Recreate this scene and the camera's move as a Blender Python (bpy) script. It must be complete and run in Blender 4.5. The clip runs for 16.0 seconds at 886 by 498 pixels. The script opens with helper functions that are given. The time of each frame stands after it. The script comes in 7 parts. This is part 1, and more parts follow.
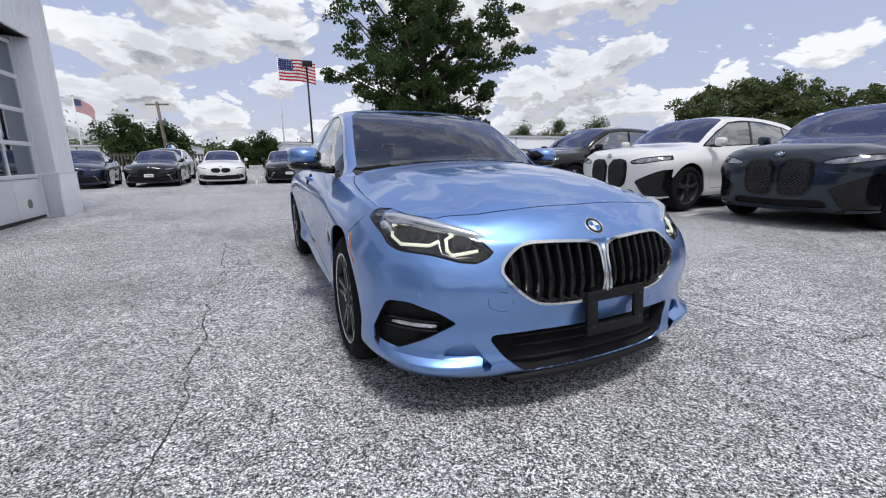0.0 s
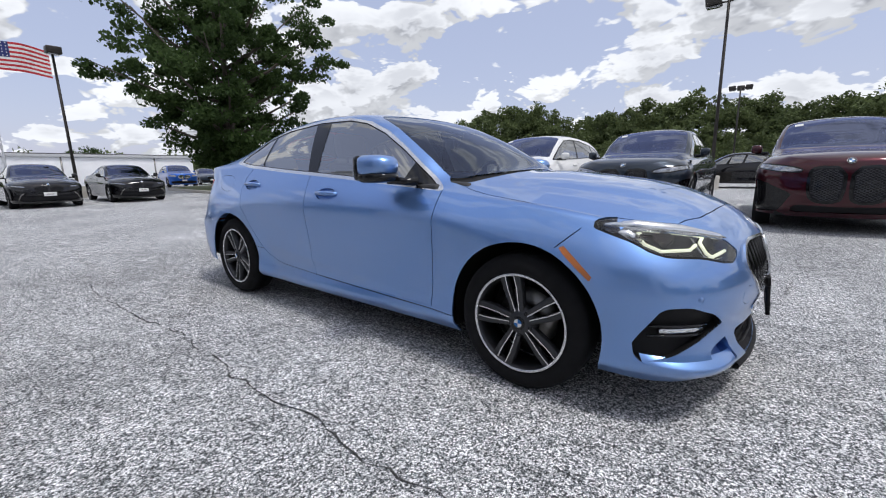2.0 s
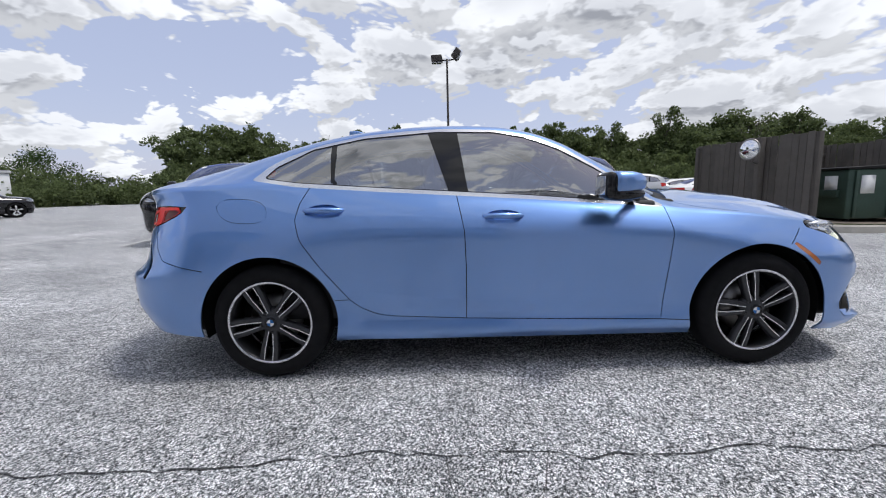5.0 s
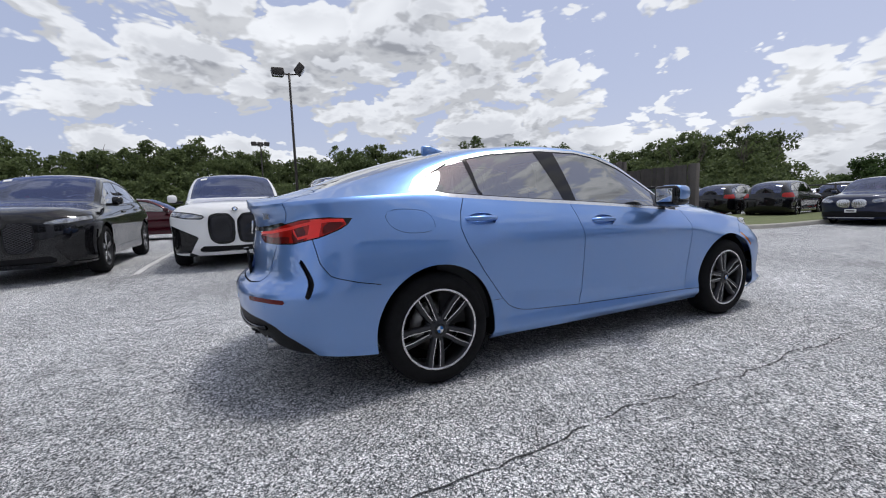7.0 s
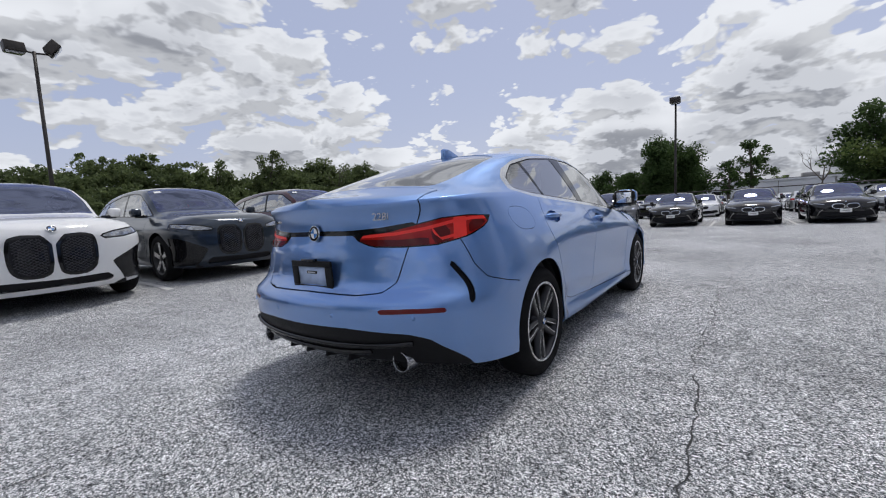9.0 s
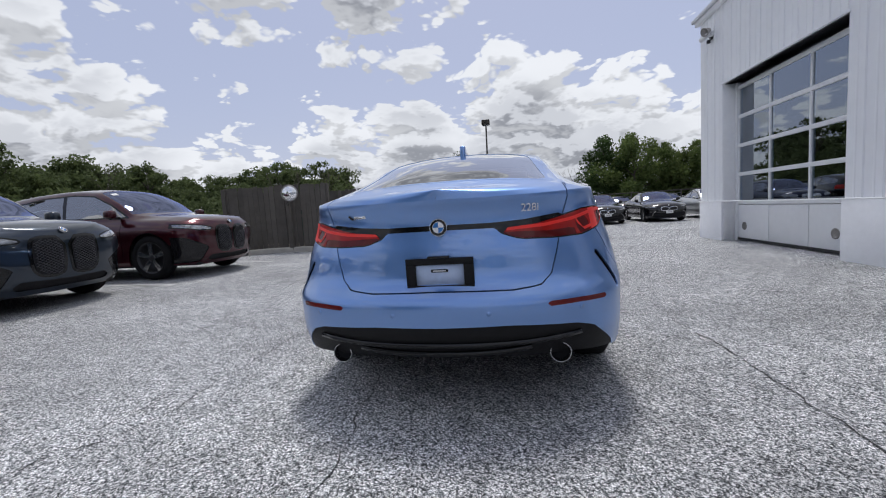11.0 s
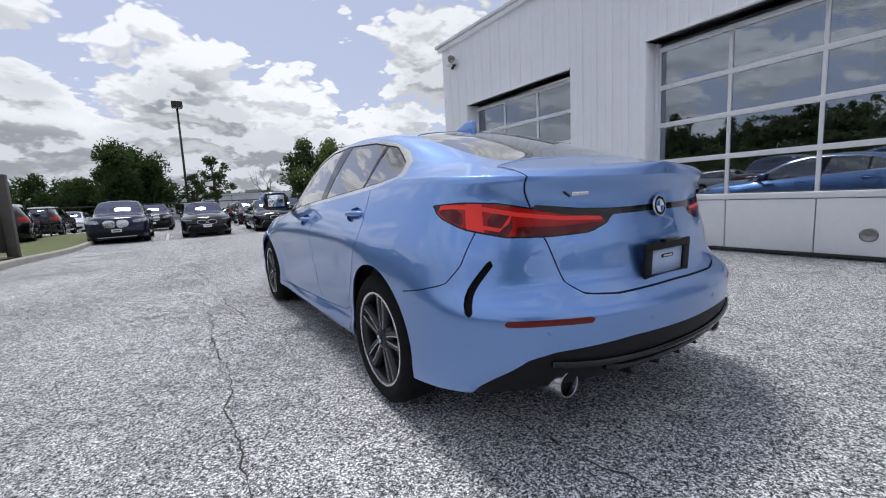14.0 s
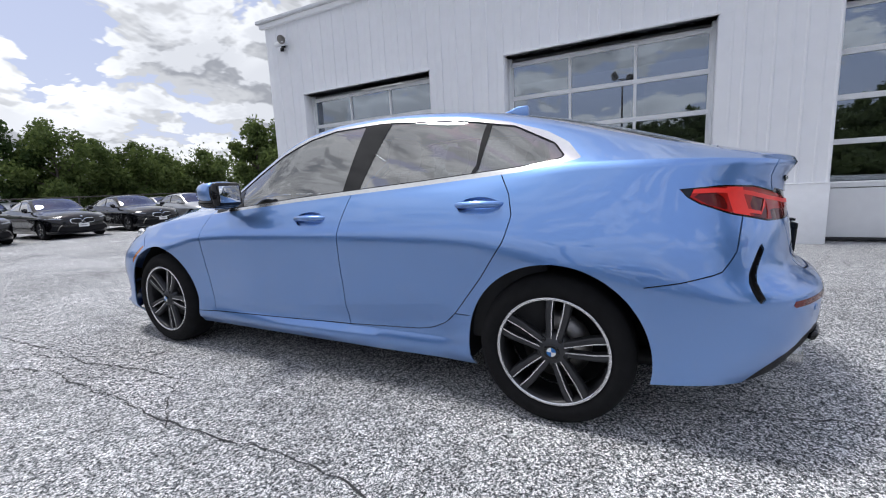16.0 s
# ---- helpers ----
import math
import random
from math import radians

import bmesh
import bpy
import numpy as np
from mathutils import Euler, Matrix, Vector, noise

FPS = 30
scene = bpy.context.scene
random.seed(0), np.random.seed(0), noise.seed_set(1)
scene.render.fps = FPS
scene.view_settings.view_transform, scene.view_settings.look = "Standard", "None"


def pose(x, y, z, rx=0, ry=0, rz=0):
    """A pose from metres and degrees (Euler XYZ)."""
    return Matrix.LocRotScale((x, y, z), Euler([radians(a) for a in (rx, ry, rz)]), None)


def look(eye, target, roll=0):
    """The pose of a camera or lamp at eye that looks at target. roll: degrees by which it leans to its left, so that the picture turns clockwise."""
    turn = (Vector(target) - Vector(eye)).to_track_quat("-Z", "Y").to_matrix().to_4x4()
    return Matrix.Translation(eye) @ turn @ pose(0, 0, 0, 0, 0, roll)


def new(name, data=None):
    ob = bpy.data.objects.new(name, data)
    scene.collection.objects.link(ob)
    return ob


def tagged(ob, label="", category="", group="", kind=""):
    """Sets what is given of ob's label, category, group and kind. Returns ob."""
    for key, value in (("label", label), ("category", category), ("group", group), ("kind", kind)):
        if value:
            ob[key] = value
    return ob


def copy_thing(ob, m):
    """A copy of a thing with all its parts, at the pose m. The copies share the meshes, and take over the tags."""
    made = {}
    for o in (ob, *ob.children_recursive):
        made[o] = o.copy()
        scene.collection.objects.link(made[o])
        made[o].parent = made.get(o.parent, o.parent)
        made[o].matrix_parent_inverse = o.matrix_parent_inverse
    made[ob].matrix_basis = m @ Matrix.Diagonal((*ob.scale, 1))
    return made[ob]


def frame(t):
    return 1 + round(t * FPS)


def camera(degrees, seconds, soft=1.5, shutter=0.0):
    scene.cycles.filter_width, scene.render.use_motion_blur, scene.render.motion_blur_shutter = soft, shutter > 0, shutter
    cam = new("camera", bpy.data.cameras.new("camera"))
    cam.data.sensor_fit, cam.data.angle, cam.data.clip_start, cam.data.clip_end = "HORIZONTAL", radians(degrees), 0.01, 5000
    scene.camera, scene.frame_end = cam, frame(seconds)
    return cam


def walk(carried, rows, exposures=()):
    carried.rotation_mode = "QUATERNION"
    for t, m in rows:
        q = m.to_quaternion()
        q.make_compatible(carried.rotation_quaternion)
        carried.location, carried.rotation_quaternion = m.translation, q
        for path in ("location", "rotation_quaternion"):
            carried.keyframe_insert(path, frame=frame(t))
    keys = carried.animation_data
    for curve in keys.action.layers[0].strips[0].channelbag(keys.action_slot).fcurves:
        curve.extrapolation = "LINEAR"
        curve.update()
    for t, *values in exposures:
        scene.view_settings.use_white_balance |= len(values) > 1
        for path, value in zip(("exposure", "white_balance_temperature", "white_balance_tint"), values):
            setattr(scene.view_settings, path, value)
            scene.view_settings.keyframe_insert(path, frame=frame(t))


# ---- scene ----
cam = camera(94.4, 16.0, soft=1.1)
PATH = [
    (0, (3.355, -1.233, 1.003), (1.573, -0.432, 0.576), -0.4),
    (0.5, (3.154, -1.605, 0.991), (1.483, -0.583, 0.586), -0.5),
    (1, (2.834, -1.892, 1.005), (1.297, -0.675, 0.612), -0.7),
    (1.5, (2.517, -2.22, 1.027), (1.129, -0.833, 0.641), -0.8),
    (2, (2.169, -2.449, 0.996), (0.944, -0.913, 0.623), -0.9),
    (2.5, (1.767, -2.632, 1.018), (0.725, -0.963, 0.657), -0.9),
    (3, (1.327, -2.859, 1.039), (0.49, -1.076, 0.691), -0.9),
    (3.5, (0.893, -2.962, 1.005), (0.272, -1.089, 0.674), -0.8),
    (4, (0.46, -3.043, 1.014), (0.055, -1.109, 0.702), -0.9),
    (6.5, (-1.798, -2.975, 1.008), (-1.139, -1.101, 0.771), -1.9),
    (7, (-2.281, -2.874, 1.007), (-1.407, -1.088, 0.79), -2.0),
    (7.5, (-2.68, -2.661, 0.986), (-1.595, -0.992, 0.788), -2.2),
    (8, (-3.046, -2.427, 0.977), (-1.764, -0.902, 0.794), -2.6),
    (8.5, (-3.34, -2.135, 0.969), (-1.881, -0.778, 0.793), -3.1),
    (9, (-3.549, -1.789, 0.976), (-1.938, -0.616, 0.799), -3.3),
    (11.5, (-4.112, 0.041, 0.984), (-2.125, 0.153, 0.788), -3.5),
    (12, (-4.066, 0.419, 0.983), (-2.081, 0.294, 0.777), -3.2),
    (12.5, (-3.908, 0.732, 0.967), (-1.952, 0.371, 0.75), -3.0),
    (13, (-3.683, 1.037, 0.972), (-1.79, 0.435, 0.741), -2.7),
    (13.5, (-3.449, 1.37, 0.996), (-1.65, 0.531, 0.751), -2.9),
    (14, (-3.135, 1.624, 0.992), (-1.462, 0.558, 0.731), -3.0),
    (14.5, (-2.825, 1.908, 0.991), (-1.313, 0.628, 0.715), -3.2),
    (15, (-2.462, 2.121, 0.983), (-1.139, 0.65, 0.693), -3.1),
    (15.5, (-2.079, 2.271, 0.986), (-0.961, 0.64, 0.686), -3.0),
    (16, (-1.685, 2.467, 1.007), (-0.781, 0.71, 0.701), -2.8),
]
walk(cam, [(t, look(eye, aim, roll)) for t, eye, aim, roll in PATH], ((0, -0.01, 6300, 10), (3.5, 0.08, 6300, 10), (6.5, -0.03, 6300, 10), (9, -0.19, 6300, 10), (11.5, -0.14, 6300, 10), (14, -0.01, 6300, 10), (16, 0.16, 6300, 10)))

# ---- light: bright sky with broken cloud, soft sun ahead of the car ----
SUN_DIR = Vector((0.37, 0.02, 0.93)).normalized()
world = bpy.data.worlds.new("sky")
scene.world = world
world.use_nodes = True


def build_sky(nt):
    N, L = nt.nodes, nt.links
    N.clear()
    out = N.new("ShaderNodeOutputWorld")
    bg = N.new("ShaderNodeBackground")
    sky = N.new("ShaderNodeTexSky")
    sky.sky_type, sky.sun_disc = "NISHITA", False
    sky.sun_elevation = math.asin(SUN_DIR.z)
    sky.sun_rotation = math.atan2(SUN_DIR.x, SUN_DIR.y)
    sky.air_density, sky.dust_density = 1.0, 1.5
    tint = N.new("ShaderNodeMix"); tint.data_type = "RGBA"; tint.blend_type = "MULTIPLY"
    tint.inputs[0].default_value = 1.0
    tint.inputs[7].default_value = (0.21, 0.165, 0.135, 1)
    L.new(sky.outputs[0], tint.inputs[6])
    geo = N.new("ShaderNodeTexCoord")
    sep = N.new("ShaderNodeSeparateXYZ")
    L.new(geo.outputs["Generated"], sep.inputs[0])

    def m(op, a, b=None, c=None):
        n = N.new("ShaderNodeMath"); n.operation = op
        for i, v in enumerate((a, b, c)):
            if v is None:
                continue
            if isinstance(v, (int, float)):
                n.inputs[i].default_value = v
            else:
                L.new(v, n.inputs[i])
        return n.outputs[0]

    def ramp(v, lo, hi, a=0.0, b=1.0, smooth=True):
        n = N.new("ShaderNodeMapRange")
        n.interpolation_type = "SMOOTHSTEP" if smooth else "LINEAR"
        L.new(v, n.inputs[0])
        for i, x in enumerate((lo, hi, a, b)):
            n.inputs[1 + i].default_value = x
        return n.outputs[0]

    def coords(lift):
        """Cloud space: puffs get smaller and flatter towards the horizon; lift looks a little higher up."""
        zz = m("MAXIMUM", m("ADD", sep.outputs[2], lift), 0.0)
        k = m("DIVIDE", 1.0, m("ADD", zz, 0.55))
        comb = N.new("ShaderNodeCombineXYZ")
        L.new(m("MULTIPLY", sep.outputs[0], k), comb.inputs[0])
        L.new(m("MULTIPLY", sep.outputs[1], k), comb.inputs[1])
        L.new(m("MULTIPLY", m("LOGARITHM", m("ADD", zz, 0.45), 2.718), 1.25), comb.inputs[2])
        return zz, comb.outputs[0]

    def noise(vec, scale, detail, rough, off=(0, 0, 0)):
        mp = N.new("ShaderNodeMapping")
        mp.inputs[1].default_value = off
        L.new(vec, mp.inputs[0])
        n = N.new("ShaderNodeTexNoise")
        n.inputs["Scale"].default_value = scale
        n.inputs["Detail"].default_value = detail
        n.inputs["Roughness"].default_value = rough
        L.new(mp.outputs[0], n.inputs["Vector"])
        return n

    def puffs(vec, scale, detail):
        """Rounded heads of several sizes, their cells bent out of line."""
        w = N.new("ShaderNodeVectorMath"); w.operation = "MULTIPLY_ADD"
        w.inputs[1].default_value = (0.16, 0.16, 0.16)
        L.new(noise(vec, 4.0, 3, 0.55).outputs["Color"], w.inputs[0])
        L.new(vec, w.inputs[2])
        n = N.new("ShaderNodeTexVoronoi")
        n.feature = "SMOOTH_F1"
        n.inputs["Smoothness"].default_value = 0.35
        n.inputs["Scale"].default_value = scale
        n.inputs["Detail"].default_value = detail
        n.inputs["Roughness"].default_value = 0.55
        n.inputs["Lacunarity"].default_value = 2.3
        L.new(w.outputs[0], n.inputs["Vector"])
        return n.outputs[0]

    def density(lift, fine=True):
        """Wide fields of heaped cloud, their rims broken into rounded heads."""
        zz, vec = coords(lift)
        field = noise(vec, 1.45, 4, 0.5, (0.7, 1.9, 0.4)).outputs[0]
        d = m("MULTIPLY_ADD", puffs(vec, 5.0, 3.0 if fine else 0.0), -0.42, m("ADD", field, 0.225))
        if fine:
            d = m("MULTIPLY_ADD", m("SUBTRACT", noise(vec, 17.0, 6, 0.62).outputs[0], 0.5), 0.07, d)
        d = m("ADD", d, ramp(zz, 0.0, 0.30, 0.075, 0.0))
        return zz, m("ADD", d, m("MULTIPLY_ADD", sep.outputs[0], 0.022, m("MULTIPLY", sep.outputs[1], -0.030)))

    pale = N.new("ShaderNodeMix"); pale.data_type = "RGBA"; pale.inputs[0].default_value = 0.72
    pale.inputs[7].default_value = (0.47, 0.53, 0.74, 1)
    L.new(tint.outputs[2], pale.inputs[6])
    zz, d0 = density(0.0)
    _, d1 = density(0.03)
    _, d2 = density(0.10, False)
    mask = ramp(d0, 0.228, 0.272)
    # heads lit from above, bases under thick cloud grey
    head = ramp(m("SUBTRACT", d0, d1), -0.06, 0.06)
    over = ramp(d2, 0.28, 0.56)
    body = ramp(d0, 0.30, 0.45)
    dark = m("MULTIPLY", over, m("MULTIPLY_ADD", body, 0.65, 0.35))
    dark = m("MULTIPLY", dark, m("SUBTRACT", 1.0, m("MULTIPLY", head, 0.45)))
    col = N.new("ShaderNodeMix"); col.data_type = "RGBA"
    L.new(dark, col.inputs[0])
    col.inputs[6].default_value = (0.90, 0.91, 0.935, 1)
    col.inputs[7].default_value = (0.43, 0.445, 0.49, 1)
    lit = N.new("ShaderNodeVectorMath"); lit.operation = "SCALE"
    L.new(col.outputs[2], lit.inputs[0])
    L.new(m("MULTIPLY_ADD", head, 0.28, 0.80), lit.inputs[3])
    mix = N.new("ShaderNodeMix"); mix.data_type = "RGBA"
    L.new(mask, mix.inputs[0])
    L.new(pale.outputs[2], mix.inputs[6])
    L.new(lit.outputs[0], mix.inputs[7])
    L.new(mix.outputs[2], bg.inputs[0])
    bg.inputs[1].default_value = 1.0
    L.new(bg.outputs[0], out.inputs[0])


build_sky(world.node_tree)
sun_data = bpy.data.lights.new("sun", "SUN")
sun_data.energy, sun_data.angle, sun_data.color = 2.05, radians(13), (1.0, 0.96, 0.9)
sun = new("sun", sun_data)
sun.matrix_world = look(SUN_DIR * 50, (0, 0, 0))

# ---- materials ----
def mat(name, color, rough=0.5, metal=0.0, var=0.12, scale=6.0, bump=0.0, bscale=80.0, coat=0.0, spec=0.5, hue=None, rvar=0.1, trans=0.0, ior=1.45, rand=0.0, island=0.0):
    """A node material: a base colour with variation at two scales, bump and uneven gloss."""
    m = bpy.data.materials.new(name)
    m.use_nodes = True
    N, L = m.node_tree.nodes, m.node_tree.links
    b = N["Principled BSDF"]
    b.inputs["Roughness"].default_value = rough
    b.inputs["Metallic"].default_value = metal
    b.inputs["Coat Weight"].default_value = coat
    b.inputs["Coat Roughness"].default_value = 0.03
    b.inputs["Specular IOR Level"].default_value = spec
    b.inputs["Transmission Weight"].default_value = trans
    b.inputs["IOR"].default_value = ior
    c2 = hue or tuple(max(0.0, c * (1 - var)) for c in color)
    c1 = tuple(c * (1 + var) for c in color) if not hue else color
    tc = N.new("ShaderNodeTexCoord")
    n1 = N.new("ShaderNodeTexNoise"); n1.inputs["Scale"].default_value = scale; n1.inputs["Detail"].default_value = 4
    n2 = N.new("ShaderNodeTexNoise"); n2.inputs["Scale"].default_value = scale * 9; n2.inputs["Detail"].default_value = 3
    for n in (n1, n2):
        L.new(tc.outputs["Object"], n.inputs["Vector"])
    mx = N.new("ShaderNodeMath"); mx.operation = "MULTIPLY_ADD"; mx.inputs[1].default_value = 0.6
    h = N.new("ShaderNodeMath"); h.operation = "MULTIPLY"; h.inputs[1].default_value = 0.4
    L.new(n2.outputs[0], h.inputs[0]); L.new(n1.outputs[0], mx.inputs[0]); L.new(h.outputs[0], mx.inputs[2])
    r = N.new("ShaderNodeMapRange"); r.inputs[1].default_value = 0.3; r.inputs[2].default_value = 0.7
    L.new(mx.outputs[0], r.inputs[0])
    cm = N.new("ShaderNodeMix"); cm.data_type = "RGBA"
    cm.inputs[6].default_value = (*c2, 1); cm.inputs[7].default_value = (*c1, 1)
    fac = r.outputs[0]
    if rand or island:
        src = N.new("ShaderNodeObjectInfo").outputs["Random"] if rand else N.new("ShaderNodeNewGeometry").outputs["Random Per Island"]
        k = rand or island
        a = N.new("ShaderNodeMath"); a.operation = "MULTIPLY_ADD"; a.inputs[1].default_value = k; a.use_clamp = True
        s = N.new("ShaderNodeMath"); s.operation = "MULTIPLY"; s.inputs[1].default_value = 1 - k
        L.new(src, a.inputs[0]); L.new(fac, s.inputs[0]); L.new(s.outputs[0], a.inputs[2])
        fac = a.outputs[0]
    L.new(fac, cm.inputs[0])
    L.new(cm.outputs[2], b.inputs["Base Color"])
    if rvar:
        rr = N.new("ShaderNodeMapRange"); rr.inputs[3].default_value = max(0, rough - rvar * rough); rr.inputs[4].default_value = min(1, rough + rvar * rough)
        L.new(n2.outputs[0], rr.inputs[0]); L.new(rr.outputs[0], b.inputs["Roughness"])
    if bump:
        nb = N.new("ShaderNodeTexNoise"); nb.inputs["Scale"].default_value = bscale; nb.inputs["Detail"].default_value = 3
        L.new(tc.outputs["Object"], nb.inputs["Vector"])
        bp = N.new("ShaderNodeBump"); bp.inputs["Strength"].default_value = bump; bp.inputs["Distance"].default_value = 0.01
        L.new(nb.outputs[0], bp.inputs["Height"]); L.new(bp.outputs[0], b.inputs["Normal"])
    return m


def glow(name, color, strength):
    m = mat(name, color, 0.3)
    b = m.node_tree.nodes["Principled BSDF"]
    b.inputs["Emission Color"].default_value = (*color, 1)
    b.inputs["Emission Strength"].default_value = strength
    return m


def glass(name, color, rough=0.0, dark=0.0, mirror=(1.0, 1.0, 1.0)):
    """Thin tinted pane: part of the light goes straight through, the rest reflects by Fresnel."""
    m = bpy.data.materials.new(name)
    m.use_nodes = True
    N, L = m.node_tree.nodes, m.node_tree.links
    N.clear()
    out = N.new("ShaderNodeOutputMaterial")
    tr = N.new("ShaderNodeBsdfTransparent"); tr.inputs[0].default_value = (*color, 1)
    gl = N.new("ShaderNodeBsdfGlossy"); gl.inputs["Roughness"].default_value = 0.01; gl.inputs[0].default_value = (*mirror, 1)
    fr = N.new("ShaderNodeFresnel"); fr.inputs[0].default_value = 1.55
    k = N.new("ShaderNodeMath"); k.operation = "MULTIPLY_ADD"; k.inputs[1].default_value = 1.0; k.inputs[2].default_value = dark; k.use_clamp = True
    L.new(fr.outputs[0], k.inputs[0])
    mx = N.new("ShaderNodeMixShader")
    L.new(k.outputs[0], mx.inputs[0]); L.new(tr.outputs[0], mx.inputs[1]); L.new(gl.outputs[0], mx.inputs[2]); L.new(mx.outputs[0], out.inputs[0])
    return m


def paint(name, color, metal=0.55, rough=0.32, flake=0.1, ior=1.5):
    m = mat(name, color, rough, metal, flake, 900, 0.0, coat=1.0, rvar=0.05, spec=0.15)
    b = m.node_tree.nodes["Principled BSDF"]
    b.inputs["Coat IOR"].default_value = ior
    b.inputs["Coat Roughness"].default_value = 0.015
    return m


M_BLUE = paint("light_blue_metallic_paint", (0.170, 0.322, 0.665), 0.90, 0.37, ior=1.8)
M_BLACKTRIM = mat("black_plastic", (0.010, 0.010, 0.011), 0.55, 0, 0.2, 30, 0.15, 400, spec=0.25)
M_GAP = mat("dark_gap", (0.006, 0.006, 0.008), 0.9)
M_GLOSSBLACK = mat("gloss_black", (0.008, 0.008, 0.009), 0.08, 0, 0.1)
M_CHROME = mat("satin_chrome", (0.74, 0.75, 0.76), 0.22, 1.0, 0.05, 20)
M_GLASS = glass("tinted_side_glass", (0.36, 0.39, 0.39), dark=0.26)
M_BACKGLASS = glass("rear_screen_glass", (0.4, 0.42, 0.42), dark=0.30)
M_WIND = glass("windscreen_glass", (0.50, 0.53, 0.53), dark=0.03, mirror=(0.80, 0.86, 1.0))
M_LENS = glass("clear_lens", (0.93, 0.94, 0.95), dark=0.02)
M_TYRE = mat("tyre_rubber", (0.012, 0.012, 0.013), 0.85, 0, 0.25, 20, 0.3, 300, spec=0.15)
M_RIMDARK = mat("dark_grey_wheel_paint", (0.05, 0.051, 0.055), 0.35, 0.6, 0.1, 30)
M_RIMCUT = mat("machined_aluminium", (0.72, 0.72, 0.73), 0.22, 1.0, 0.06, 60)
M_DISC = mat("brake_steel", (0.30, 0.29, 0.28), 0.4, 1.0, 0.2, 40)
M_SEAT = mat("grey_beige_seat_leather", (0.42, 0.41, 0.39), 0.55, 0, 0.1, 15, 0.2, 200)
M_DASH = mat("dark_dashboard_plastic", (0.03, 0.03, 0.032), 0.6, 0, 0.15, 15, 0.2, 300)
M_RED = mat("red_lamp_lens", (0.36, 0.012, 0.009), 0.06, 0, 0.15, 30, spec=0.4)
M_REDBRIGHT = glow("lit_red_lamp_bar", (0.62, 0.025, 0.018), 0.22)
M_PIPE = mat("dull_chrome", (0.42, 0.42, 0.43), 0.25, 1.0, 0.15, 30)
M_SMOKE = mat("smoked_lamp_lens", (0.11, 0.008, 0.008), 0.06, 0, 0.2, 30, spec=0.4)
M_REFLECTOR = mat("dark_red_reflector", (0.13, 0.007, 0.007), 0.15, 0, 0.2, 200)
M_AMBER = mat("amber_side_marker", (0.45, 0.13, 0.02), 0.15, 0, 0.15, 100, coat=0.8)
M_DRL = glow("lit_white_light_guide", (0.95, 0.97, 0.72), 0.75)
M_WHITEPAINT = mat("white_plain", (0.75, 0.75, 0.75), 0.35)
M_LOGOBLUE = mat("roundel_blue", (0.03, 0.16, 0.45), 0.2)

# ---- mesh helpers ----
def smooth(bm, on=True):
    for f in bm.faces:
        f.smooth = on


def part(name, bm, material, parent=None, label="", flat=False):
    """Link a bmesh as one mesh object, under a thing or a part."""
    me = bpy.data.meshes.new(name)
    if not flat:
        smooth(bm)
    bm.to_mesh(me)
    bm.free()
    for m_ in material if isinstance(material, (list, tuple)) else [material]:
        me.materials.append(m_)
    ob = new(name, me)
    ob.parent = parent
    if label:
        ob["label"] = label
    return ob


def thing(name, m, label, category, group="", kind=""):
    """An Empty at the base of a thing; its parts are its children."""
    ob = new(name)
    ob.empty_display_size = 0.2
    ob.matrix_basis = m
    return tagged(ob, label, category, group, kind)


def add_box(bm, x0, x1, y0, y1, z0, z1, bevel=0.0, mtx=None):
    r = bmesh.ops.create_cube(bm, size=1.0)
    vs = r["verts"]
    for v in vs:
        v.co = Vector(((x0 + x1) / 2 + v.co.x * (x1 - x0), (y0 + y1) / 2 + v.co.y * (y1 - y0), (z0 + z1) / 2 + v.co.z * (z1 - z0)))
    if bevel:
        es = list({e for v in vs for e in v.link_edges})
        r = bmesh.ops.bevel(bm, geom=es, offset=bevel, segments=2, affect="EDGES", profile=0.5)
        vs = list({v for f in r["faces"] for v in f.verts} | {v for v in vs if v.is_valid})
    if mtx:
        for v in vs:
            v.co = mtx @ v.co
    return vs


def box(x0, x1, y0, y1, z0, z1, bevel=0.0, mtx=None):
    bm = bmesh.new()
    add_box(bm, x0, x1, y0, y1, z0, z1, bevel, mtx)
    return bm


def add_tube(bm, pts, r, seg=8, caps=True):
    """A tube through points; r is one radius or one per point."""
    pts = [Vector(p) for p in pts]
    rs = r if isinstance(r, (list, tuple)) else [r] * len(pts)
    rings = []
    up = Vector((0.13, 0.31, 0.94))
    for i, p in enumerate(pts):
        d = (pts[min(i + 1, len(pts) - 1)] - pts[max(i - 1, 0)]).normalized()
        a = d.cross(up)
        if a.length < 1e-4:
            a = d.cross(Vector((1, 0, 0)))
        a.normalize()
        b = d.cross(a)
        rings.append([bm.verts.new(p + (a * math.cos(k * 2 * math.pi / seg) + b * math.sin(k * 2 * math.pi / seg)) * rs[i]) for k in range(seg)])
    for A, B in zip(rings, rings[1:]):
        for k in range(seg):
            bm.faces.new((A[k], A[(k + 1) % seg], B[(k + 1) % seg], B[k]))
    if caps:
        bm.faces.new(rings[0][::-1])
        bm.faces.new(rings[-1])


def tube(pts, r, seg=8):
    bm = bmesh.new()
    add_tube(bm, pts, r, seg)
    return bm


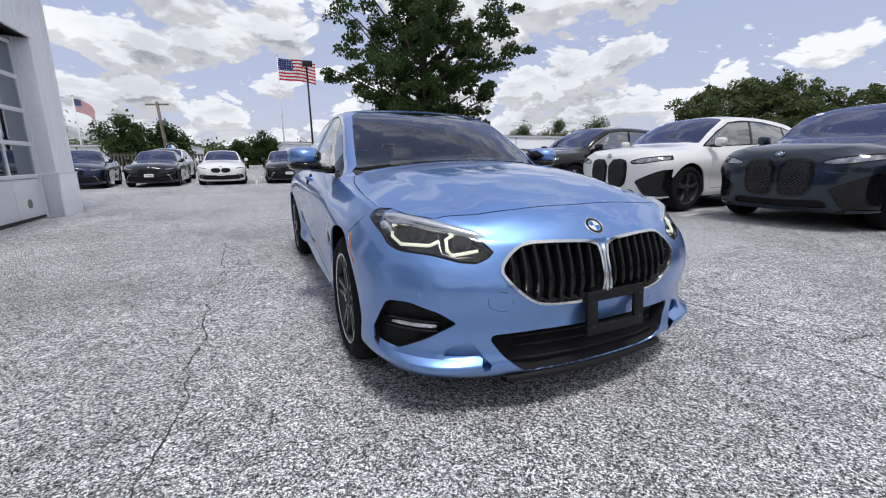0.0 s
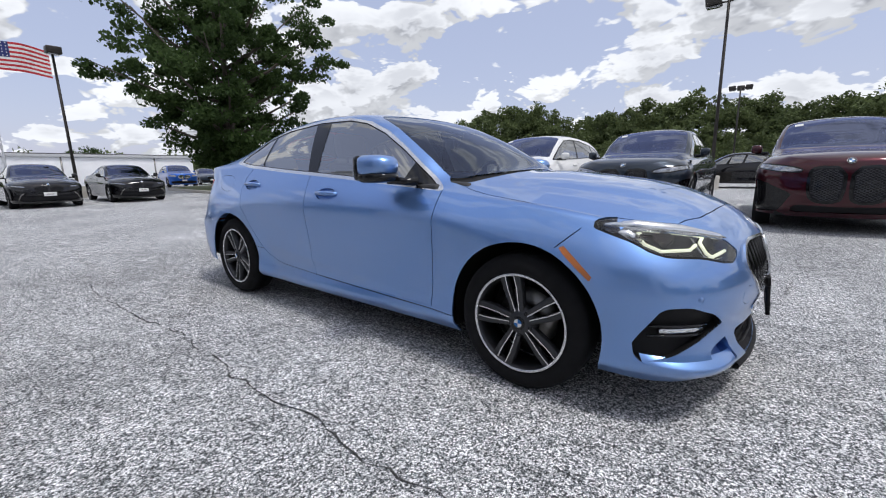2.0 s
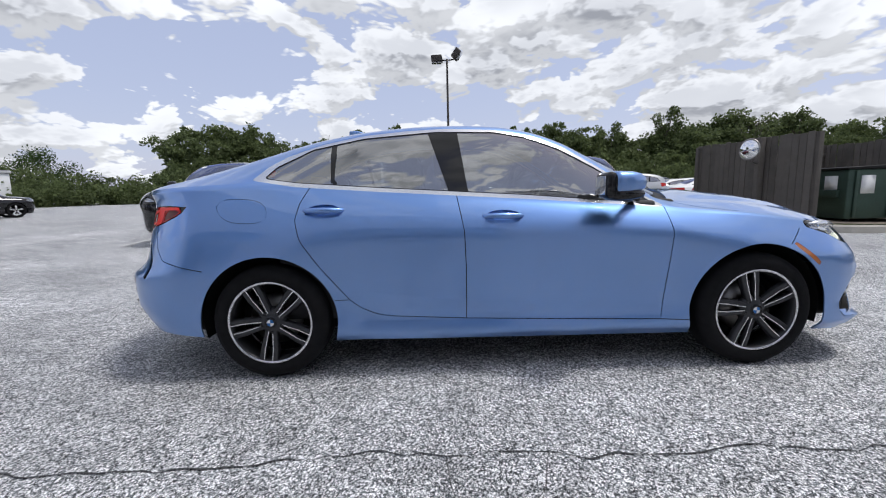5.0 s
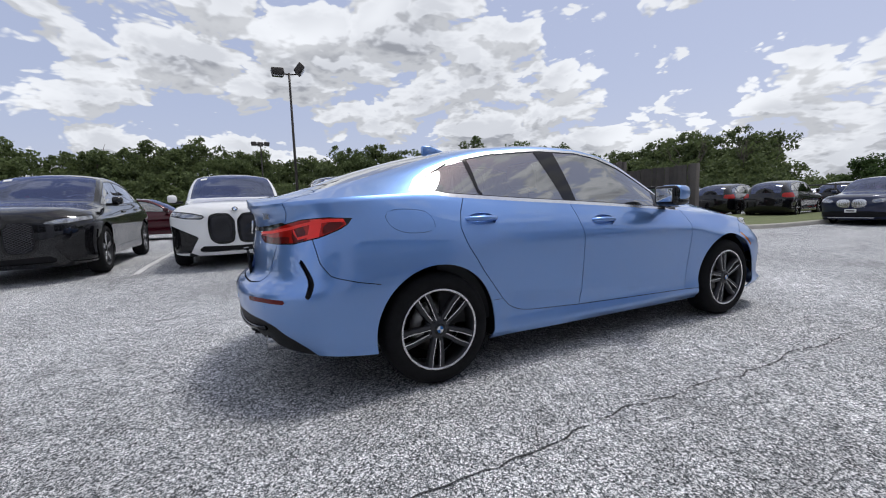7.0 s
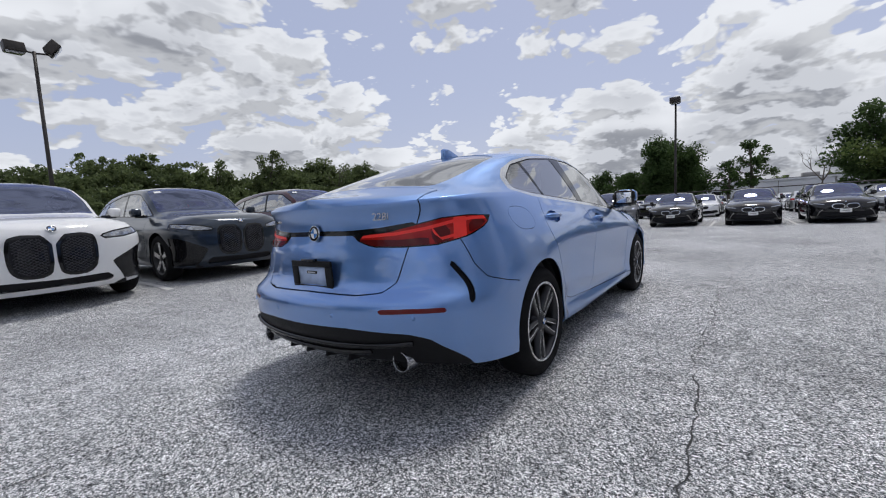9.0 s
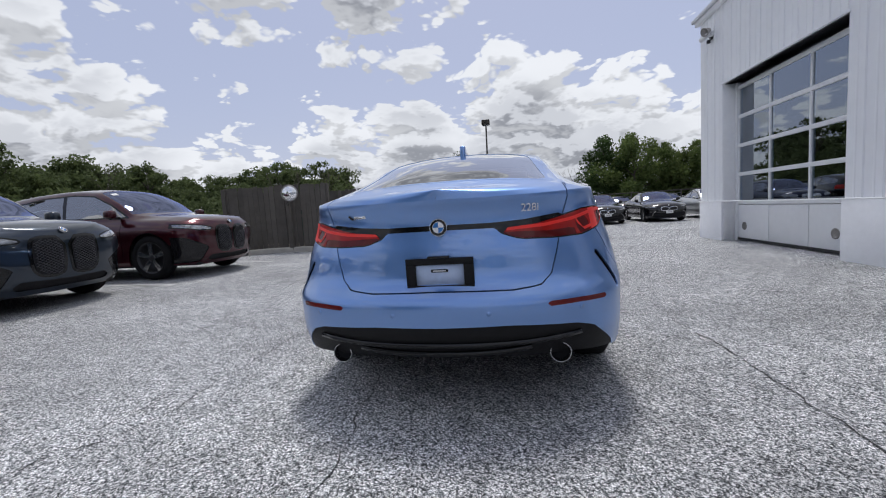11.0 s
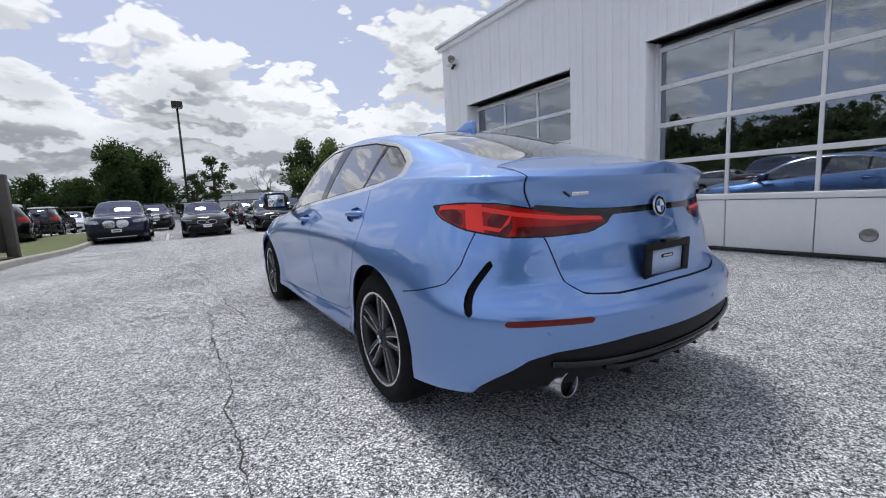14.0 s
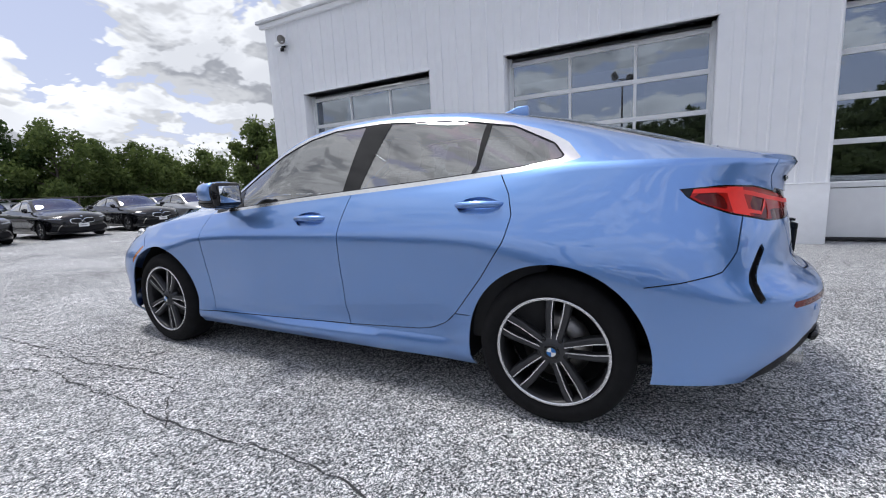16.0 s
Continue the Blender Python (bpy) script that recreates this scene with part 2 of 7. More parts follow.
def add_lathe(bm, prof, seg=48, axis="y", closed=False):
    """Turn a profile of (radius, along) round an axis through the origin."""
    rings = []
    for k in range(seg):
        a = 2 * math.pi * k / seg
        c, s = math.cos(a), math.sin(a)
        ring = []
        for rad, h in prof:
            co = {"y": (rad * c, h, rad * s), "z": (rad * c, rad * s, h), "x": (h, rad * c, rad * s)}[axis]
            ring.append(bm.verts.new(co))
        rings.append(ring)
    n = len(prof)
    for k in range(seg):
        A, B = rings[k], rings[(k + 1) % seg]
        for i in range(n if closed else n - 1):
            j = (i + 1) % n
            bm.faces.new((A[i], A[j], B[j], B[i]))
    bmesh.ops.remove_doubles(bm, verts=bm.verts[:], dist=1e-5)
    bmesh.ops.recalc_face_normals(bm, faces=bm.faces[:])


def lathe(prof, seg=48, axis="y", closed=False):
    bm = bmesh.new()
    add_lathe(bm, prof, seg, axis, closed)
    return bm


def prism(pts, axis, a, b, bevel=0.0):
    """A closed outline of 2D points, drawn out along an axis from a to b."""
    bm = bmesh.new()
    mk = {"x": lambda p, h: (h, p[0], p[1]), "y": lambda p, h: (p[0], h, p[1]), "z": lambda p, h: (p[0], p[1], h)}[axis]
    A = [bm.verts.new(mk(p, a)) for p in pts]
    B = [bm.verts.new(mk(p, b)) for p in pts]
    bm.faces.new(A[::-1]); bm.faces.new(B)
    n = len(pts)
    for i in range(n):
        bm.faces.new((A[i], A[(i + 1) % n], B[(i + 1) % n], B[i]))
    bmesh.ops.recalc_face_normals(bm, faces=bm.faces[:])
    if bevel:
        bmesh.ops.bevel(bm, geom=bm.edges[:], offset=bevel, segments=2, affect="EDGES", profile=0.5)
    return bm


def moved(bm, m):
    bm.transform(m)
    return bm


def spline(*pts):
    """Smooth monotone curve through (x, y) pairs."""
    pts = sorted(pts)
    X = np.array([p[0] for p in pts], float)
    Y = np.array([p[1] for p in pts], float)
    h = np.diff(X)
    d = np.diff(Y) / h
    m = np.zeros(len(X))
    m[0], m[-1] = d[0], d[-1]
    for i in range(1, len(X) - 1):
        if d[i - 1] * d[i] > 0:
            w1, w2 = 2 * h[i] + h[i - 1], h[i] + 2 * h[i - 1]
            m[i] = (w1 + w2) / (w1 / d[i - 1] + w2 / d[i])

    def f(x):
        x = min(max(x, X[0]), X[-1])
        i = min(max(int(np.searchsorted(X, x)) - 1, 0), len(h) - 1)
        t = (x - X[i]) / h[i]
        return float((1 + 2 * t) * (1 - t) ** 2 * Y[i] + t * (1 - t) ** 2 * h[i] * m[i] + t * t * (3 - 2 * t) * Y[i + 1] + t * t * (t - 1) * h[i] * m[i + 1])
    return f


def rounded(pts, times=2):
    """Cut the corners of a closed outline."""
    for _ in range(times):
        out = []
        for i, p in enumerate(pts):
            q = pts[(i + 1) % len(pts)]
            out += [(p[0] * 0.75 + q[0] * 0.25, p[1] * 0.75 + q[1] * 0.25), (p[0] * 0.25 + q[0] * 0.75, p[1] * 0.25 + q[1] * 0.75)]
        pts = out
    return pts


def outline(pts):
    """Signed distance to a closed outline in 2D, below zero inside."""
    P = np.array(pts, float)
    Q = np.roll(P, -1, 0)

    def f(x, z):
        p = np.array((x, z))
        e, w = Q - P, p - P
        t = np.clip((w * e).sum(1) / np.maximum((e * e).sum(1), 1e-12), 0, 1)
        d = np.sqrt((((w - e * t[:, None]) ** 2).sum(1)).min())
        c = (P[:, 1] > z) != (Q[:, 1] > z)
        xs = P[:, 0] + (z - P[:, 1]) * e[:, 0] / np.where(e[:, 1] == 0, 1e-12, e[:, 1])
        return -d if np.count_nonzero(c & (x < xs)) % 2 else d
    return f


def line_band(pts, half):
    """Distance to an open line less half its width: below zero on the line."""
    P = np.array(pts, float)
    A, E = P[:-1], P[1:] - P[:-1]

    def f(x, z):
        w = np.array((x, z)) - A
        t = np.clip((w * E).sum(1) / np.maximum((E * E).sum(1), 1e-12), 0, 1)
        return float(np.sqrt((((w - E * t[:, None]) ** 2).sum(1)).min())) - half
    return f

# ---- vehicle bodies: a shell of plan outlines with a deck of sections over it ----
class Body:
    """Half of a car body (y > 0), x ahead, cut into regions by outlines in side, top or unrolled view."""

    def __init__(self, s, cell=0.03, rows=26, deck=30):
        self.s = s
        bm = self.bm = bmesh.new()
        self.nl = bm.verts.layers.float_vector.new("nrm")
        self.sl = bm.verts.layers.float.new("arc")
        self.kl = bm.verts.layers.int.new("deck")
        self.rl = bm.faces.layers.int.new("reg")
        self.names = {0: "body"}
        cols = self.columns(cell)
        grid = []
        for (kind, u, arc) in cols:
            zs, zb = self.shoulder(kind, u), self.bottom(kind, u)
            col = []
            levels = [zb + (zs - zb) * r / rows for r in range(rows + 1)]
            if "crease" in s:   # two rows close on either side of each fold
                x = self.px(kind, u, 0.4)
                for c in (s["crease"](x), s["sill"]):
                    i = min(range(1, rows - 1), key=lambda k: abs((levels[k] + levels[k + 1]) / 2 - c))
                    levels[i], levels[i + 1] = c - 0.004, c + 0.004
            for z in sorted(levels):
                col.append((self.shell(kind, u, z), arc, 0))
            col += [(p, arc, 1) for p in self.section(col[-1][0], deck)]
            grid.append(col)
        V = []
        for col in grid:
            row = []
            for p, arc, k in col:
                v = bm.verts.new(p)
                v[self.sl], v[self.kl] = arc, k
                row.append(v)
            V.append(row)
        for A, B in zip(V, V[1:]):
            for i in range(len(A) - 1):
                bm.faces.new((A[i], B[i], B[i + 1], A[i + 1]))
        bmesh.ops.remove_doubles(bm, verts=bm.verts[:], dist=0.0008)
        bmesh.ops.dissolve_degenerate(bm, edges=bm.edges[:], dist=0.0004)
        bm.normal_update()
        for v in bm.verts:
            n = v.normal.copy()
            if abs(v.co.y) < 1e-4:
                n.y = 0
                v.co.y = 0
            v[self.nl] = n.normalized() if n.length > 0 else Vector((0, 0, 1))

    def columns(self, cell):
        s, out, arc = self.s, [], 0.0
        fine = [("f", 1 - (1 - math.cos(k / 400 * math.pi / 2))) for k in range(401)]
        fine += [("s", s["xa"] + (s["xb"] - s["xa"]) * k / 400) for k in range(1, 401)]
        fine += [("r", math.sin(k / 400 * math.pi / 2)) for k in range(1, 401)]
        last, since = None, 0.0
        for i, (k, u) in enumerate(fine):
            p = self.shell(k, u, s["zref"])
            if last is not None:
                d = (p - last).length
                arc += d
                since += d
            last = p
            if i == 0 or since >= cell or i == len(fine) - 1:
                out.append((k, u, arc))
                since = 0.0
        return out

    def px(self, kind, u, z):
        s = self.s
        if kind == "s":
            return u
        return s["xa"] + (s["xf"](z) - s["xa"]) * u if kind == "f" else s["xb"] + (s["xr"](z) - s["xb"]) * u

    def shoulder(self, kind, u):
        s = self.s
        x = self.px(kind, u, s["zref"])
        for _ in range(4):
            z = min(s["zs"](x), s["zc"](x) - 0.002)
            x = self.px(kind, u, z)
        return z

    def bottom(self, kind, u):
        return self.s["zb"](self.px(kind, u, 0.4))

    def shell(self, kind, u, z):
        s = self.s
        x = self.px(kind, u, z)
        top = s["zs"](x)
        lean = s["lean"](x) if "lean" in s else 1.0
        w = s["w"](x) - s["low"](z) * (1 + (lean - 1) * min(1.0, max(0.0, (z - 0.20) / 0.10)))
        if "crease" in s:
            c = s["crease"](x)
            d, deep = max(0.0, c - z), max(0.02, c - s["sill"])
            w -= s["fold"](x) * (d if d < deep else max(0.0, deep - (d - deep) * 1.3))
        zm = s["zmid"](x) if callable(s["zmid"]) else s["zmid"]
        if z > zm:
            w -= s["tuck"](x) * (min(1.15, (z - zm) / max(0.05, top - zm))) ** s.get("power", 2.0)
        if kind != "s":
            n = s["nf"](z) if kind == "f" else s["nr"](z)
            w *= math.sqrt(max(0.0, 1 - u ** n))
        return Vector((x, w, z))

    def section(self, p0, deck):
        s = self.s
        x, ys, zs = p0
        zc = max(s["zc"](x), zs)
        yr = min(s["yr"](x), ys * 0.86)
        zr = min(max(s["zr"](x), zs + (zc - zs) * 0.25), zc)
        n = 36
        P = [Vector((ys + (yr - ys) * t + s["bulge"] * 4 * t * (1 - t) * min(1, (zr - zs) / 0.3), zs + (zr - zs) * t)) for t in (k / n for k in range(n + 1))]
        P += [Vector((yr * (1 - t), zc - (zc - zr) * (1 - t) ** s["crown"])) for t in (k / n for k in range(1, n + 1))]
        for _ in range(s["round"]):
            P = [P[0]] + [P[i] * 0.5 + (P[i - 1] + P[i + 1]) * 0.25 for i in range(1, len(P) - 1)] + [P[-1]]
        h = deck // 2
        out = []
        for k in range(1, deck + 1):
            f = (k / h) * n if k <= h else n + (k - h) / (deck - h) * n
            i = min(int(f), len(P) - 2)
            q = P[i].lerp(P[i + 1], f - i)
            z = q.y
            if "dome" in s:
                rise, yc = s["dome"](x), s["dome_y"](x)
                e = min(1.0, max(0.0, (yc + 0.035 - q.x) / 0.07))
                z += rise * (e * e * (3 - 2 * e) - 0.5 * min(1.0, q.x / 0.9) ** 2)
            out.append(Vector((x, max(0.0, q.x) if k < deck else 0.0, z)))
        return out

    def cut(self, name, dist, view, frm=("body",), where=None, shift=0.0, near=None):
        """Cut the outline into the surface; the faces inside become the region name."""
        bm, nl, sl, rl, kl = self.bm, self.nl, self.sl, self.rl, self.kl
        ids = [k for k, v in self.names.items() if v in frm]
        key = next((k for k, v in self.names.items() if v == name), None)
        if key is None:
            key = len(self.names)
            self.names[key] = name
        get = {"side": lambda v: (v.co.x, v.co.z), "top": lambda v: (v.co.x, v.co.y), "arc": lambda v: (v[sl], v.co.z), "end": lambda v: (v.co.y, v.co.z), "all": lambda v: (v[sl], v.co.z, v.co.x, v.co.y)}[view]
        faces = [f for f in bm.faces if f[rl] in ids and (where is None or where(f.calc_center_median())) and (near is None or near(f))]
        D = {}
        for f in faces:
            for v in f.verts:
                if v not in D:
                    d = dist(*get(v)) + shift
                    D[v] = 0.0 if abs(d) < 0.0006 else d
        edges = {e for f in faces for e in f.edges}
        for e in edges:
            a, b = e.verts
            da, db = D[a], D[b]
            if da * db < 0:
                t = da / (da - db)
                na, nb, sa, sb, k = a[nl].copy(), b[nl].copy(), a[sl], b[sl], max(a[kl], b[kl])
                _, v = bmesh.utils.edge_split(e, a, t)
                v[nl] = na.lerp(nb, t).normalized()
                v[sl], v[kl] = sa + (sb - sa) * t, k
                D[v] = 0.0
        todo = faces
        while todo:
            nxt = []
            for f in todo:
                Z = [l.vert for l in f.loops if D.get(l.vert, 1.0) == 0.0]
                if len(Z) < 2:
                    continue
                signs = [D.get(v, 1.0) for v in f.verts]
                if not (min(signs) < 0 < max(signs)):
                    continue
                done = False
                for i in range(len(Z)):
                    for j in range(i + 1, len(Z)):
                        if any(Z[j] in e.verts for e in Z[i].link_edges if f in e.link_faces):
                            continue
                        try:
                            g, _ = bmesh.utils.face_split(f, Z[i], Z[j])
                        except ValueError:
                            continue
                        if g:
                            g[rl] = f[rl]
                            nxt += [f, g]
                            done = True
                            break
                    if done:
                        break
            todo = nxt
        for f in bm.faces:
            if f[rl] in ids:
                ds = [D.get(v) for v in f.verts]
                if None not in ds and min(ds) < 0 and max(ds) <= 1e-9:
                    f[rl] = key

    def line(self, name, pts, half, view, where=None, frm=("body",)):
        """A narrow line along points: the surface is first parted along its middle."""
        P = np.array(pts, float)
        A, E = P[:-1], P[1:] - P[:-1]

        def side(x, z):
            w = np.array((x, z)) - A
            t = np.clip((w * E).sum(1) / np.maximum((E * E).sum(1), 1e-12), 0, 1)
            d2 = ((w - E * t[:, None]) ** 2).sum(1)
            i = int(d2.argmin())
            return math.copysign(math.sqrt(d2[i]), E[i, 0] * w[i, 1] - E[i, 1] * w[i, 0])
        band = line_band(pts, 0.07)
        sl = self.sl

        def near(f):
            for v in f.verts:
                p = {"side": (v.co.x, v.co.z), "top": (v.co.x, v.co.y), "arc": (v[sl], v.co.z), "end": (v.co.y, v.co.z)}[view]
                if band(*p) < 0:
                    return True
            return False
        self.cut(frm[0], side, view, frm, where, near=near)
        self.cut(name, line_band(pts, half), view, frm, where)

    def mesh(self, names, both=True, side=1, off=0.0, rim=0.0, where=None):
        """A region as a mesh of its own, moved along its normals by off, its edges turned in by rim."""
        rl, nl = self.rl, self.nl
        names = (names,) if isinstance(names, str) else names
        ids = [k for k, v in self.names.items() if v in names]
        faces = [f for f in self.bm.faces if f[rl] in ids and (where is None or where(f.calc_center_median()))]
        co, nr, fa = [], [], []
        for sg in ((1, -1) if both else (side,)):
            idx = {}
            edge = {}
            for f in faces:
                loop = []
                for v in f.verts:
                    if v not in idx:
                        idx[v] = len(co)
                        n = v[nl]
                        p = v.co + n * off
                        if abs(v.co.y) < 1e-5:
                            p.y = 0
                        co.append((p.x, p.y * sg, p.z))
                        nr.append((n.x, n.y * sg, n.z))
                    loop.append(idx[v])
                fa.append(loop if sg > 0 else loop[::-1])
                if rim:
                    vs = list(f.verts)
                    for a, b in zip(vs, vs[1:] + vs[:1]):
                        edge[(a, b)] = f
            if rim:
                ring = {}

                def inner(v, out):
                    key = (v, out)
                    if key not in ring:
                        n = v[nl]
                        p = v.co + n * (off - (rim if out else 0.0))
                        ring[key] = len(co)
                        co.append((p.x, p.y * sg, p.z))
                        nr.append((0, 0, 0))
                    return ring[key]
                for (a, b), f in edge.items():
                    if (b, a) in edge or (abs(a.co.y) < 1e-5 and abs(b.co.y) < 1e-5):
                        continue
                    q = [inner(b, 0), inner(a, 0), inner(a, 1), inner(b, 1)]
                    fa.append(q if sg > 0 else q[::-1])
        me = bpy.data.meshes.new("shell")
        if both:   # weld the middle line
            seen, remap = {}, list(range(len(co)))
            for i, c in enumerate(co):
                if c[1] == 0 and nr[i] != (0, 0, 0):
                    remap[i] = seen.setdefault((round(c[0], 5), round(c[2], 5)), i)
            fa = [[remap[i] for i in f] for f in fa]
        fa = [f for f in fa if len(set(f)) == len(f)]
        used = sorted({i for f in fa for i in f})
        new_i = {o: n for n, o in enumerate(used)}
        me.from_pydata([co[i] for i in used], [], [[new_i[i] for i in f] for f in fa])
        me.shade_smooth()
        me.normals_split_custom_set_from_vertices([nr[i] for i in used])
        return me


def shell_part(name, me, material, parent, label=""):
    me.name = name
    me.materials.append(material)
    ob = new(name, me)
    ob.parent = parent
    if label:
        ob["label"] = label
    return ob

# ---- the light blue saloon, nose towards +x ----
HERO = dict(
    power=1.4,
    xa=1.15, xb=-1.35, zref=0.5, zmid=spline((-2.4, 0.62), (-1.9, 0.60), (-1.45, 0.64), (-1.15, 0.72), (-0.9, 0.76), (-0.4, 0.77), (0.5, 0.765), (0.9, 0.745), (1.15, 0.69), (1.6, 0.61), (2.3, 0.60)), bulge=0.012, crown=2.3, round=14,
    lean=spline((-2.4, 0.15), (-1.5, 0.2), (-1.1, 0.5), (-0.8, 1.0), (0.7, 1.0), (1.0, 0.6), (1.4, 0.3), (2.3, 0.2)),
    dome=spline((0.9, 0.0), (1.06, 0.004), (1.25, 0.014), (1.7, 0.015), (1.90, 0.006), (2.00, 0.0005), (2.1, 0.0), (2.3, 0.0), (-2.5, 0.0), (-1.0, 0.0), (0.0, 0.0), (0.7, 0.0)), dome_y=spline((-2.5, 0.55), (0.9, 0.58), (1.2, 0.54), (2.0, 0.40), (2.3, 0.38)),
    xf=spline((0.16, 2.135), (0.19, 2.175), (0.22, 2.188), (0.25, 2.180), (0.29, 2.168), (0.36, 2.170), (0.46, 2.190), (0.525, 2.196), (0.56, 2.190), (0.62, 2.170), (0.70, 2.140), (0.75, 2.112)),
    crease=spline((-1.3, 0.50), (-0.9, 0.475), (-0.3, 0.415), (0.3, 0.36), (0.8, 0.32), (1.3, 0.30)), sill=0.297, fold=spline((-1.15, 0.0), (-0.95, 0.0), (-0.80, 0.24), (-0.3, 0.30), (0.5, 0.34), (0.80, 0.30), (0.95, 0.0), (1.2, 0.0)),
    xr=spline((0.2, -2.16), (0.32, -2.27), (0.42, -2.33), (0.55, -2.338), (0.585, -2.326), (0.61, -2.285), (0.64, -2.250), (0.67, -2.233), (0.71, -2.227), (0.755, -2.224), (0.80, -2.219), (0.84, -2.210), (0.89, -2.202), (0.93, -2.199), (0.98, -2.207), (1.02, -2.232), (1.05, -2.246), (1.1, -2.25)),
    nf=spline((0.18, 6.6), (0.26, 6.2), (0.33, 5.6), (0.5, 5.6), (0.7, 4.7), (0.85, 4.4)),
    nr=spline((0.2, 5.0), (0.55, 5.0), (0.75, 4.6), (0.95, 4.2), (1.1, 4.5)),
    w=spline((-2.4, 0.89), (-1.9, 0.895), (-1.35, 0.900), (-0.9, 0.886), (0.0, 0.884), (0.8, 0.886), (1.3, 0.898), (1.8, 0.900), (2.3, 0.90)),
    low=spline((0.15, 0.085), (0.20, 0.052), (0.245, 0.020), (0.275, 0.020), (0.30, 0.028), (0.36, 0.037), (0.43, 0.034), (0.50, 0.029), (0.60, 0.017), (0.70, 0.006), (0.77, 0.0), (1.2, 0.0)),
    tuck=spline((-2.3, 0.095), (-1.9, 0.118), (-1.4, 0.143), (-1.0, 0.125), (-0.4, 0.105), (0.3, 0.10), (0.82, 0.105), (1.1, 0.12), (1.5, 0.12), (2.1, 0.07)),
    zb=spline((-2.4, 0.32), (-2.1, 0.275), (-1.75, 0.25), (-1.3, 0.21), (-1.0, 0.195), (0.9, 0.185), (1.6, 0.19), (2.0, 0.17), (2.2, 0.165)),
    zs=spline((-2.4, 1.025), (-2.2, 1.032), (-2.0, 1.048), (-1.7, 1.062), (-1.45, 1.065), (-1.2, 1.045), (-0.7, 1.012), (-0.3, 0.985), (0.1, 0.957), (0.82, 0.898), (1.0, 0.880), (1.3, 0.855), (1.66, 0.802), (1.8, 0.775), (2.0, 0.722), (2.1, 0.695), (2.2, 0.66)),
    zc=spline((-2.4, 1.07), (-2.21, 1.080), (-2.12, 1.088), (-1.95, 1.125), (-1.75, 1.195), (-1.5, 1.270), (-1.25, 1.333), (-1.0, 1.378), (-0.75, 1.407), (-0.5, 1.419), (-0.21, 1.416), (0.0, 1.397), (0.27, 1.338), (0.44, 1.283), (0.62, 1.207), (0.80, 1.110), (0.97, 1.003), (1.05, 0.990), (1.2, 0.975), (1.4, 0.952), (1.6, 0.925), (1.8, 0.882), (1.95, 0.832), (2.05, 0.782), (2.12, 0.725), (2.16, 0.68), (2.2, 0.62)),
    zr=spline((-2.4, 1.03), (-2.2, 1.055), (-2.0, 1.075), (-1.8, 1.115), (-1.6, 1.165), (-1.42, 1.215), (-1.26, 1.262), (-1.07, 1.310), (-0.82, 1.355), (-0.36, 1.385), (-0.08, 1.374), (0.13, 1.337), (0.31, 1.267), (0.48, 1.165), (0.64, 1.062), (0.82, 0.955), (0.95, 0.925), (1.3, 0.905), (1.7, 0.845), (2.0, 0.755), (2.2, 0.60)),
    yr=spline((-2.4, 0.60), (-2.0, 0.60), (-1.6, 0.565), (-1.3, 0.555), (-0.9, 0.555), (-0.4, 0.56), (0.0, 0.575), (0.3, 0.61), (0.6, 0.665), (0.82, 0.70), (1.0, 0.66), (1.3, 0.62), (2.2, 0.55)),
)
HUB_Z, WB2 = 0.317, 1.335
hero = Body(HERO, 0.03, 30)
# wheel arches
for wx, rad in ((WB2, 0.372), (-WB2, 0.366)):
    hero.cut("arch", lambda x, z, wx=wx, rad=rad: math.hypot(x - wx, (z - HUB_Z)) - rad, "side", where=lambda c: c.z < 0.8 and c.y > 0.5)
DLO = [(-1.42, 1.092), (-1.36, 1.16), (-1.26, 1.218), (-1.07, 1.282), (-0.82, 1.33), (-0.58, 1.352), (-0.36, 1.36), (-0.08, 1.348), (0.13, 1.308), (0.31, 1.238), (0.48, 1.135), (0.64, 1.03), (0.835, 0.90), (0.08, 0.960), (-0.32, 0.988), (-0.72, 1.016), (-1.18, 1.052)]
PANE = [(-1.360, 1.100), (-1.31, 1.160), (-1.12, 1.256), (-0.82, 1.314), (-0.41, 1.343), (-0.08, 1.334), (0.10, 1.300), (0.29, 1.226), (0.48, 1.118), (0.66, 1.000), (0.785, 0.917), (0.08, 0.980), (-0.32, 1.008), (-0.72, 1.036), (-1.18, 1.073)]
up = lambda c: c.z > 0.87 and c.y > 0.45
hero.cut("chrome", outline(DLO), "side", where=up, shift=-0.006)
hero.cut("gasket", outline(PANE), "side", ("chrome",), where=up, shift=-0.005)
hero.cut("pane", outline(PANE), "side", ("gasket",), where=up)
WSCREEN = [(0.985, 0.0), (0.975, 0.2), (0.94, 0.42), (0.875, 0.60), (0.83, 0.665), (0.62, 0.63), (0.40, 0.585), (0.18, 0.535), (0.10, 0.48), (0.12, 0.25), (0.13, 0.0), (0.13, -0.1), (0.985, -0.1)]
hero.cut("windscreen", outline(WSCREEN), "top", where=lambda c: c.z > 0.9)
BACKLIGHT = [(-1.02, -0.1), (-1.02, 0.0), (-1.03, 0.3), (-1.06, 0.43), (-1.12, 0.465), (-1.4, 0.49), (-1.7, 0.515), (-1.84, 0.52), (-1.885, 0.49), (-1.90, 0.35), (-1.915, 0.0), (-1.915, -0.1)]
hero.cut("backlight", outline(BACKLIGHT), "top", where=lambda c: c.z > 1.0)
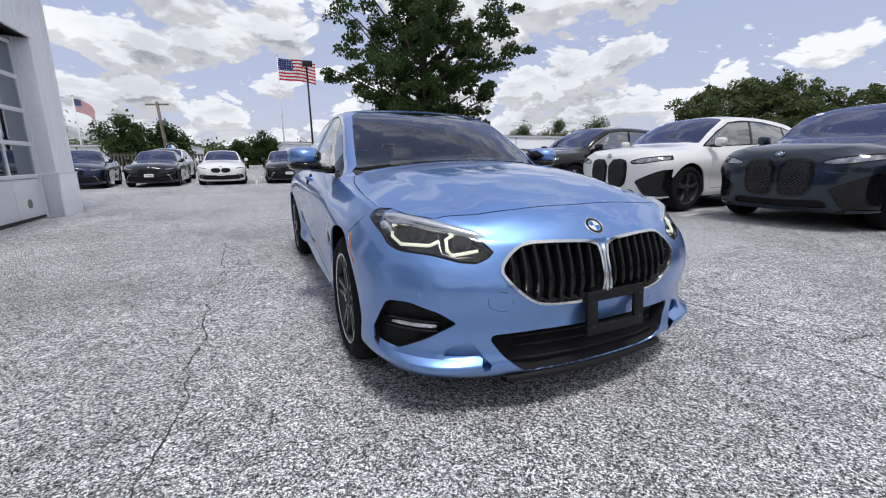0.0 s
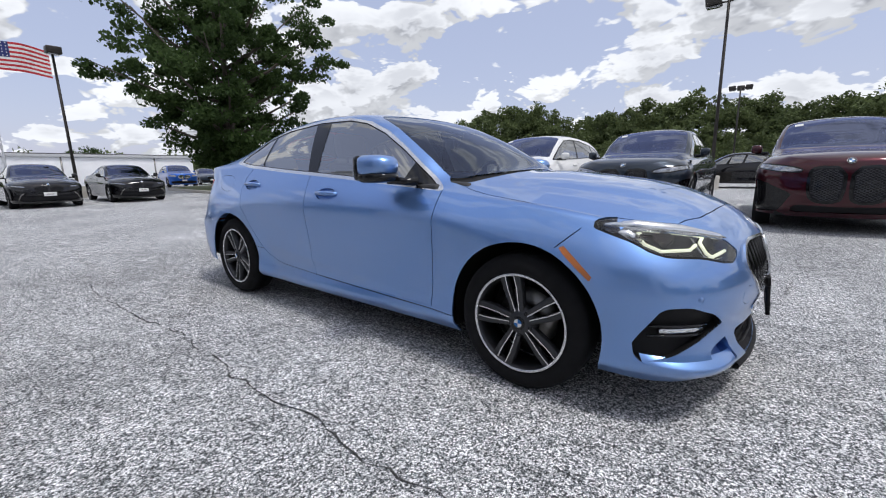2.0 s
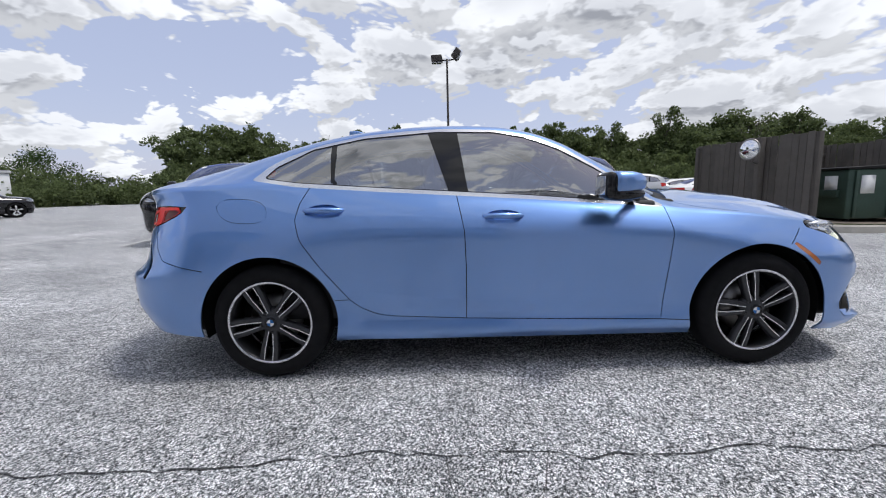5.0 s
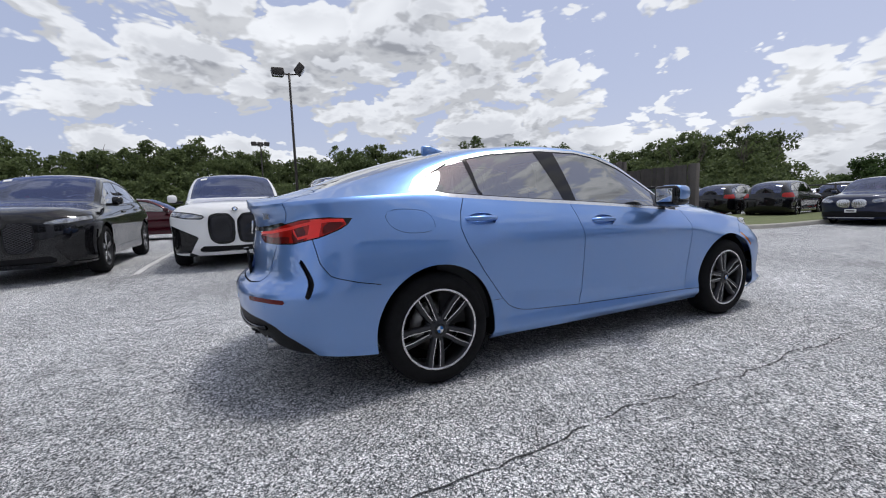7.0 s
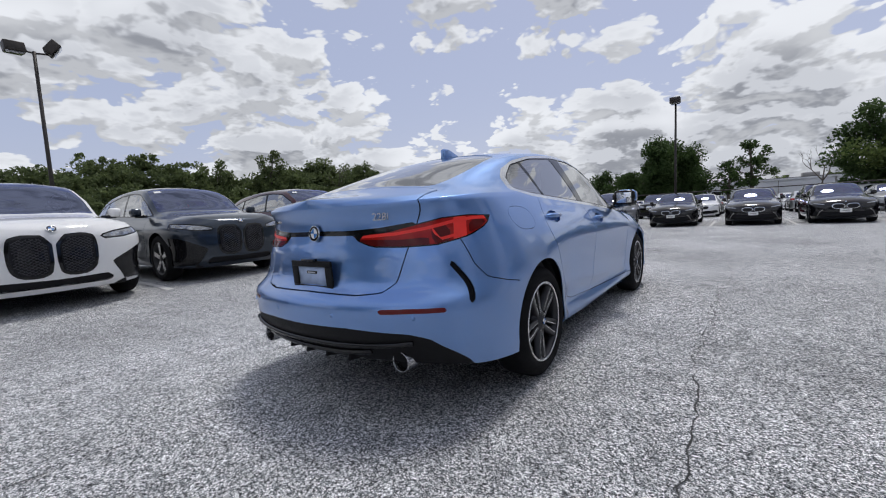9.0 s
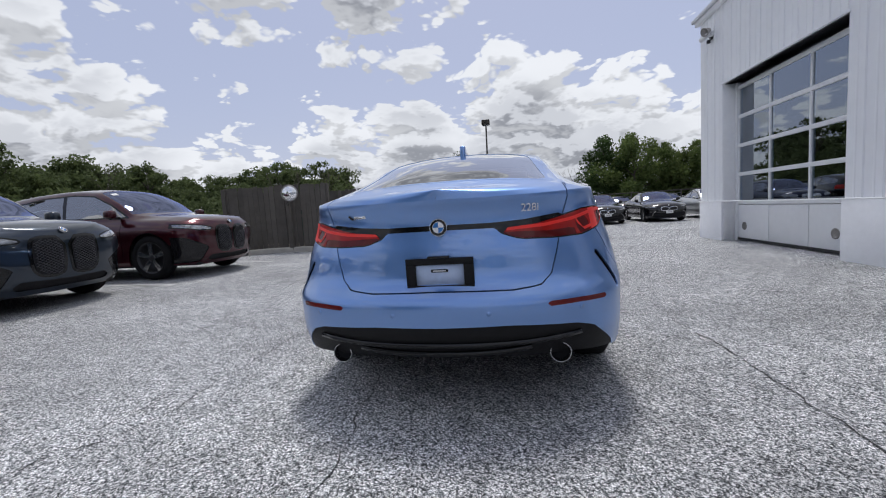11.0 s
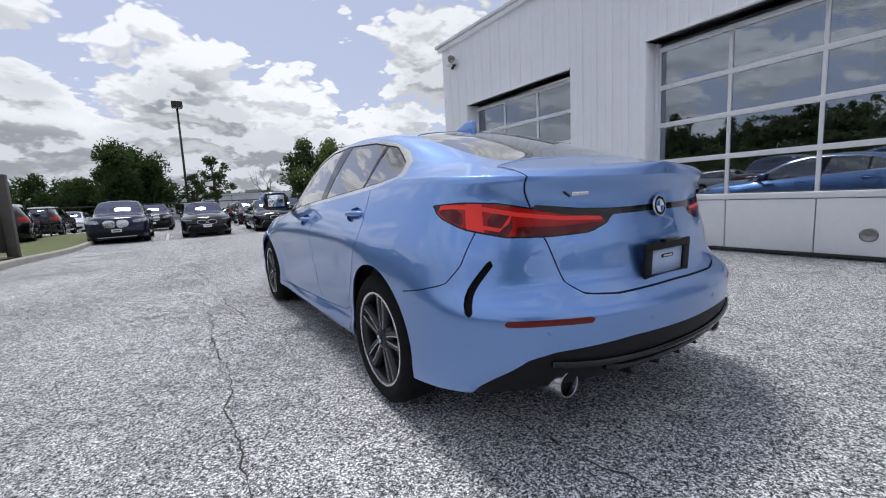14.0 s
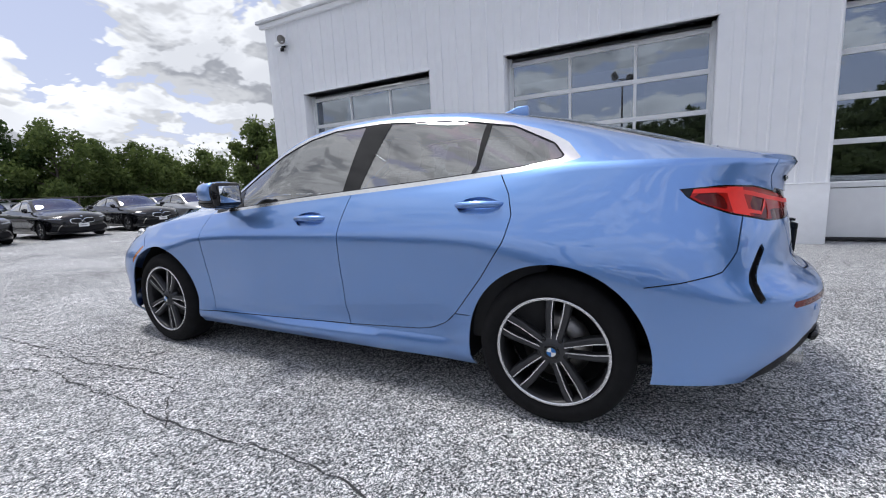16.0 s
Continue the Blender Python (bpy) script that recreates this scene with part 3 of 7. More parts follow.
# lamps, grille, intakes
front = lambda c: c.x > 1.4
rear = lambda c: c.x < -1.6
HEAD = [(1.165, 0.768), (1.150, 0.797), (1.10, 0.805), (0.987, 0.799), (0.781, 0.777), (0.592, 0.743), (0.478, 0.698), (0.486, 0.676), (0.520, 0.650), (0.558, 0.627), (0.623, 0.631), (0.742, 0.655), (0.882, 0.664), (0.945, 0.681), (1.003, 0.715)]
head_arc = outline(HEAD)
head_top = lambda s, z, x, y: max(head_arc(s, z), (0.620 - 0.876 * (x - 1.9) - y) * 0.75 if x > 1.72 else -1.0)
hero.cut("headlamp_frame", head_top, "all", where=front)
hero.cut("headlamp", head_top, "all", ("headlamp_frame",), where=front, shift=0.007)
KIDNEY = rounded([(0.010, 0.672), (0.050, 0.692), (0.200, 0.698), (0.345, 0.700), (0.410, 0.660), (0.458, 0.605), (0.425, 0.554), (0.366, 0.500), (0.300, 0.462), (0.124, 0.456), (0.030, 0.462), (0.010, 0.500)], 1)
nose = lambda c: c.x > 1.9
hero.cut("grille_frame", outline(KIDNEY), "end", where=nose)
hero.cut("grille", outline(KIDNEY), "end", ("grille_frame",), where=nose, shift=0.0105)
FOG = [(0.907, 0.482), (0.805, 0.487), (0.684, 0.449), (0.615, 0.405), (0.717, 0.345), (0.831, 0.293), (0.970, 0.266), (0.990, 0.339)]
hero.cut("fog_recess", outline(FOG), "arc", where=front)
INTAKE = [(-0.1, 0.356), (0.30, 0.356), (0.46, 0.352), (0.485, 0.340), (0.43, 0.262), (0.35, 0.195), (0.30, 0.185), (-0.1, 0.185)]
hero.cut("intake", outline(INTAKE), "end", where=nose)
SCOOP = [(0.627, 0.314), (0.561, 0.336), (0.465, 0.236), (0.475, 0.212), (0.631, 0.205), (0.652, 0.289)]
hero.cut("scoop", outline(SCOOP), "arc", where=front)
hero.line("marker", [(1.522, 0.682), (1.585, 0.632), (1.648, 0.576)], 0.012, "side", where=front)
TAIL = [(4.640, 0.953), (4.72, 0.903), (4.845, 0.860), (5.02, 0.828), (5.19, 0.824), (5.36, 0.829), (5.44, 0.855), (5.50, 0.886), (5.26, 0.902), (5.084, 0.933), (4.956, 0.955), (4.81, 0.962)]
hero.cut("tail_frame", outline(TAIL), "arc", where=lambda c: c.x < -1.5)
hero.cut("tail", outline(TAIL), "arc", ("tail_frame",), where=rear, shift=0.006)
hero.line("tail_light_bar", [(4.70, 0.944), (4.80, 0.944), (4.90, 0.935), (5.05, 0.908), (5.22, 0.888), (5.43, 0.880)], 0.0075, "arc", rear, ("tail",))
hero.line("tail_light_bar", [(5.02, 0.900), (5.00, 0.855), (4.86, 0.880)], 0.0065, "arc", rear, ("tail",))
hero.cut("tail_light_bar", outline([(4.825, 0.97), (4.895, 0.97), (4.935, 0.83), (4.865, 0.83)]), "arc", ("tail",), where=rear)
hero.cut("tail_smoke_front", outline([(4.69, 0.935), (4.815, 0.936), (4.845, 0.872), (4.76, 0.897)]), "arc", ("tail",), where=rear)
hero.cut("tail_smoke_mid", outline([(4.925, 0.925), (5.03, 0.900), (5.035, 0.835), (4.95, 0.84)]), "arc", ("tail",), where=rear)
hero.cut("tail_smoke", outline([(5.05, 0.82), (5.05, 0.868), (5.20, 0.860), (5.46, 0.868), (5.46, 0.82)]), "arc", ("tail",), where=rear)
hero.line("bar", [(-0.1, 0.9025), (0.25, 0.900), (0.40, 0.908), (0.56, 0.928)], 0.0125, "end", where=rear)
hero.line("vent", [(4.966, 0.742), (4.918, 0.675), (4.886, 0.630), (4.852, 0.580)], 0.014, "arc", where=rear)
hero.line("reflector", [(5.285, 0.548), (5.14, 0.552), (4.985, 0.551)], 0.011, "arc", where=rear)
hero.cut("diffuser", outline([(4.84, 0.1), (4.86, 0.20), (4.922, 0.318), (5.058, 0.425), (5.154, 0.448), (5.467, 0.464), (5.9, 0.460), (5.9, 0.1)]), "arc", where=rear)
# shut lines
G = 0.0022
side_face = lambda c: c.y > 0.5
hero.line("gap", [(0.838, 0.897), (0.848, 0.77), (0.838, 0.57), (0.812, 0.279)], G, "side", where=side_face)
hero.line("gap", [(-0.305, 0.985), (-0.270, 0.80), (-0.262, 0.60), (-0.262, 0.300)], G, "side", where=side_face)
hero.line("gap", [(-1.10, 1.05), (-1.150, 0.96), (-1.172, 0.87), (-1.145, 0.77), (-1.04, 0.61), (-0.90, 0.43), (-0.84, 0.375), (-0.76, 0.337), (-0.67, 0.322), (-0.26, 0.301), (0.10, 0.292), (0.812, 0.279), (0.97, 0.272)], G, "side", where=side_face)
hero.line("gap", [(-0.90, 0.43), (-0.985, 0.432)], G, "side", where=side_face)
hero.line("gap", [(1.588, 0.767), (1.49, 0.676)], G, "side", where=side_face)
hero.line("gap", [(-1.66, 0.612), (-1.78, 0.635), (-1.90, 0.668), (-1.945, 0.733), (-1.966, 0.862)], G, "side", where=side_face)
HOOD = [(1.996, 0.0), (1.990, 0.13), (1.976, 0.315), (1.950, 0.467), (1.895, 0.614), (1.80, 0.685), (1.70, 0.725), (1.62, 0.765), (1.44, 0.775), (1.25, 0.760), (1.10, 0.745), (1.00, 0.725), (0.93, 0.705)]
hero.line("gap", HOOD, G, "top", where=lambda c: c.x > 0.9 and c.z > 0.74)
hero.cut("cowl", outline([(1.035, -0.1), (1.035, 0.25), (0.99, 0.47), (0.93, 0.64), (0.885, 0.69), (0.83, 0.70), (0.80, 0.66), (0.80, -0.1)]), "top", where=lambda c: 0.75 < c.x < 1.1 and c.z > 0.85)
LID = [(0.590, 1.09), (0.598, 1.010), (0.573, 0.933), (0.550, 0.83), (0.532, 0.755), (0.505, 0.665), (0.452, 0.622), (0.33, 0.611), (0.0, 0.615)]
hero.line("gap", LID, 0.0026, "end", where=lambda c: c.x < -1.95)
hero.line("gap", [(-1.935, 0.0), (-1.925, 0.35), (-1.905, 0.52), (-1.92, 0.60), (-2.02, 0.60)], G, "top", where=lambda c: c.x < -1.8 and c.z > 1.02)
FUEL = rounded([(-1.625, 0.992), (-1.36, 0.985), (-1.315, 0.905), (-1.345, 0.856), (-1.56, 0.864)], 2)
hero.line("fuelgap", FUEL + FUEL[:1], 0.0013, "side", where=side_face)
TOW = rounded([(0.505, 0.530), (0.440, 0.530), (0.410, 0.495), (0.410, 0.452), (0.470, 0.450), (0.507, 0.470)], 1)
hero.line("towgap", TOW + TOW[:1], 0.0012, "arc", where=nose)
# handle cups
for hx, hz in ((-0.06, 0.862), (-1.02, 0.912)):
    hero.cut("cup", lambda x, z, hx=hx, hz=hz: math.hypot((x - hx) / 0.105, (z - hz) / 0.038) * 0.038 - 0.038, "side", where=side_face)
# door glass division and pillar
hero.cut("pillar", outline([(-0.335, 0.97), (-0.475, 1.40), (-0.295, 1.40), (-0.235, 0.97)]), "side", ("pane",))
hero.cut("pillar", outline([(-0.985, 1.0), (-1.02, 1.30), (-0.985, 1.30), (-0.955, 1.0)]), "side", ("pane",))
hero.cut("pillar", outline([(0.50, 0.88), (0.56, 0.97), (0.60, 1.08), (0.95, 1.08), (0.95, 0.88)]), "side", ("pane",))

car = thing("car", pose(0, 0, 0), "light blue metallic four-door saloon parked on grey asphalt", "car")
PANELS = {
    "front_door": outline([(0.838, 0.897), (0.848, 0.77), (0.838, 0.57), (0.812, 0.279), (0.10, 0.292), (-0.262, 0.300), (-0.262, 0.60), (-0.270, 0.80), (-0.305, 0.99)]),
    "rear_door": outline([(-0.305, 0.99), (-0.270, 0.80), (-0.262, 0.60), (-0.262, 0.30), (-0.67, 0.322), (-0.84, 0.375), (-0.90, 0.43), (-1.04, 0.61), (-1.145, 0.77), (-1.172, 0.87), (-1.150, 0.96), (-1.10, 1.06)]),
}
for nm, f in PANELS.items():
    hero.cut(nm, f, "side", ("body",), where=lambda c: c.y > 0.6 and c.z < 1.08)
hero.cut("bonnet", outline([(2.0, -0.2)] + [(a, b) for a, b in HOOD] + [(0.9, -0.2)]), "top", ("body",), where=lambda c: c.x > 0.9 and c.z > 0.74)
hero.cut("boot_lid", outline([(-0.2, 1.3)] + [(0.60, 1.3)] + LID + [(-0.2, 0.615)]), "end", ("body",), where=lambda c: c.x < -2.0 or (c.x < -1.937 and c.y < 0.6))
shell_part("body", hero.mesh("body", rim=0.007), M_BLUE, car, "light blue metallic painted body")
for nm in ("front_door", "rear_door"):
    for sg in (1, -1):
        shell_part(nm, hero.mesh(nm, both=False, side=sg, rim=0.015), M_BLUE, car)
shell_part("bonnet", hero.mesh("bonnet", rim=0.012), M_BLUE, car)
shell_part("boot_lid", hero.mesh("boot_lid", rim=0.012), M_BLUE, car)
shell_part("shut_line", hero.mesh("gap", off=-0.010), M_GAP, car)
for sg in (1, -1):
    shell_part("fuel_door_line", hero.mesh("fuelgap", both=False, side=sg, off=-0.006 if sg < 0 else 0.0), M_GAP if sg < 0 else M_BLUE, car)
    shell_part("tow_cover_line", hero.mesh("towgap", both=False, side=sg, off=-0.006 if sg < 0 else 0.0), M_GAP if sg < 0 else M_BLUE, car)
    shell_part("handle_cup", hero.mesh("cup", both=False, side=sg, off=-0.020, rim=-0.020, where=lambda c: c.x > -0.5), M_BLUE, car)
    shell_part("handle_cup", hero.mesh("cup", both=False, side=sg, off=-0.020, rim=-0.020, where=lambda c: c.x < -0.5), M_BLUE, car)
    shell_part("window_trim", hero.mesh("chrome", both=False, side=sg, rim=0.008), M_CHROME, car, "satin chrome window surround")
    shell_part("window_seal", hero.mesh("gasket", both=False, side=sg, off=-0.002), M_GAP, car)
    for lo, hi in ((-0.36, 1.0), (-1.0, -0.36), (-2.0, -1.0)):
        shell_part("side_window", hero.mesh("pane", both=False, side=sg, off=-0.004, where=lambda c, lo=lo, hi=hi: lo < c.x < hi), M_GLASS, car)
    for lo, hi in ((0.3, 1.0), (-0.6, 0.3), (-2.0, -0.6)):
        shell_part("window_pillar", hero.mesh("pillar", both=False, side=sg, off=-0.002, where=lambda c, lo=lo, hi=hi: lo < c.x < hi), M_GLOSSBLACK, car)
    hl = shell_part("headlamp_lens", hero.mesh("headlamp", both=False, side=sg, off=-0.001), M_LENS, car, "clear headlamp lens with lit white light guides")
    shell_part("headlamp_edge", hero.mesh("headlamp_frame", both=False, side=sg, off=-0.003), M_GLOSSBLACK, car)
    shell_part("headlamp_housing", hero.mesh(("headlamp", "headlamp_frame"), both=False, side=sg, off=-0.055, rim=-0.05), M_BLACKTRIM, car)
    shell_part("grille_frame", hero.mesh("grille_frame", both=False, side=sg, off=0.008, rim=0.03), M_CHROME, car, "chrome kidney grille surround")
    shell_part("fog_recess", hero.mesh("fog_recess", both=False, side=sg, off=-0.035, rim=-0.035), M_BLACKTRIM, car)
    shell_part("air_scoop", hero.mesh("scoop", both=False, side=sg, off=-0.05, rim=-0.05), M_BLUE, car)
    shell_part("side_marker", hero.mesh("marker", both=False, side=sg, off=-0.001), M_AMBER, car, "amber side marker")
    shell_part("tail_lamp", hero.mesh("tail", both=False, side=sg, off=0.002, rim=0.01), M_RED, car, "red tail lamp")
    shell_part("tail_lamp_edge", hero.mesh("tail_frame", both=False, side=sg, off=-0.002), M_GLOSSBLACK, car)
    shell_part("tail_light_bar", hero.mesh("tail_light_bar", both=False, side=sg, off=0.0025), M_REDBRIGHT, car, "lit red light bar")
    for nm in ("tail_smoke", "tail_smoke_front", "tail_smoke_mid"):
        shell_part("lamp_chamber", hero.mesh(nm, both=False, side=sg, off=0.0), M_SMOKE, car)
    shell_part("air_vent", hero.mesh("vent", both=False, side=sg, off=-0.02, rim=-0.02), M_GAP, car)
    shell_part("rear_reflector", hero.mesh("reflector", both=False, side=sg, off=0.001, rim=0.006), M_REFLECTOR, car, "dark red rear reflector")
shell_part("windscreen", hero.mesh("windscreen", off=-0.003), M_WIND, car)
shell_part("rear_window", hero.mesh("backlight", off=-0.003), M_BACKGLASS, car)
shell_part("wiper_cowl", hero.mesh("cowl", off=-0.012), M_BLACKTRIM, car)
shell_part("lower_intake", hero.mesh("intake", off=-0.06, rim=-0.06), M_GAP, car)
shell_part("boot_strip", hero.mesh("bar", off=-0.004), M_GLOSSBLACK, car, "gloss black strip between the tail lamps")
shell_part("diffuser", hero.mesh("diffuser", off=-0.004, rim=0.02), M_BLACKTRIM, car, "black rear diffuser")
shell_part("grille_back", hero.mesh("grille", off=-0.045, rim=-0.045), M_GAP, car)


def on_shell(kind, y, z, off=0.0):
    """The point of the nose (f) or the tail (r) at that width and height."""
    n = HERO["nf"](z) if kind == "f" else HERO["nr"](z)
    w = hero.shell("s", 1.9 if kind == "f" else -2.0, z).y
    u = max(0.0, 1 - min(1.0, abs(y) / w) ** 2) ** (1 / n)
    p = hero.shell(kind, u, z)
    return Vector((p.x + off, y, z))


# ribs across the rear diffuser
for z, half, r_, dx in ((0.375, 0.62, 0.013, -0.004), (0.325, 0.40, 0.016, 0.0)):
    part("diffuser_rib", tube([on_shell("r", -half + 2 * half * k / 16, z + 0.030 * abs(k / 8 - 1) ** 3, dx) for k in range(17)], r_, 8), M_GLOSSBLACK, car)
for y in (-0.24, -0.08, 0.08, 0.24):
    part("diffuser_fin", moved(prism([(0.0, 0.0), (-0.07, 0.01), (-0.05, 0.075), (0.0, 0.085)], "y", -0.007, 0.007, 0.002), Matrix.Translation(on_shell("r", y, 0.272, 0.03))), M_BLACKTRIM, car)
# grille slats
for sg in (1, -1):
    for k in range(8):
        y = 0.055 + k * 0.048
        zt = 0.690 if y < 0.34 else 0.690 - (y - 0.34) * 0.65
        zl = 0.470 if y < 0.30 else 0.470 + (y - 0.30) * 0.75
        pts = [on_shell("f", sg * (y + 0.004), zl + (zt - zl) * q, -0.004 - 0.012 * (1 - q) ** 3) for q in (0, 0.25, 0.5, 0.75, 0.95, 1.0)]
        bm = bmesh.new()
        rows = [[bm.verts.new(p + Vector((dx, dy, 0))) for dx, dy in ((-0.045, -0.007), (0.0, -0.006), (0.004, 0.0), (0.0, 0.006), (-0.045, 0.007))] for p in pts]
        for A, B in zip(rows, rows[1:]):
            for i in range(4):
                bm.faces.new((A[i], A[i + 1], B[i + 1], B[i]))
        bm.faces.new(rows[-1][::-1])
        part("grille_slat", bm, M_GLOSSBLACK, car)
# chrome between the two kidneys
part("grille_divider", tube([on_shell("f", 0, z, 0.004) for z in (0.462, 0.52, 0.58, 0.63, 0.672)], [0.012, 0.008, 0.007, 0.009, 0.013], 10), M_CHROME, car)
# splitter under the lower intake
bm = bmesh.new()
ring = []
for k in range(25):
    y = -0.42 + 0.84 * k / 24
    p = on_shell("f", y, 0.19)
    ring.append([bm.verts.new(p + Vector((dx, 0, dz))) for dx, dz in ((-0.05, -0.045), (0.004, -0.036), (0.010, -0.026), (0.004, -0.012), (-0.05, -0.006))])
for A, B in zip(ring, ring[1:]):
    for q in range(4):
        bm.faces.new((A[q], B[q], B[q + 1], A[q + 1]))
bmesh.ops.recalc_face_normals(bm, faces=bm.faces[:])
part("front_lip", bm, M_BLACKTRIM, car)
# bars across the lower intake
for z in (0.235, 0.285, 0.325):
    part("intake_bar", tube([on_shell("f", y, z, -0.035) for y in (-0.38, -0.25, -0.1, 0, 0.1, 0.25, 0.38)], 0.007, 6), M_BLACKTRIM, car)
# light guides in the headlamps
def arc_pt(a, z, inset):
    best = min(HERO_COLS, key=lambda c: abs(c[2] - a))
    p = hero.shell(best[0], best[1], z)
    return Vector((p.x - inset * 0.75, p.y - inset * 0.6, z))


HERO_COLS = hero.columns(0.004)
for sg in (1, -1):
    fl = Matrix.Diagonal((1, sg, 1, 1))
    for k, L in enumerate(([(0.925, 0.757), (0.965, 0.744), (0.945, 0.708), (0.890, 0.683), (0.770, 0.684), (0.742, 0.700)], [(0.700, 0.724), (0.718, 0.706), (0.697, 0.668), (0.668, 0.653), (0.616, 0.662), (0.580, 0.668)], [(0.755, 0.724), (0.742, 0.695), (0.715, 0.657), (0.650, 0.642), (0.600, 0.645)])):
        bm = tube([fl @ arc_pt(a, z, 0.022) for a, z in L], 0.0065 if k < 2 else 0.004, 8)
        part("light_guide", bm, M_DRL if k < 2 else M_CHROME, car, "lit white light guide" if k < 2 else "")
    for a, z in ((0.85, 0.722), (0.655, 0.692)):
        c = fl @ arc_pt(a, z, 0.04)
        d = Vector((0.82, sg * 0.55, -0.1)).to_track_quat("Y", "Z").to_matrix().to_4x4()
        part("projector", moved(lathe([(0.0, 0.018), (0.018, 0.014), (0.030, 0.0), (0.034, 0.004), (0.040, 0.0), (0.042, -0.03)], 24), Matrix.Translation(c) @ d), M_GLOSSBLACK, car)
    # fog lamp and two rails in its recess
    for zz in (0.408, 0.368):
        part("fog_lamp_rail", tube([fl @ arc_pt(a, zz - (0.93 - a) * 0.02, 0.018) for a in (0.93, 0.86, 0.80, 0.74, 0.68)], 0.006, 8), M_GLOSSBLACK, car)
    part("fog_lamp", tube([fl @ arc_pt(a, 0.388 - (0.93 - a) * 0.02, 0.028) for a in (0.885, 0.84, 0.79, 0.74, 0.70)], 0.013, 10), M_CHROME, car, "clear fog lamp")
    # bright brow along the top of the lamp
    part("headlamp_brow", tube([fl @ arc_pt(a, z, 0.016) for a, z in ((1.10, 0.775), (0.98, 0.770), (0.80, 0.752), (0.62, 0.722), (0.52, 0.696))], [0.010, 0.028, 0.026, 0.017, 0.006], 8), M_CHROME, car)
    part("headlamp_inner", tube([fl @ arc_pt(a, z, 0.035) for a, z in ((1.08, 0.755), (1.0, 0.735), (0.95, 0.715))], [0.012, 0.03, 0.02], 8), M_CHROME, car)

# painted blade along the bottom corner of the bumper
for sg in (1, -1):
    fl = Matrix.Diagonal((1, sg, 1, 1))
    bm = bmesh.new()
    rows = []
    for k in range(22):
        q = k / 21
        a = 0.50 + 0.45 * q
        rise, out = 0.030 * q ** 2, 0.030 * math.sin(math.pi * min(1.0, 0.12 + 0.86 * q))
        rows.append([bm.verts.new(fl @ arc_pt(a, z, o)) for z, o in ((0.268 + rise, 0.016), (0.246 + rise * 0.8, -out), (0.238 + rise * 0.8, -out - 0.002), (0.205, -out * 0.6), (0.180, 0.012))])
    for A, B in zip(rows, rows[1:]):
        for i in range(4):
            bm.faces.new((A[i], A[i + 1], B[i + 1], B[i]))
    bmesh.ops.recalc_face_normals(bm, faces=bm.faces[:])
    part("bumper_blade", bm, M_BLUE, car)

# liners and floor
for wx in (WB2, -WB2):
    for sg in (1, -1):
        bm = bmesh.new()
        A = []
        for k in range(25):
            a = math.radians(-14 + 208 * k / 24)
            c, s_ = math.cos(a) * 0.380, math.sin(a) * 0.380
            A.append([bm.verts.new((wx + c, sg * yy, max(0.17, HUB_Z + s_))) for yy in (0.828, 0.55)] + [bm.verts.new((wx, sg * 0.55, HUB_Z))])
        for P, Q in zip(A, A[1:]):
            bm.faces.new((P[0], P[1], Q[1], Q[0]))
            bm.faces.new((P[1], P[2], Q[2], Q[1]))
        part("wheel_liner", bm, M_BLACKTRIM, car)
part("underbody", box(-1.9, 1.95, -0.60, 0.60, 0.19, 0.27, 0.03), M_BLACKTRIM, car)
# unseen dark filler boxes, added to block daylight showing through the wheel arches
part("bumper_core", box(-1.95, -1.72, -0.81, 0.81, 0.26, 0.56, 0.03), M_BLACKTRIM, car)
part("bumper_core", box(1.72, 1.90, -0.72, 0.72, 0.23, 0.52, 0.03), M_BLACKTRIM, car)
part("floor_tub", box(-0.95, 0.95, -0.80, 0.80, 0.19, 0.30, 0.02), M_BLACKTRIM, car)
# cabin
bm = prism([(0.95, 0.60), (0.95, 0.93), (0.72, 0.955), (0.48, 0.93), (0.42, 0.86), (0.46, 0.60)], "y", -0.70, 0.70, 0.02)
part("dashboard", bm, M_DASH, car)
part("door_lining", box(-1.3, 0.8, 0.70, 0.78, 0.3, 0.93, 0.02), M_DASH, car)
part("door_lining", box(-1.3, 0.8, -0.78, -0.70, 0.3, 0.93, 0.02), M_DASH, car)


def seat(x, y):
    s = new("front_seat"); s.parent = car; s.matrix_basis = pose(x, y, 0.30)
    part("cushion", prism(rounded([(0.28, 0.10), (0.28, 0.24), (-0.22, 0.20), (-0.25, 0.05)], 2), "y", -0.24, 0.24, 0.015), M_SEAT, s)
    part("backrest", prism(rounded([(-0.14, 0.14), (-0.26, 0.10), (-0.48, 0.74), (-0.40, 0.78), (-0.34, 0.70)], 2), "y", -0.24, 0.24, 0.02), M_SEAT, s)
    part("headrest", prism(rounded([(-0.42, 0.80), (-0.52, 0.80), (-0.54, 0.97), (-0.46, 0.99)], 2), "y", -0.12, 0.12, 0.015), M_SEAT, s)
    part("headrest_post", tube([(-0.45, -0.05, 0.72), (-0.48, -0.05, 0.84)], 0.007), M_CHROME, s)
    part("headrest_post", tube([(-0.45, 0.05, 0.72), (-0.48, 0.05, 0.84)], 0.007), M_CHROME, s)


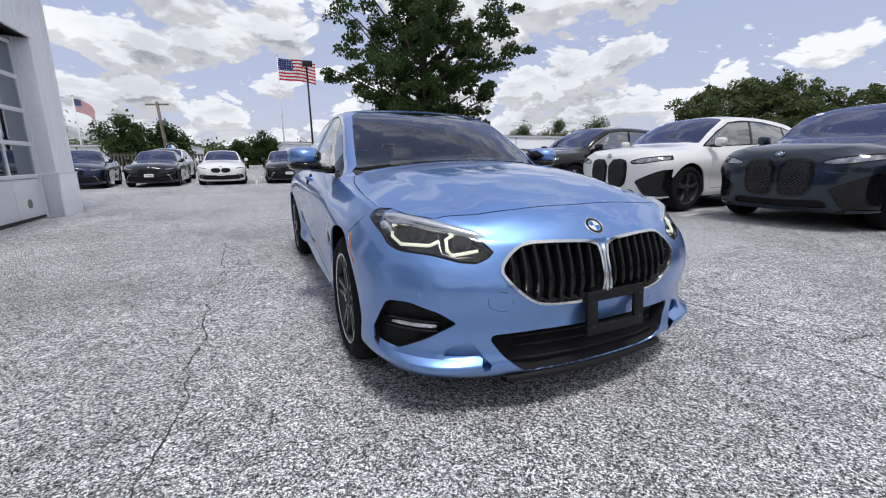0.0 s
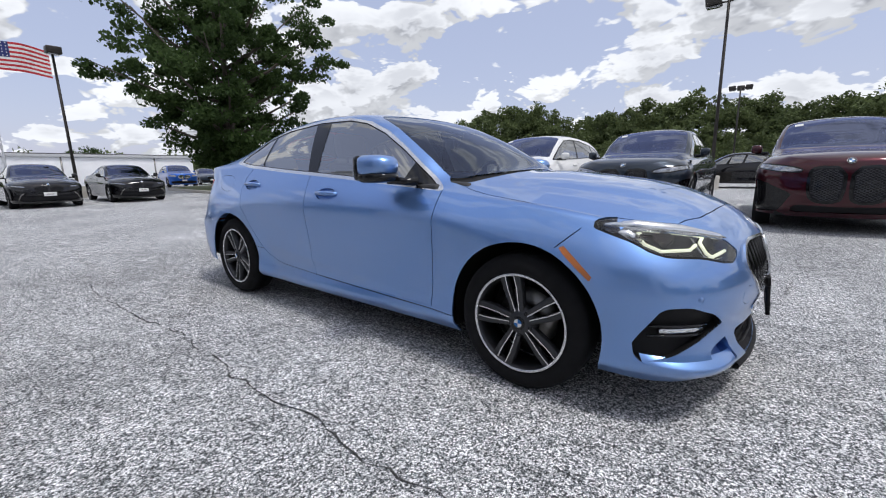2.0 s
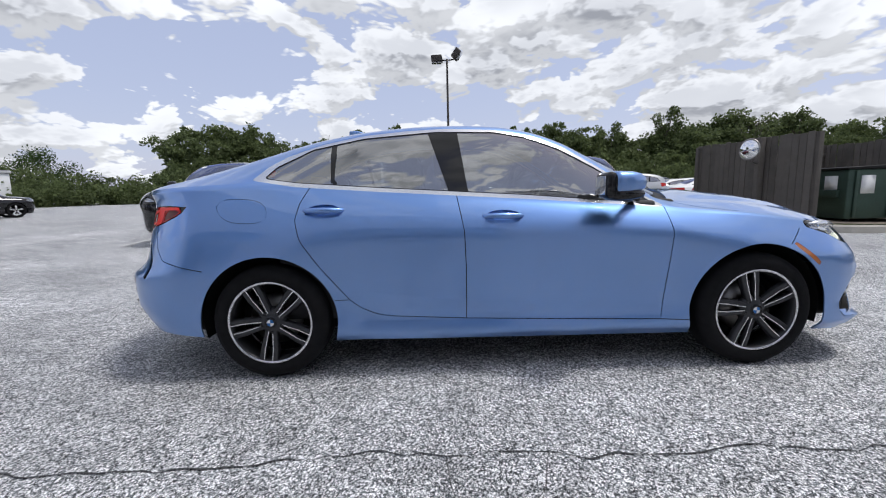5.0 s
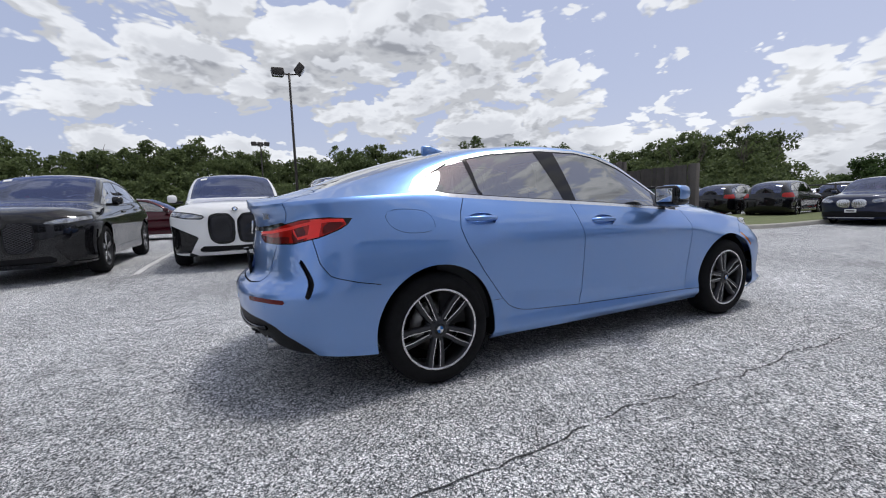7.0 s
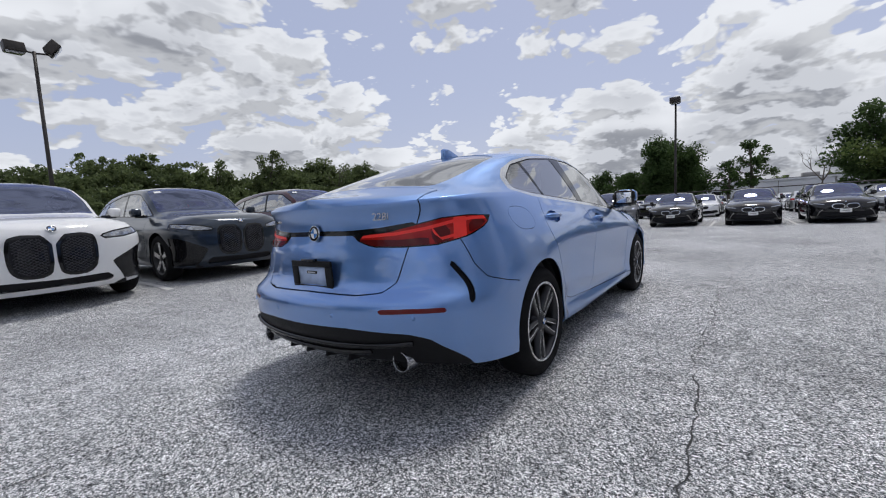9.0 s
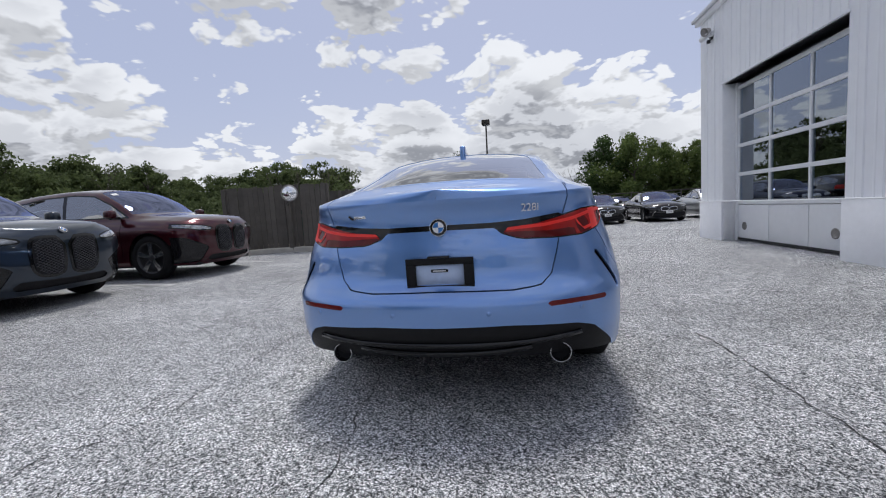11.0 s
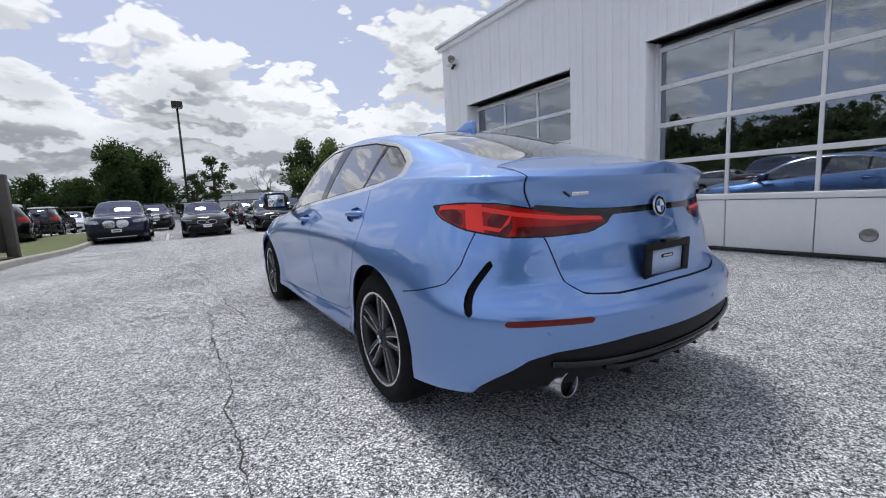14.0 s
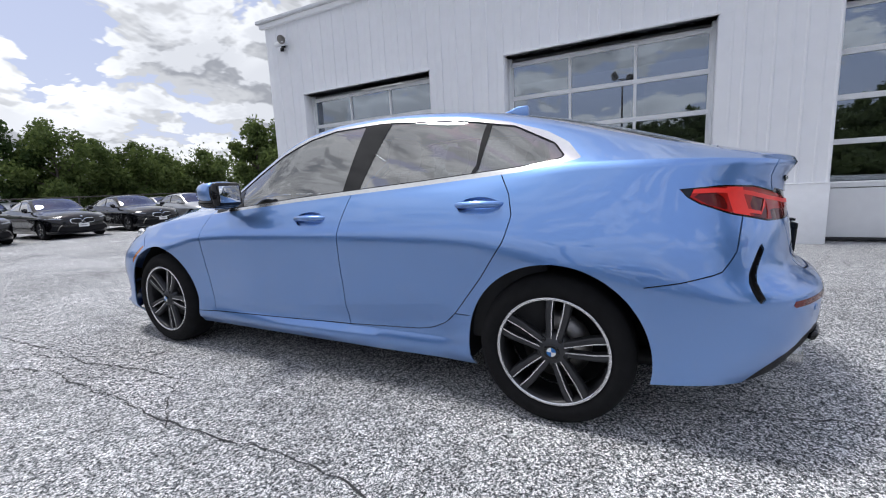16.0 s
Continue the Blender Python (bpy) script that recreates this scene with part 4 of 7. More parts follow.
seat(0.10, 0.36); seat(0.10, -0.36)
bench = new("rear_seat"); bench.parent = car
part("cushion", prism(rounded([(-0.55, 0.38), (-0.55, 0.54), (-1.0, 0.50), (-1.05, 0.35)], 2), "y", -0.64, 0.64, 0.02), M_SEAT, bench)
part("backrest", prism(rounded([(-0.98, 0.48), (-1.10, 0.45), (-1.40, 1.00), (-1.30, 1.04)], 2), "y", -0.62, 0.62, 0.02), M_SEAT, bench)
for y in (-0.36, 0.36):
    part("headrest", prism(rounded([(-1.26, 1.01), (-1.38, 1.01), (-1.42, 1.13), (-1.34, 1.15)], 2), "y", y - 0.12, y + 0.12, 0.015), M_SEAT, bench)
part("parcel_shelf", box(-1.85, -1.30, -0.60, 0.60, 0.98, 1.01, 0.01), M_DASH, car)
sw = new("steering_wheel"); sw.parent = car; sw.matrix_basis = pose(0.36, 0.36, 0.90, 0, -65, 0)
part("wheel_rim", lathe([(0.175 + 0.014 * math.cos(a), 0.014 * math.sin(a)) for a in (k * math.pi / 4 for k in range(8))], 32, "z", True), M_DASH, sw)
part("wheel_hub", lathe([(0.0, 0.02), (0.06, 0.015), (0.075, -0.01), (0.0, -0.02)], 20, "z"), M_DASH, sw)
for a in (0, 120, 240):
    part("wheel_spoke", moved(box(0.05, 0.17, -0.018, 0.018, -0.008, 0.008, 0.004), Matrix.Rotation(radians(a + 90), 4, "Z")), M_DASH, sw)
part("inner_mirror", box(0.30, 0.33, -0.12, 0.12, 1.22, 1.29, 0.012), M_GLOSSBLACK, car)

# door handles and mirrors
for sg in (1, -1):
    for hx, hz in ((-0.06, 0.866), (-1.02, 0.916)):
        y0 = hero.shell("s", hx, hz).y
        pts = [(hx - 0.112, sg * (y0 - 0.012), hz + 0.002), (hx - 0.085, sg * (y0 + 0.010), hz + 0.003), (hx, sg * (y0 + 0.020), hz + 0.004), (hx + 0.085, sg * (y0 + 0.010), hz + 0.001), (hx + 0.112, sg * (y0 - 0.012), hz)]
        bm = tube(pts, [0.008, 0.014, 0.016, 0.014, 0.008], 10)
        part("door_handle", bm, M_BLUE, car)
    mir = new("door_mirror"); mir.parent = car
    def blob(z0, z1, xs, col, nm, lab=""):
        """Mirror housing: rounded box with a flat glass face to the rear."""
        bm = bmesh.new()
        rings = []
        for y, sx, sz in ((0.83, 0.30, 0.45), (0.855, 0.72, 0.85), (0.89, 0.95, 1.0), (0.95, 1.0, 1.0), (1.00, 0.85, 0.92), (1.022, 0.55, 0.70), (1.030, 0.25, 0.35)):
            ring = []
            for k in range(16):
                a = 2 * math.pi * k / 16
                cx = math.copysign(abs(math.cos(a)) ** 0.7, math.cos(a))
                cz = math.copysign(abs(math.sin(a)) ** 0.75, math.sin(a))
                dx = (0.150 if cx > 0 else 0.055) * cx * sx
                if xs:   # the painted cap leaves the rear edge free
                    dx = max(dx * 1.03, -0.022)
                zc = (z0 + z1) / 2 + (z1 - z0) / 2 * cz * sz
                ring.append(bm.verts.new((0.495 + dx * (1.0 if cz > -0.5 else 0.9), sg * (y + 0.004 * xs), zc)))
            rings.append(ring)
        for A, B in zip(rings, rings[1:]):
            for k in range(16):
                bm.faces.new((A[k], A[(k + 1) % 16], B[(k + 1) % 16], B[k]))
        bm.faces.new(rings[0]); bm.faces.new(rings[-1][::-1])
        bmesh.ops.recalc_face_normals(bm, faces=bm.faces[:])
        return part(nm, bm, col, mir, lab)
    blob(0.972, 1.082, 0, M_GLOSSBLACK, "mirror_shell")
    blob(0.966, 1.088, 1, M_BLUE, "mirror_cap", "blue painted mirror cap")
    blob(0.938, 1.004, 0, M_GLOSSBLACK, "mirror_base")
    part("mirror_rim", box(0.424, 0.478, *sorted((sg * 0.856, sg * 1.024)), 0.950, 1.082, 0.022), M_GLOSSBLACK, mir)
    part("mirror_glass", box(0.420, 0.4235, *sorted((sg * 0.878, sg * 1.002)), 0.970, 1.062, 0.0015), mat("mirror_silver", (0.8, 0.82, 0.85), 0.02, 1.0), mir)
    part("mirror_arm", tube([(0.56, sg * 0.90, 0.955), (0.62, sg * 0.83, 0.945), (0.68, sg * 0.785, 0.945)], [0.022, 0.020, 0.026], 8), M_GLOSSBLACK, mir)

# roof aerial, tail pipes
fin = prism([(-1.03, 1.360), (-0.80, 1.392), (-0.88, 1.416), (-0.965, 1.444), (-1.025, 1.444)], "y", -0.020, 0.020, 0.008)
part("roof_aerial", fin, M_BLUE, car)
for sg in (1, -1):
    bm = lathe([(0.042, 0.06), (0.043, -0.002), (0.0455, -0.006), (0.049, -0.002), (0.050, 0.10)], 28, "x")
    part("tail_pipe", moved(bm, pose(-2.198, sg * 0.530, 0.304)), M_PIPE, car, "round chrome tail pipe")
    part("tail_pipe_bore", moved(lathe([(0.0, 0.0), (0.043, 0.0)], 24, "x"), pose(-2.163, sg * 0.530, 0.304)), M_GAP, car)
for sg in (-1, 1):
    for y, z, k in ((0.30, 0.405, "f"), (0.73, 0.516, "f"), (0.22, 0.520, "r"), (0.63, 0.520, "r")):
        p = on_shell(k, sg * y, z)
        d = (Vector((1 if k == "f" else -1, sg * (0.12 if y < 0.5 else 0.9), 0))).to_track_quat("Y", "Z").to_matrix().to_4x4()
        part("parking_sensor", moved(lathe([(0.0, 0.002), (0.009, 0.0018), (0.0105, -0.001), (0.0125, 0.0015), (0.0130, -0.004)], 20), Matrix.Translation(p) @ d), M_BLUE, car)


def roundel(at, normal, r, parent, name="roundel"):
    """Round badge: dark ring, quarters in blue and white, silver edge."""
    w = new(name); w.parent = parent
    q = Vector(normal).to_track_quat("Z", "Y").to_matrix().to_4x4()
    w.matrix_basis = Matrix.Translation(at) @ q
    part("badge_edge", lathe([(r, -0.004), (r, 0.003), (r * 0.95, 0.004), (r * 0.93, 0.003)], 32, "z"), M_CHROME, w)
    part("badge_ring", lathe([(r * 0.94, 0.0028), (r * 0.62, 0.0034)], 32, "z"), M_GLOSSBLACK, w)
    for k in range(4):
        bm = bmesh.new()
        c = bm.verts.new((0, 0, 0.0042))
        ring = [bm.verts.new((r * 0.62 * math.cos(math.pi / 2 * (k + j / 8)), r * 0.62 * math.sin(math.pi / 2 * (k + j / 8)), 0.0036)) for j in range(9)]
        for a, b in zip(ring, ring[1:]):
            bm.faces.new((c, a, b))
        part("badge_quarter", bm, M_LOGOBLUE if k % 2 else M_WHITEPAINT, w)
    part("badge_inner_ring", lathe([(r * 0.60, 0.0040), (r * 0.63, 0.0046), (r * 0.66, 0.0038)], 32, "z"), M_CHROME, w)


roundel((2.106, 0.0, 0.735), (0.68, 0, 0.73), 0.041, car)
roundel((-2.216, 0.0, 0.905), (-1, 0, 0.10), 0.041, car)


def frame_ring(x, y0, y1, z0, z1, bw, bz, depth, sgn):
    """Flat frame in the y-z plane with an opening."""
    bm = bmesh.new()
    for a, b, c, d in ((y0, y1, z1 - bz, z1), (y0, y1, z0, z0 + bz), (y0, y0 + bw, z0 + bz, z1 - bz), (y1 - bw, y1, z0 + bz, z1 - bz)):
        add_box(bm, *sorted((x, x + depth * sgn)), a, b, c, d, 0.003)
    return bm


pb = new("plate_bracket"); pb.parent = car; pb.matrix_basis = pose(2.195, 0.052, 0.405, 0, -4, 2)
part("bracket_frame", frame_ring(0, -0.158, 0.158, -0.088, 0.088, 0.055, 0.040, 0.016, 1), M_BLACKTRIM, pb, "empty black plastic plate bracket")
for y in (-0.13, 0.13):
    for z in (-0.05, 0.05):
        part("bracket_screw", moved(lathe([(0.0, 0.018), (0.007, 0.018), (0.008, 0.015)], 12, "x"), pose(0, y, z)), M_GLOSSBLACK, pb)
rb = new("rear_plate_frame"); rb.parent = car; rb.matrix_basis = pose(-2.243, 0.0, 0.690, 0, -3, 0)
part("frame", frame_ring(0, -0.158, 0.158, -0.078, 0.078, 0.046, 0.030, 0.014, -1), M_BLACKTRIM, rb, "black plastic plate frame")
part("paper_plate", box(-0.006, -0.003, -0.112, 0.112, -0.048, 0.048), mat("pale_blue_card", (0.50, 0.60, 0.80), 0.4), rb, "pale blue blank plate card")
part("plate_slot", box(-0.009, -0.006, -0.040, 0.040, 0.012, 0.026, 0.003), M_BLACKTRIM, rb)
part("plate_bar", box(-0.011, -0.009, -0.030, 0.030, 0.016, 0.022), M_WHITEPAINT, rb)
part("plate_lamp", box(-0.03, 0.0, -0.05, 0.05, 0.078, 0.090, 0.004), M_GLOSSBLACK, rb)


def letters(body, size, depth, m, material, parent, name="lettering"):
    cu = bpy.data.curves.new("lettering", "FONT")
    cu.body, cu.size, cu.extrude, cu.align_x, cu.align_y = body, size, depth, "CENTER", "CENTER"
    tmp = new("lettering", cu)
    me = bpy.data.meshes.new_from_object(tmp.evaluated_get(bpy.context.evaluated_depsgraph_get()))
    bpy.data.objects.remove(tmp)
    me.materials.append(material)
    ob = new(name, me)
    ob.parent, ob.matrix_basis = parent, m
    return ob


p0 = on_shell("r", -0.42, 0.972)
letters("228i", 0.050, 0.004, Matrix.Translation(p0 + Vector((-0.009, 0, 0))) @ pose(0, 0, 0, 90, 0, -90 + 18), M_CHROME, car)
p1 = on_shell("r", 0.41, 0.972)
badge = new("trim_badge"); badge.parent = car; badge.matrix_basis = Matrix.Translation(p1 + Vector((-0.002, 0, 0))) @ pose(0, 0, 0, 0, 0, -17)
part("badge_bar", box(-0.003, 0.003, -0.045, 0.025, -0.007, 0.007, 0.001), M_CHROME, badge)
bm = bmesh.new()
add_box(bm, -0.003, 0.003, 0.030, 0.060, -0.004, 0.004, 0, None)
part("badge_cross", moved(bm, pose(0, 0.045, 0, 35) @ pose(0, -0.045, 0)), M_GLOSSBLACK, badge)


def wheel_parts(parent, m, R=0.317, rim=0.228, width=0.21, spokes=5, dark=None, cut_face=None, dish=0.0, turn=0.0):
    """Tyre, dark rim with five twin spokes and a brake disc, turned towards +y."""
    h = width / 2
    dark, cut_face = dark or M_RIMDARK, cut_face or M_RIMCUT
    w = new("wheel"); w.parent = parent; w.matrix_basis = m
    prof = [(rim - 0.004, h - 0.02), (rim + 0.012, h - 0.004), (rim + (R - rim) * 0.45, h + 0.004), (R - 0.022, h - 0.012), (R - 0.006, h - 0.028), (R, h - 0.055), (R, -h + 0.055), (R - 0.006, -h + 0.028), (R - 0.03, -h + 0.01), (rim, -h + 0.02)]
    part("tyre", lathe(prof, 56), M_TYRE, w)
    rp = [(rim, -h + 0.03), (rim - 0.014, -h + 0.05), (rim - 0.02, h - 0.05), (rim - 0.014, h - 0.020), (rim - 0.004, h - 0.010), (rim + 0.002, h - 0.008)]
    part("rim", lathe(rp, 56), dark, w)
    part("rim_edge", lathe([(rim - 0.010, h - 0.0095), (rim - 0.006, h - 0.006), (rim + 0.001, h - 0.0055), (rim + 0.002, h - 0.009)], 64), cut_face, w)
    part("brake_disc", lathe([(0.0, -0.02), (0.145, -0.02), (0.145, -0.005), (0.06, -0.003), (0.0, -0.003)], 40), M_DISC, w)
    part("wheel_well_back", lathe([(0.0, -h + 0.01), (rim - 0.005, -h + 0.012)], 40), M_GAP, w)
    y1 = h - 0.018 - dish
    for k in range(spokes):
        a0 = 2 * math.pi * k / spokes + math.pi / 2 + turn
        for sg in (-1, 1):
            bm = bmesh.new()
            face = bmesh.new()
            rot = Matrix.Rotation(-(a0), 4, "Y")
            r0, r1 = 0.037, rim - 0.006
            # a spoke leans away from its twin towards the rim
            st = []
            for t, gap in ((0.0, 0.004), (0.06, 0.0075), (0.3, 0.0125), (0.65, 0.0200), (1.0, 0.0205)):
                r = r0 + (r1 - r0) * t
                hw = 0.0115 + 0.0040 * t
                c = sg * (gap + hw)
                yy = y1 - 0.008 + 0.014 * t ** 1.5 * (1 - 0.3 * t)
                st.append((r, c, hw, yy))
            rows = []
            for r, c, hw, yy in st:
                rows.append([Vector((r, yy - 0.03, c - hw - 0.003)), Vector((r, yy - 0.004, c - hw)), Vector((r, yy, c - hw + 0.004)), Vector((r, yy, c + hw - 0.004)), Vector((r, yy - 0.004, c + hw)), Vector((r, yy - 0.03, c + hw + 0.003))])
            vv = [[bm.verts.new(rot @ p) for p in row] for row in rows]
            for A, B in zip(vv, vv[1:]):
                for i in range(5):
                    bm.faces.new((A[i], A[i + 1], B[i + 1], B[i]))
            bmesh.ops.recalc_face_normals(bm, faces=bm.faces[:])
            part("spoke", bm, dark, w)
            for side, wd in ((-sg, 0.0024),):
                vv = []
                for r, c, hw, yy in st:
                    e = c + side * (hw - 0.0022)
                    vv.append([face.verts.new(rot @ Vector((r, yy + 0.0012, e - wd))), face.verts.new(rot @ Vector((r, yy + 0.0012, e + wd)))])
                for A, B in zip(vv, vv[1:]):
                    face.faces.new((A[0], A[1], B[1], B[0]))
            bmesh.ops.recalc_face_normals(face, faces=face.faces[:])
            part("machined_edge", face, cut_face, w)
    part("hub", lathe([(0.0, y1 + 0.004), (0.036, y1 + 0.003), (0.052, y1 - 0.006), (0.075, y1 - 0.02), (0.08, y1 - 0.05)], 32), dark, w)
    return w, y1


for wx in (WB2, -WB2):
    for sg in (1, -1):
        wh, yf = wheel_parts(car, pose(wx, sg * 0.778, HUB_Z) @ Matrix.Rotation(0 if sg > 0 else math.pi, 4, "Z"), turn=radians({(WB2, -1): -13, (WB2, 1): 25, (-WB2, 1): 8, (-WB2, -1): -28}[(wx, sg)]))
        cap = bmesh.new()
        add_lathe(cap, [(0.0, yf + 0.0065), (0.020, yf + 0.006), (0.033, yf + 0.004), (0.036, yf)], 28)
        part("hub_cap", cap, M_GLOSSBLACK, wh)
        for k in range(4):
            bm = bmesh.new()
            c = bm.verts.new((0, yf + 0.0085, 0))
            ring = [bm.verts.new((0.019 * math.cos(math.pi / 2 * (k + j / 6)), yf + 0.0080, 0.019 * math.sin(math.pi / 2 * (k + j / 6)))) for j in range(7)]
            for a, b in zip(ring, ring[1:]):
                bm.faces.new((c, b, a))
            part("cap_quarter", bm, M_LOGOBLUE if k % 2 else M_WHITEPAINT, wh)
        for k in range(5):
            a = 2 * math.pi * (k + 0.5) / 5 + math.pi / 2
            part("wheel_bolt", moved(lathe([(0.0, yf - 0.004), (0.008, yf - 0.004), (0.011, yf - 0.014)], 10), pose(0.056 * math.cos(a), 0, 0.056 * math.sin(a))), M_GLOSSBLACK, wh)

# ---- the other vehicles ----
def simple_wheel(parent, m, R, rim, width, spokes=5, dark=None, face=None):
    h = width / 2
    w = new("wheel"); w.parent = parent; w.matrix_basis = m
    part("tyre", lathe([(rim, h - 0.03), (rim + 0.01, h - 0.005), (R - 0.03, h - 0.008), (R - 0.004, h - 0.04), (R, h - 0.06), (R, -h + 0.06), (R - 0.03, -h + 0.01), (rim, -h + 0.02)], 32), M_TYRE, w)
    part("rim", lathe([(0.0, -h + 0.05), (rim - 0.03, -h + 0.05), (rim - 0.025, h - 0.05), (rim - 0.008, h - 0.015), (rim + 0.004, h - 0.012)], 32), dark or M_RIMDARK, w)
    bm = bmesh.new()
    for k in range(spokes):
        a = 2 * math.pi * k / spokes + math.pi / 2
        r = Matrix.Rotation(-a, 4, "Y")
        q = [Vector((0.03, h - 0.035, -0.03)), Vector((0.03, h - 0.035, 0.03)), Vector((rim - 0.01, h - 0.022, 0.042)), Vector((rim - 0.01, h - 0.022, -0.042))]
        t_ = [bm.verts.new(r @ p) for p in q]
        b_ = [bm.verts.new(r @ (p - Vector((0, 0.03, 0)))) for p in q]
        bm.faces.new(t_)
        for i in range(4):
            bm.faces.new((t_[i], b_[i], b_[(i + 1) % 4], t_[(i + 1) % 4]))
    bmesh.ops.recalc_face_normals(bm, faces=bm.faces[:])
    part("wheel_centre", bm, face or M_RIMCUT, w, flat=True)
    part("hub_cap", lathe([(0.0, h - 0.026), (0.05, h - 0.028), (0.065, h - 0.05)], 16), dark or M_RIMDARK, w)


def vehicle(name, s, paint_m, label, m, cell=0.08, rows=14, deck=16, group="", cat="car"):
    """A parked vehicle from a specification of its outlines; returns the thing."""
    B = Body(s, cell, rows, deck)
    hz, R = s["hub"], s["R"]
    for wx in s["wheels"]:
        B.cut("arch", lambda x, z, wx=wx: math.hypot(x - wx, z - hz) - s["arch"], "side", where=lambda c: c.z < hz + 0.6 and c.y > 0.5)
    dlo = outline(s["dlo"])
    upz = min(p[1] for p in s["dlo"]) - 0.05
    B.cut("trim", dlo, "side", where=lambda c: c.z > upz and c.y > 0.45)
    B.cut("pane", dlo, "side", ("trim",), where=lambda c: c.z > upz, shift=0.022)
    for i, q in enumerate(s["pillars"]):
        B.line("pillar" + "ab"[i], q, 0.035, "side", None, ("pane",))
    B.cut("windscreen", outline(s["screen"]), "top", where=lambda c: c.z > upz)
    B.cut("backlight", outline(s["back"]), "top", where=lambda c: c.z > upz - 0.05)
    for nm, poly, view, mt, off, rim, lab in s["fronts"]:
        B.cut(nm, outline(poly), view, where=(lambda c: c.x > s["wheels"][0] + 0.40) if nm[:4] != "tail" and nm[:4] != "rear" else (lambda c: c.x < s["wheels"][1] - 0.45))
    for q in s["gaps"]:
        B.line("gap", q, 0.004, "side", lambda c: c.y > 0.5)
    t = thing(name, m, label, cat, group)
    shell_part("body", B.mesh("body", rim=0.02), paint_m, t)
    shell_part("shut_line", B.mesh("gap", off=-0.008), M_GAP, t)
    shell_part("windscreen", B.mesh("windscreen", off=-0.004), M_SCREEN, t)
    shell_part("rear_window", B.mesh("backlight", off=-0.004), M_SCREEN, t)
    for sg in (1, -1):
        shell_part("window_trim", B.mesh("trim", both=False, side=sg), s.get("trim", M_GLOSSBLACK), t)
        shell_part("side_window", B.mesh("pane", both=False, side=sg, off=-0.005), M_GLASS, t)
        for i in range(len(s["pillars"])):
            shell_part("window_pillar", B.mesh("pillar" + "ab"[i], both=False, side=sg, off=-0.003), M_GLOSSBLACK, t)
        for nm, poly, view, mt, off, rim, lab in s["fronts"]:
            if min(p[0] for p in poly) >= 0:
                shell_part(nm, B.mesh(nm, both=False, side=sg, off=off, rim=rim), mt, t, lab)
    for nm, poly, view, mt, off, rim, lab in s["fronts"]:
        if min(p[0] for p in poly) < 0:
            shell_part(nm, B.mesh(nm, off=off, rim=rim), mt, t, lab)
    for wx in s["wheels"]:
        for sg in (1, -1):
            simple_wheel(t, pose(wx, sg * (s["half"] - 0.13), hz) @ Matrix.Rotation(0 if sg > 0 else math.pi, 4, "Z"), R, s["rim"], 0.24, s["spokes"])
    part("underbody", box(s["wheels"][1] - 0.75, s["wheels"][0] + 0.7, -s["half"] * 0.72, s["half"] * 0.72, 0.2, hz + 0.1, 0.03), M_BLACKTRIM, t)
    part("cabin", box(s["wheels"][1] + 0.1, s["wheels"][0] - 0.55, -s["half"] * 0.78, s["half"] * 0.78, 0.35, s["seat"], 0.05), M_DASH, t)
    for x in (s["wheels"][0] - 1.55, s["wheels"][0] - 2.45):
        for y in (-0.37, 0.37):
            part("seat_back", box(x - 0.12, x + 0.02, y - 0.23, y + 0.23, s["seat"] - 0.05, s["seat"] + 0.30, 0.05, Matrix.Translation((0, 0, 0))), M_DASH, t)
    for sg in (1, -1):
        x, z = s["mirror"]
        part("door_mirror", box(x - 0.06, x + 0.10, *sorted((sg * (s["half"] - 0.03), sg * (s["half"] + 0.12))), z, z + 0.14, 0.04), paint_m, t)
        part("mirror_arm", box(x - 0.01, x + 0.06, *sorted((sg * (s["half"] - 0.12), sg * (s["half"] + 0.06))), z - 0.02, z + 0.03, 0.01), M_GLOSSBLACK, t)
        for hx, hzz in s["handles"]:
            part("door_handle", box(hx - 0.11, hx + 0.11, *sorted((sg * (B.shell("s", hx, hzz).y - 0.01), sg * (B.shell("s", hx, hzz).y + 0.018))), hzz - 0.015, hzz + 0.015, 0.008), paint_m, t)
    t["nose_x"], t["body"] = s["xf"](0.6), 1.0
    return t, B


M_SCREEN = glass("dark_screen_glass", (0.13, 0.14, 0.17), dark=0.12, mirror=(0.62, 0.69, 1.0))
M_HEADLAMP = mat("headlamp_silver", (0.30, 0.31, 0.33), 0.10, 0.85, 0.75, 13, coat=1.0)
M_MESH = mat("dark_grille_mesh", (0.02, 0.02, 0.023), 0.35, 0.6, 0.7, 70, 0.6, 60)
M_LATTICE = mat("dark_grey_lattice", (0.09, 0.09, 0.10), 0.35, 0.6)
M_SILVERTRIM = mat("silver_bumper_trim", (0.5, 0.5, 0.52), 0.3, 0.7)

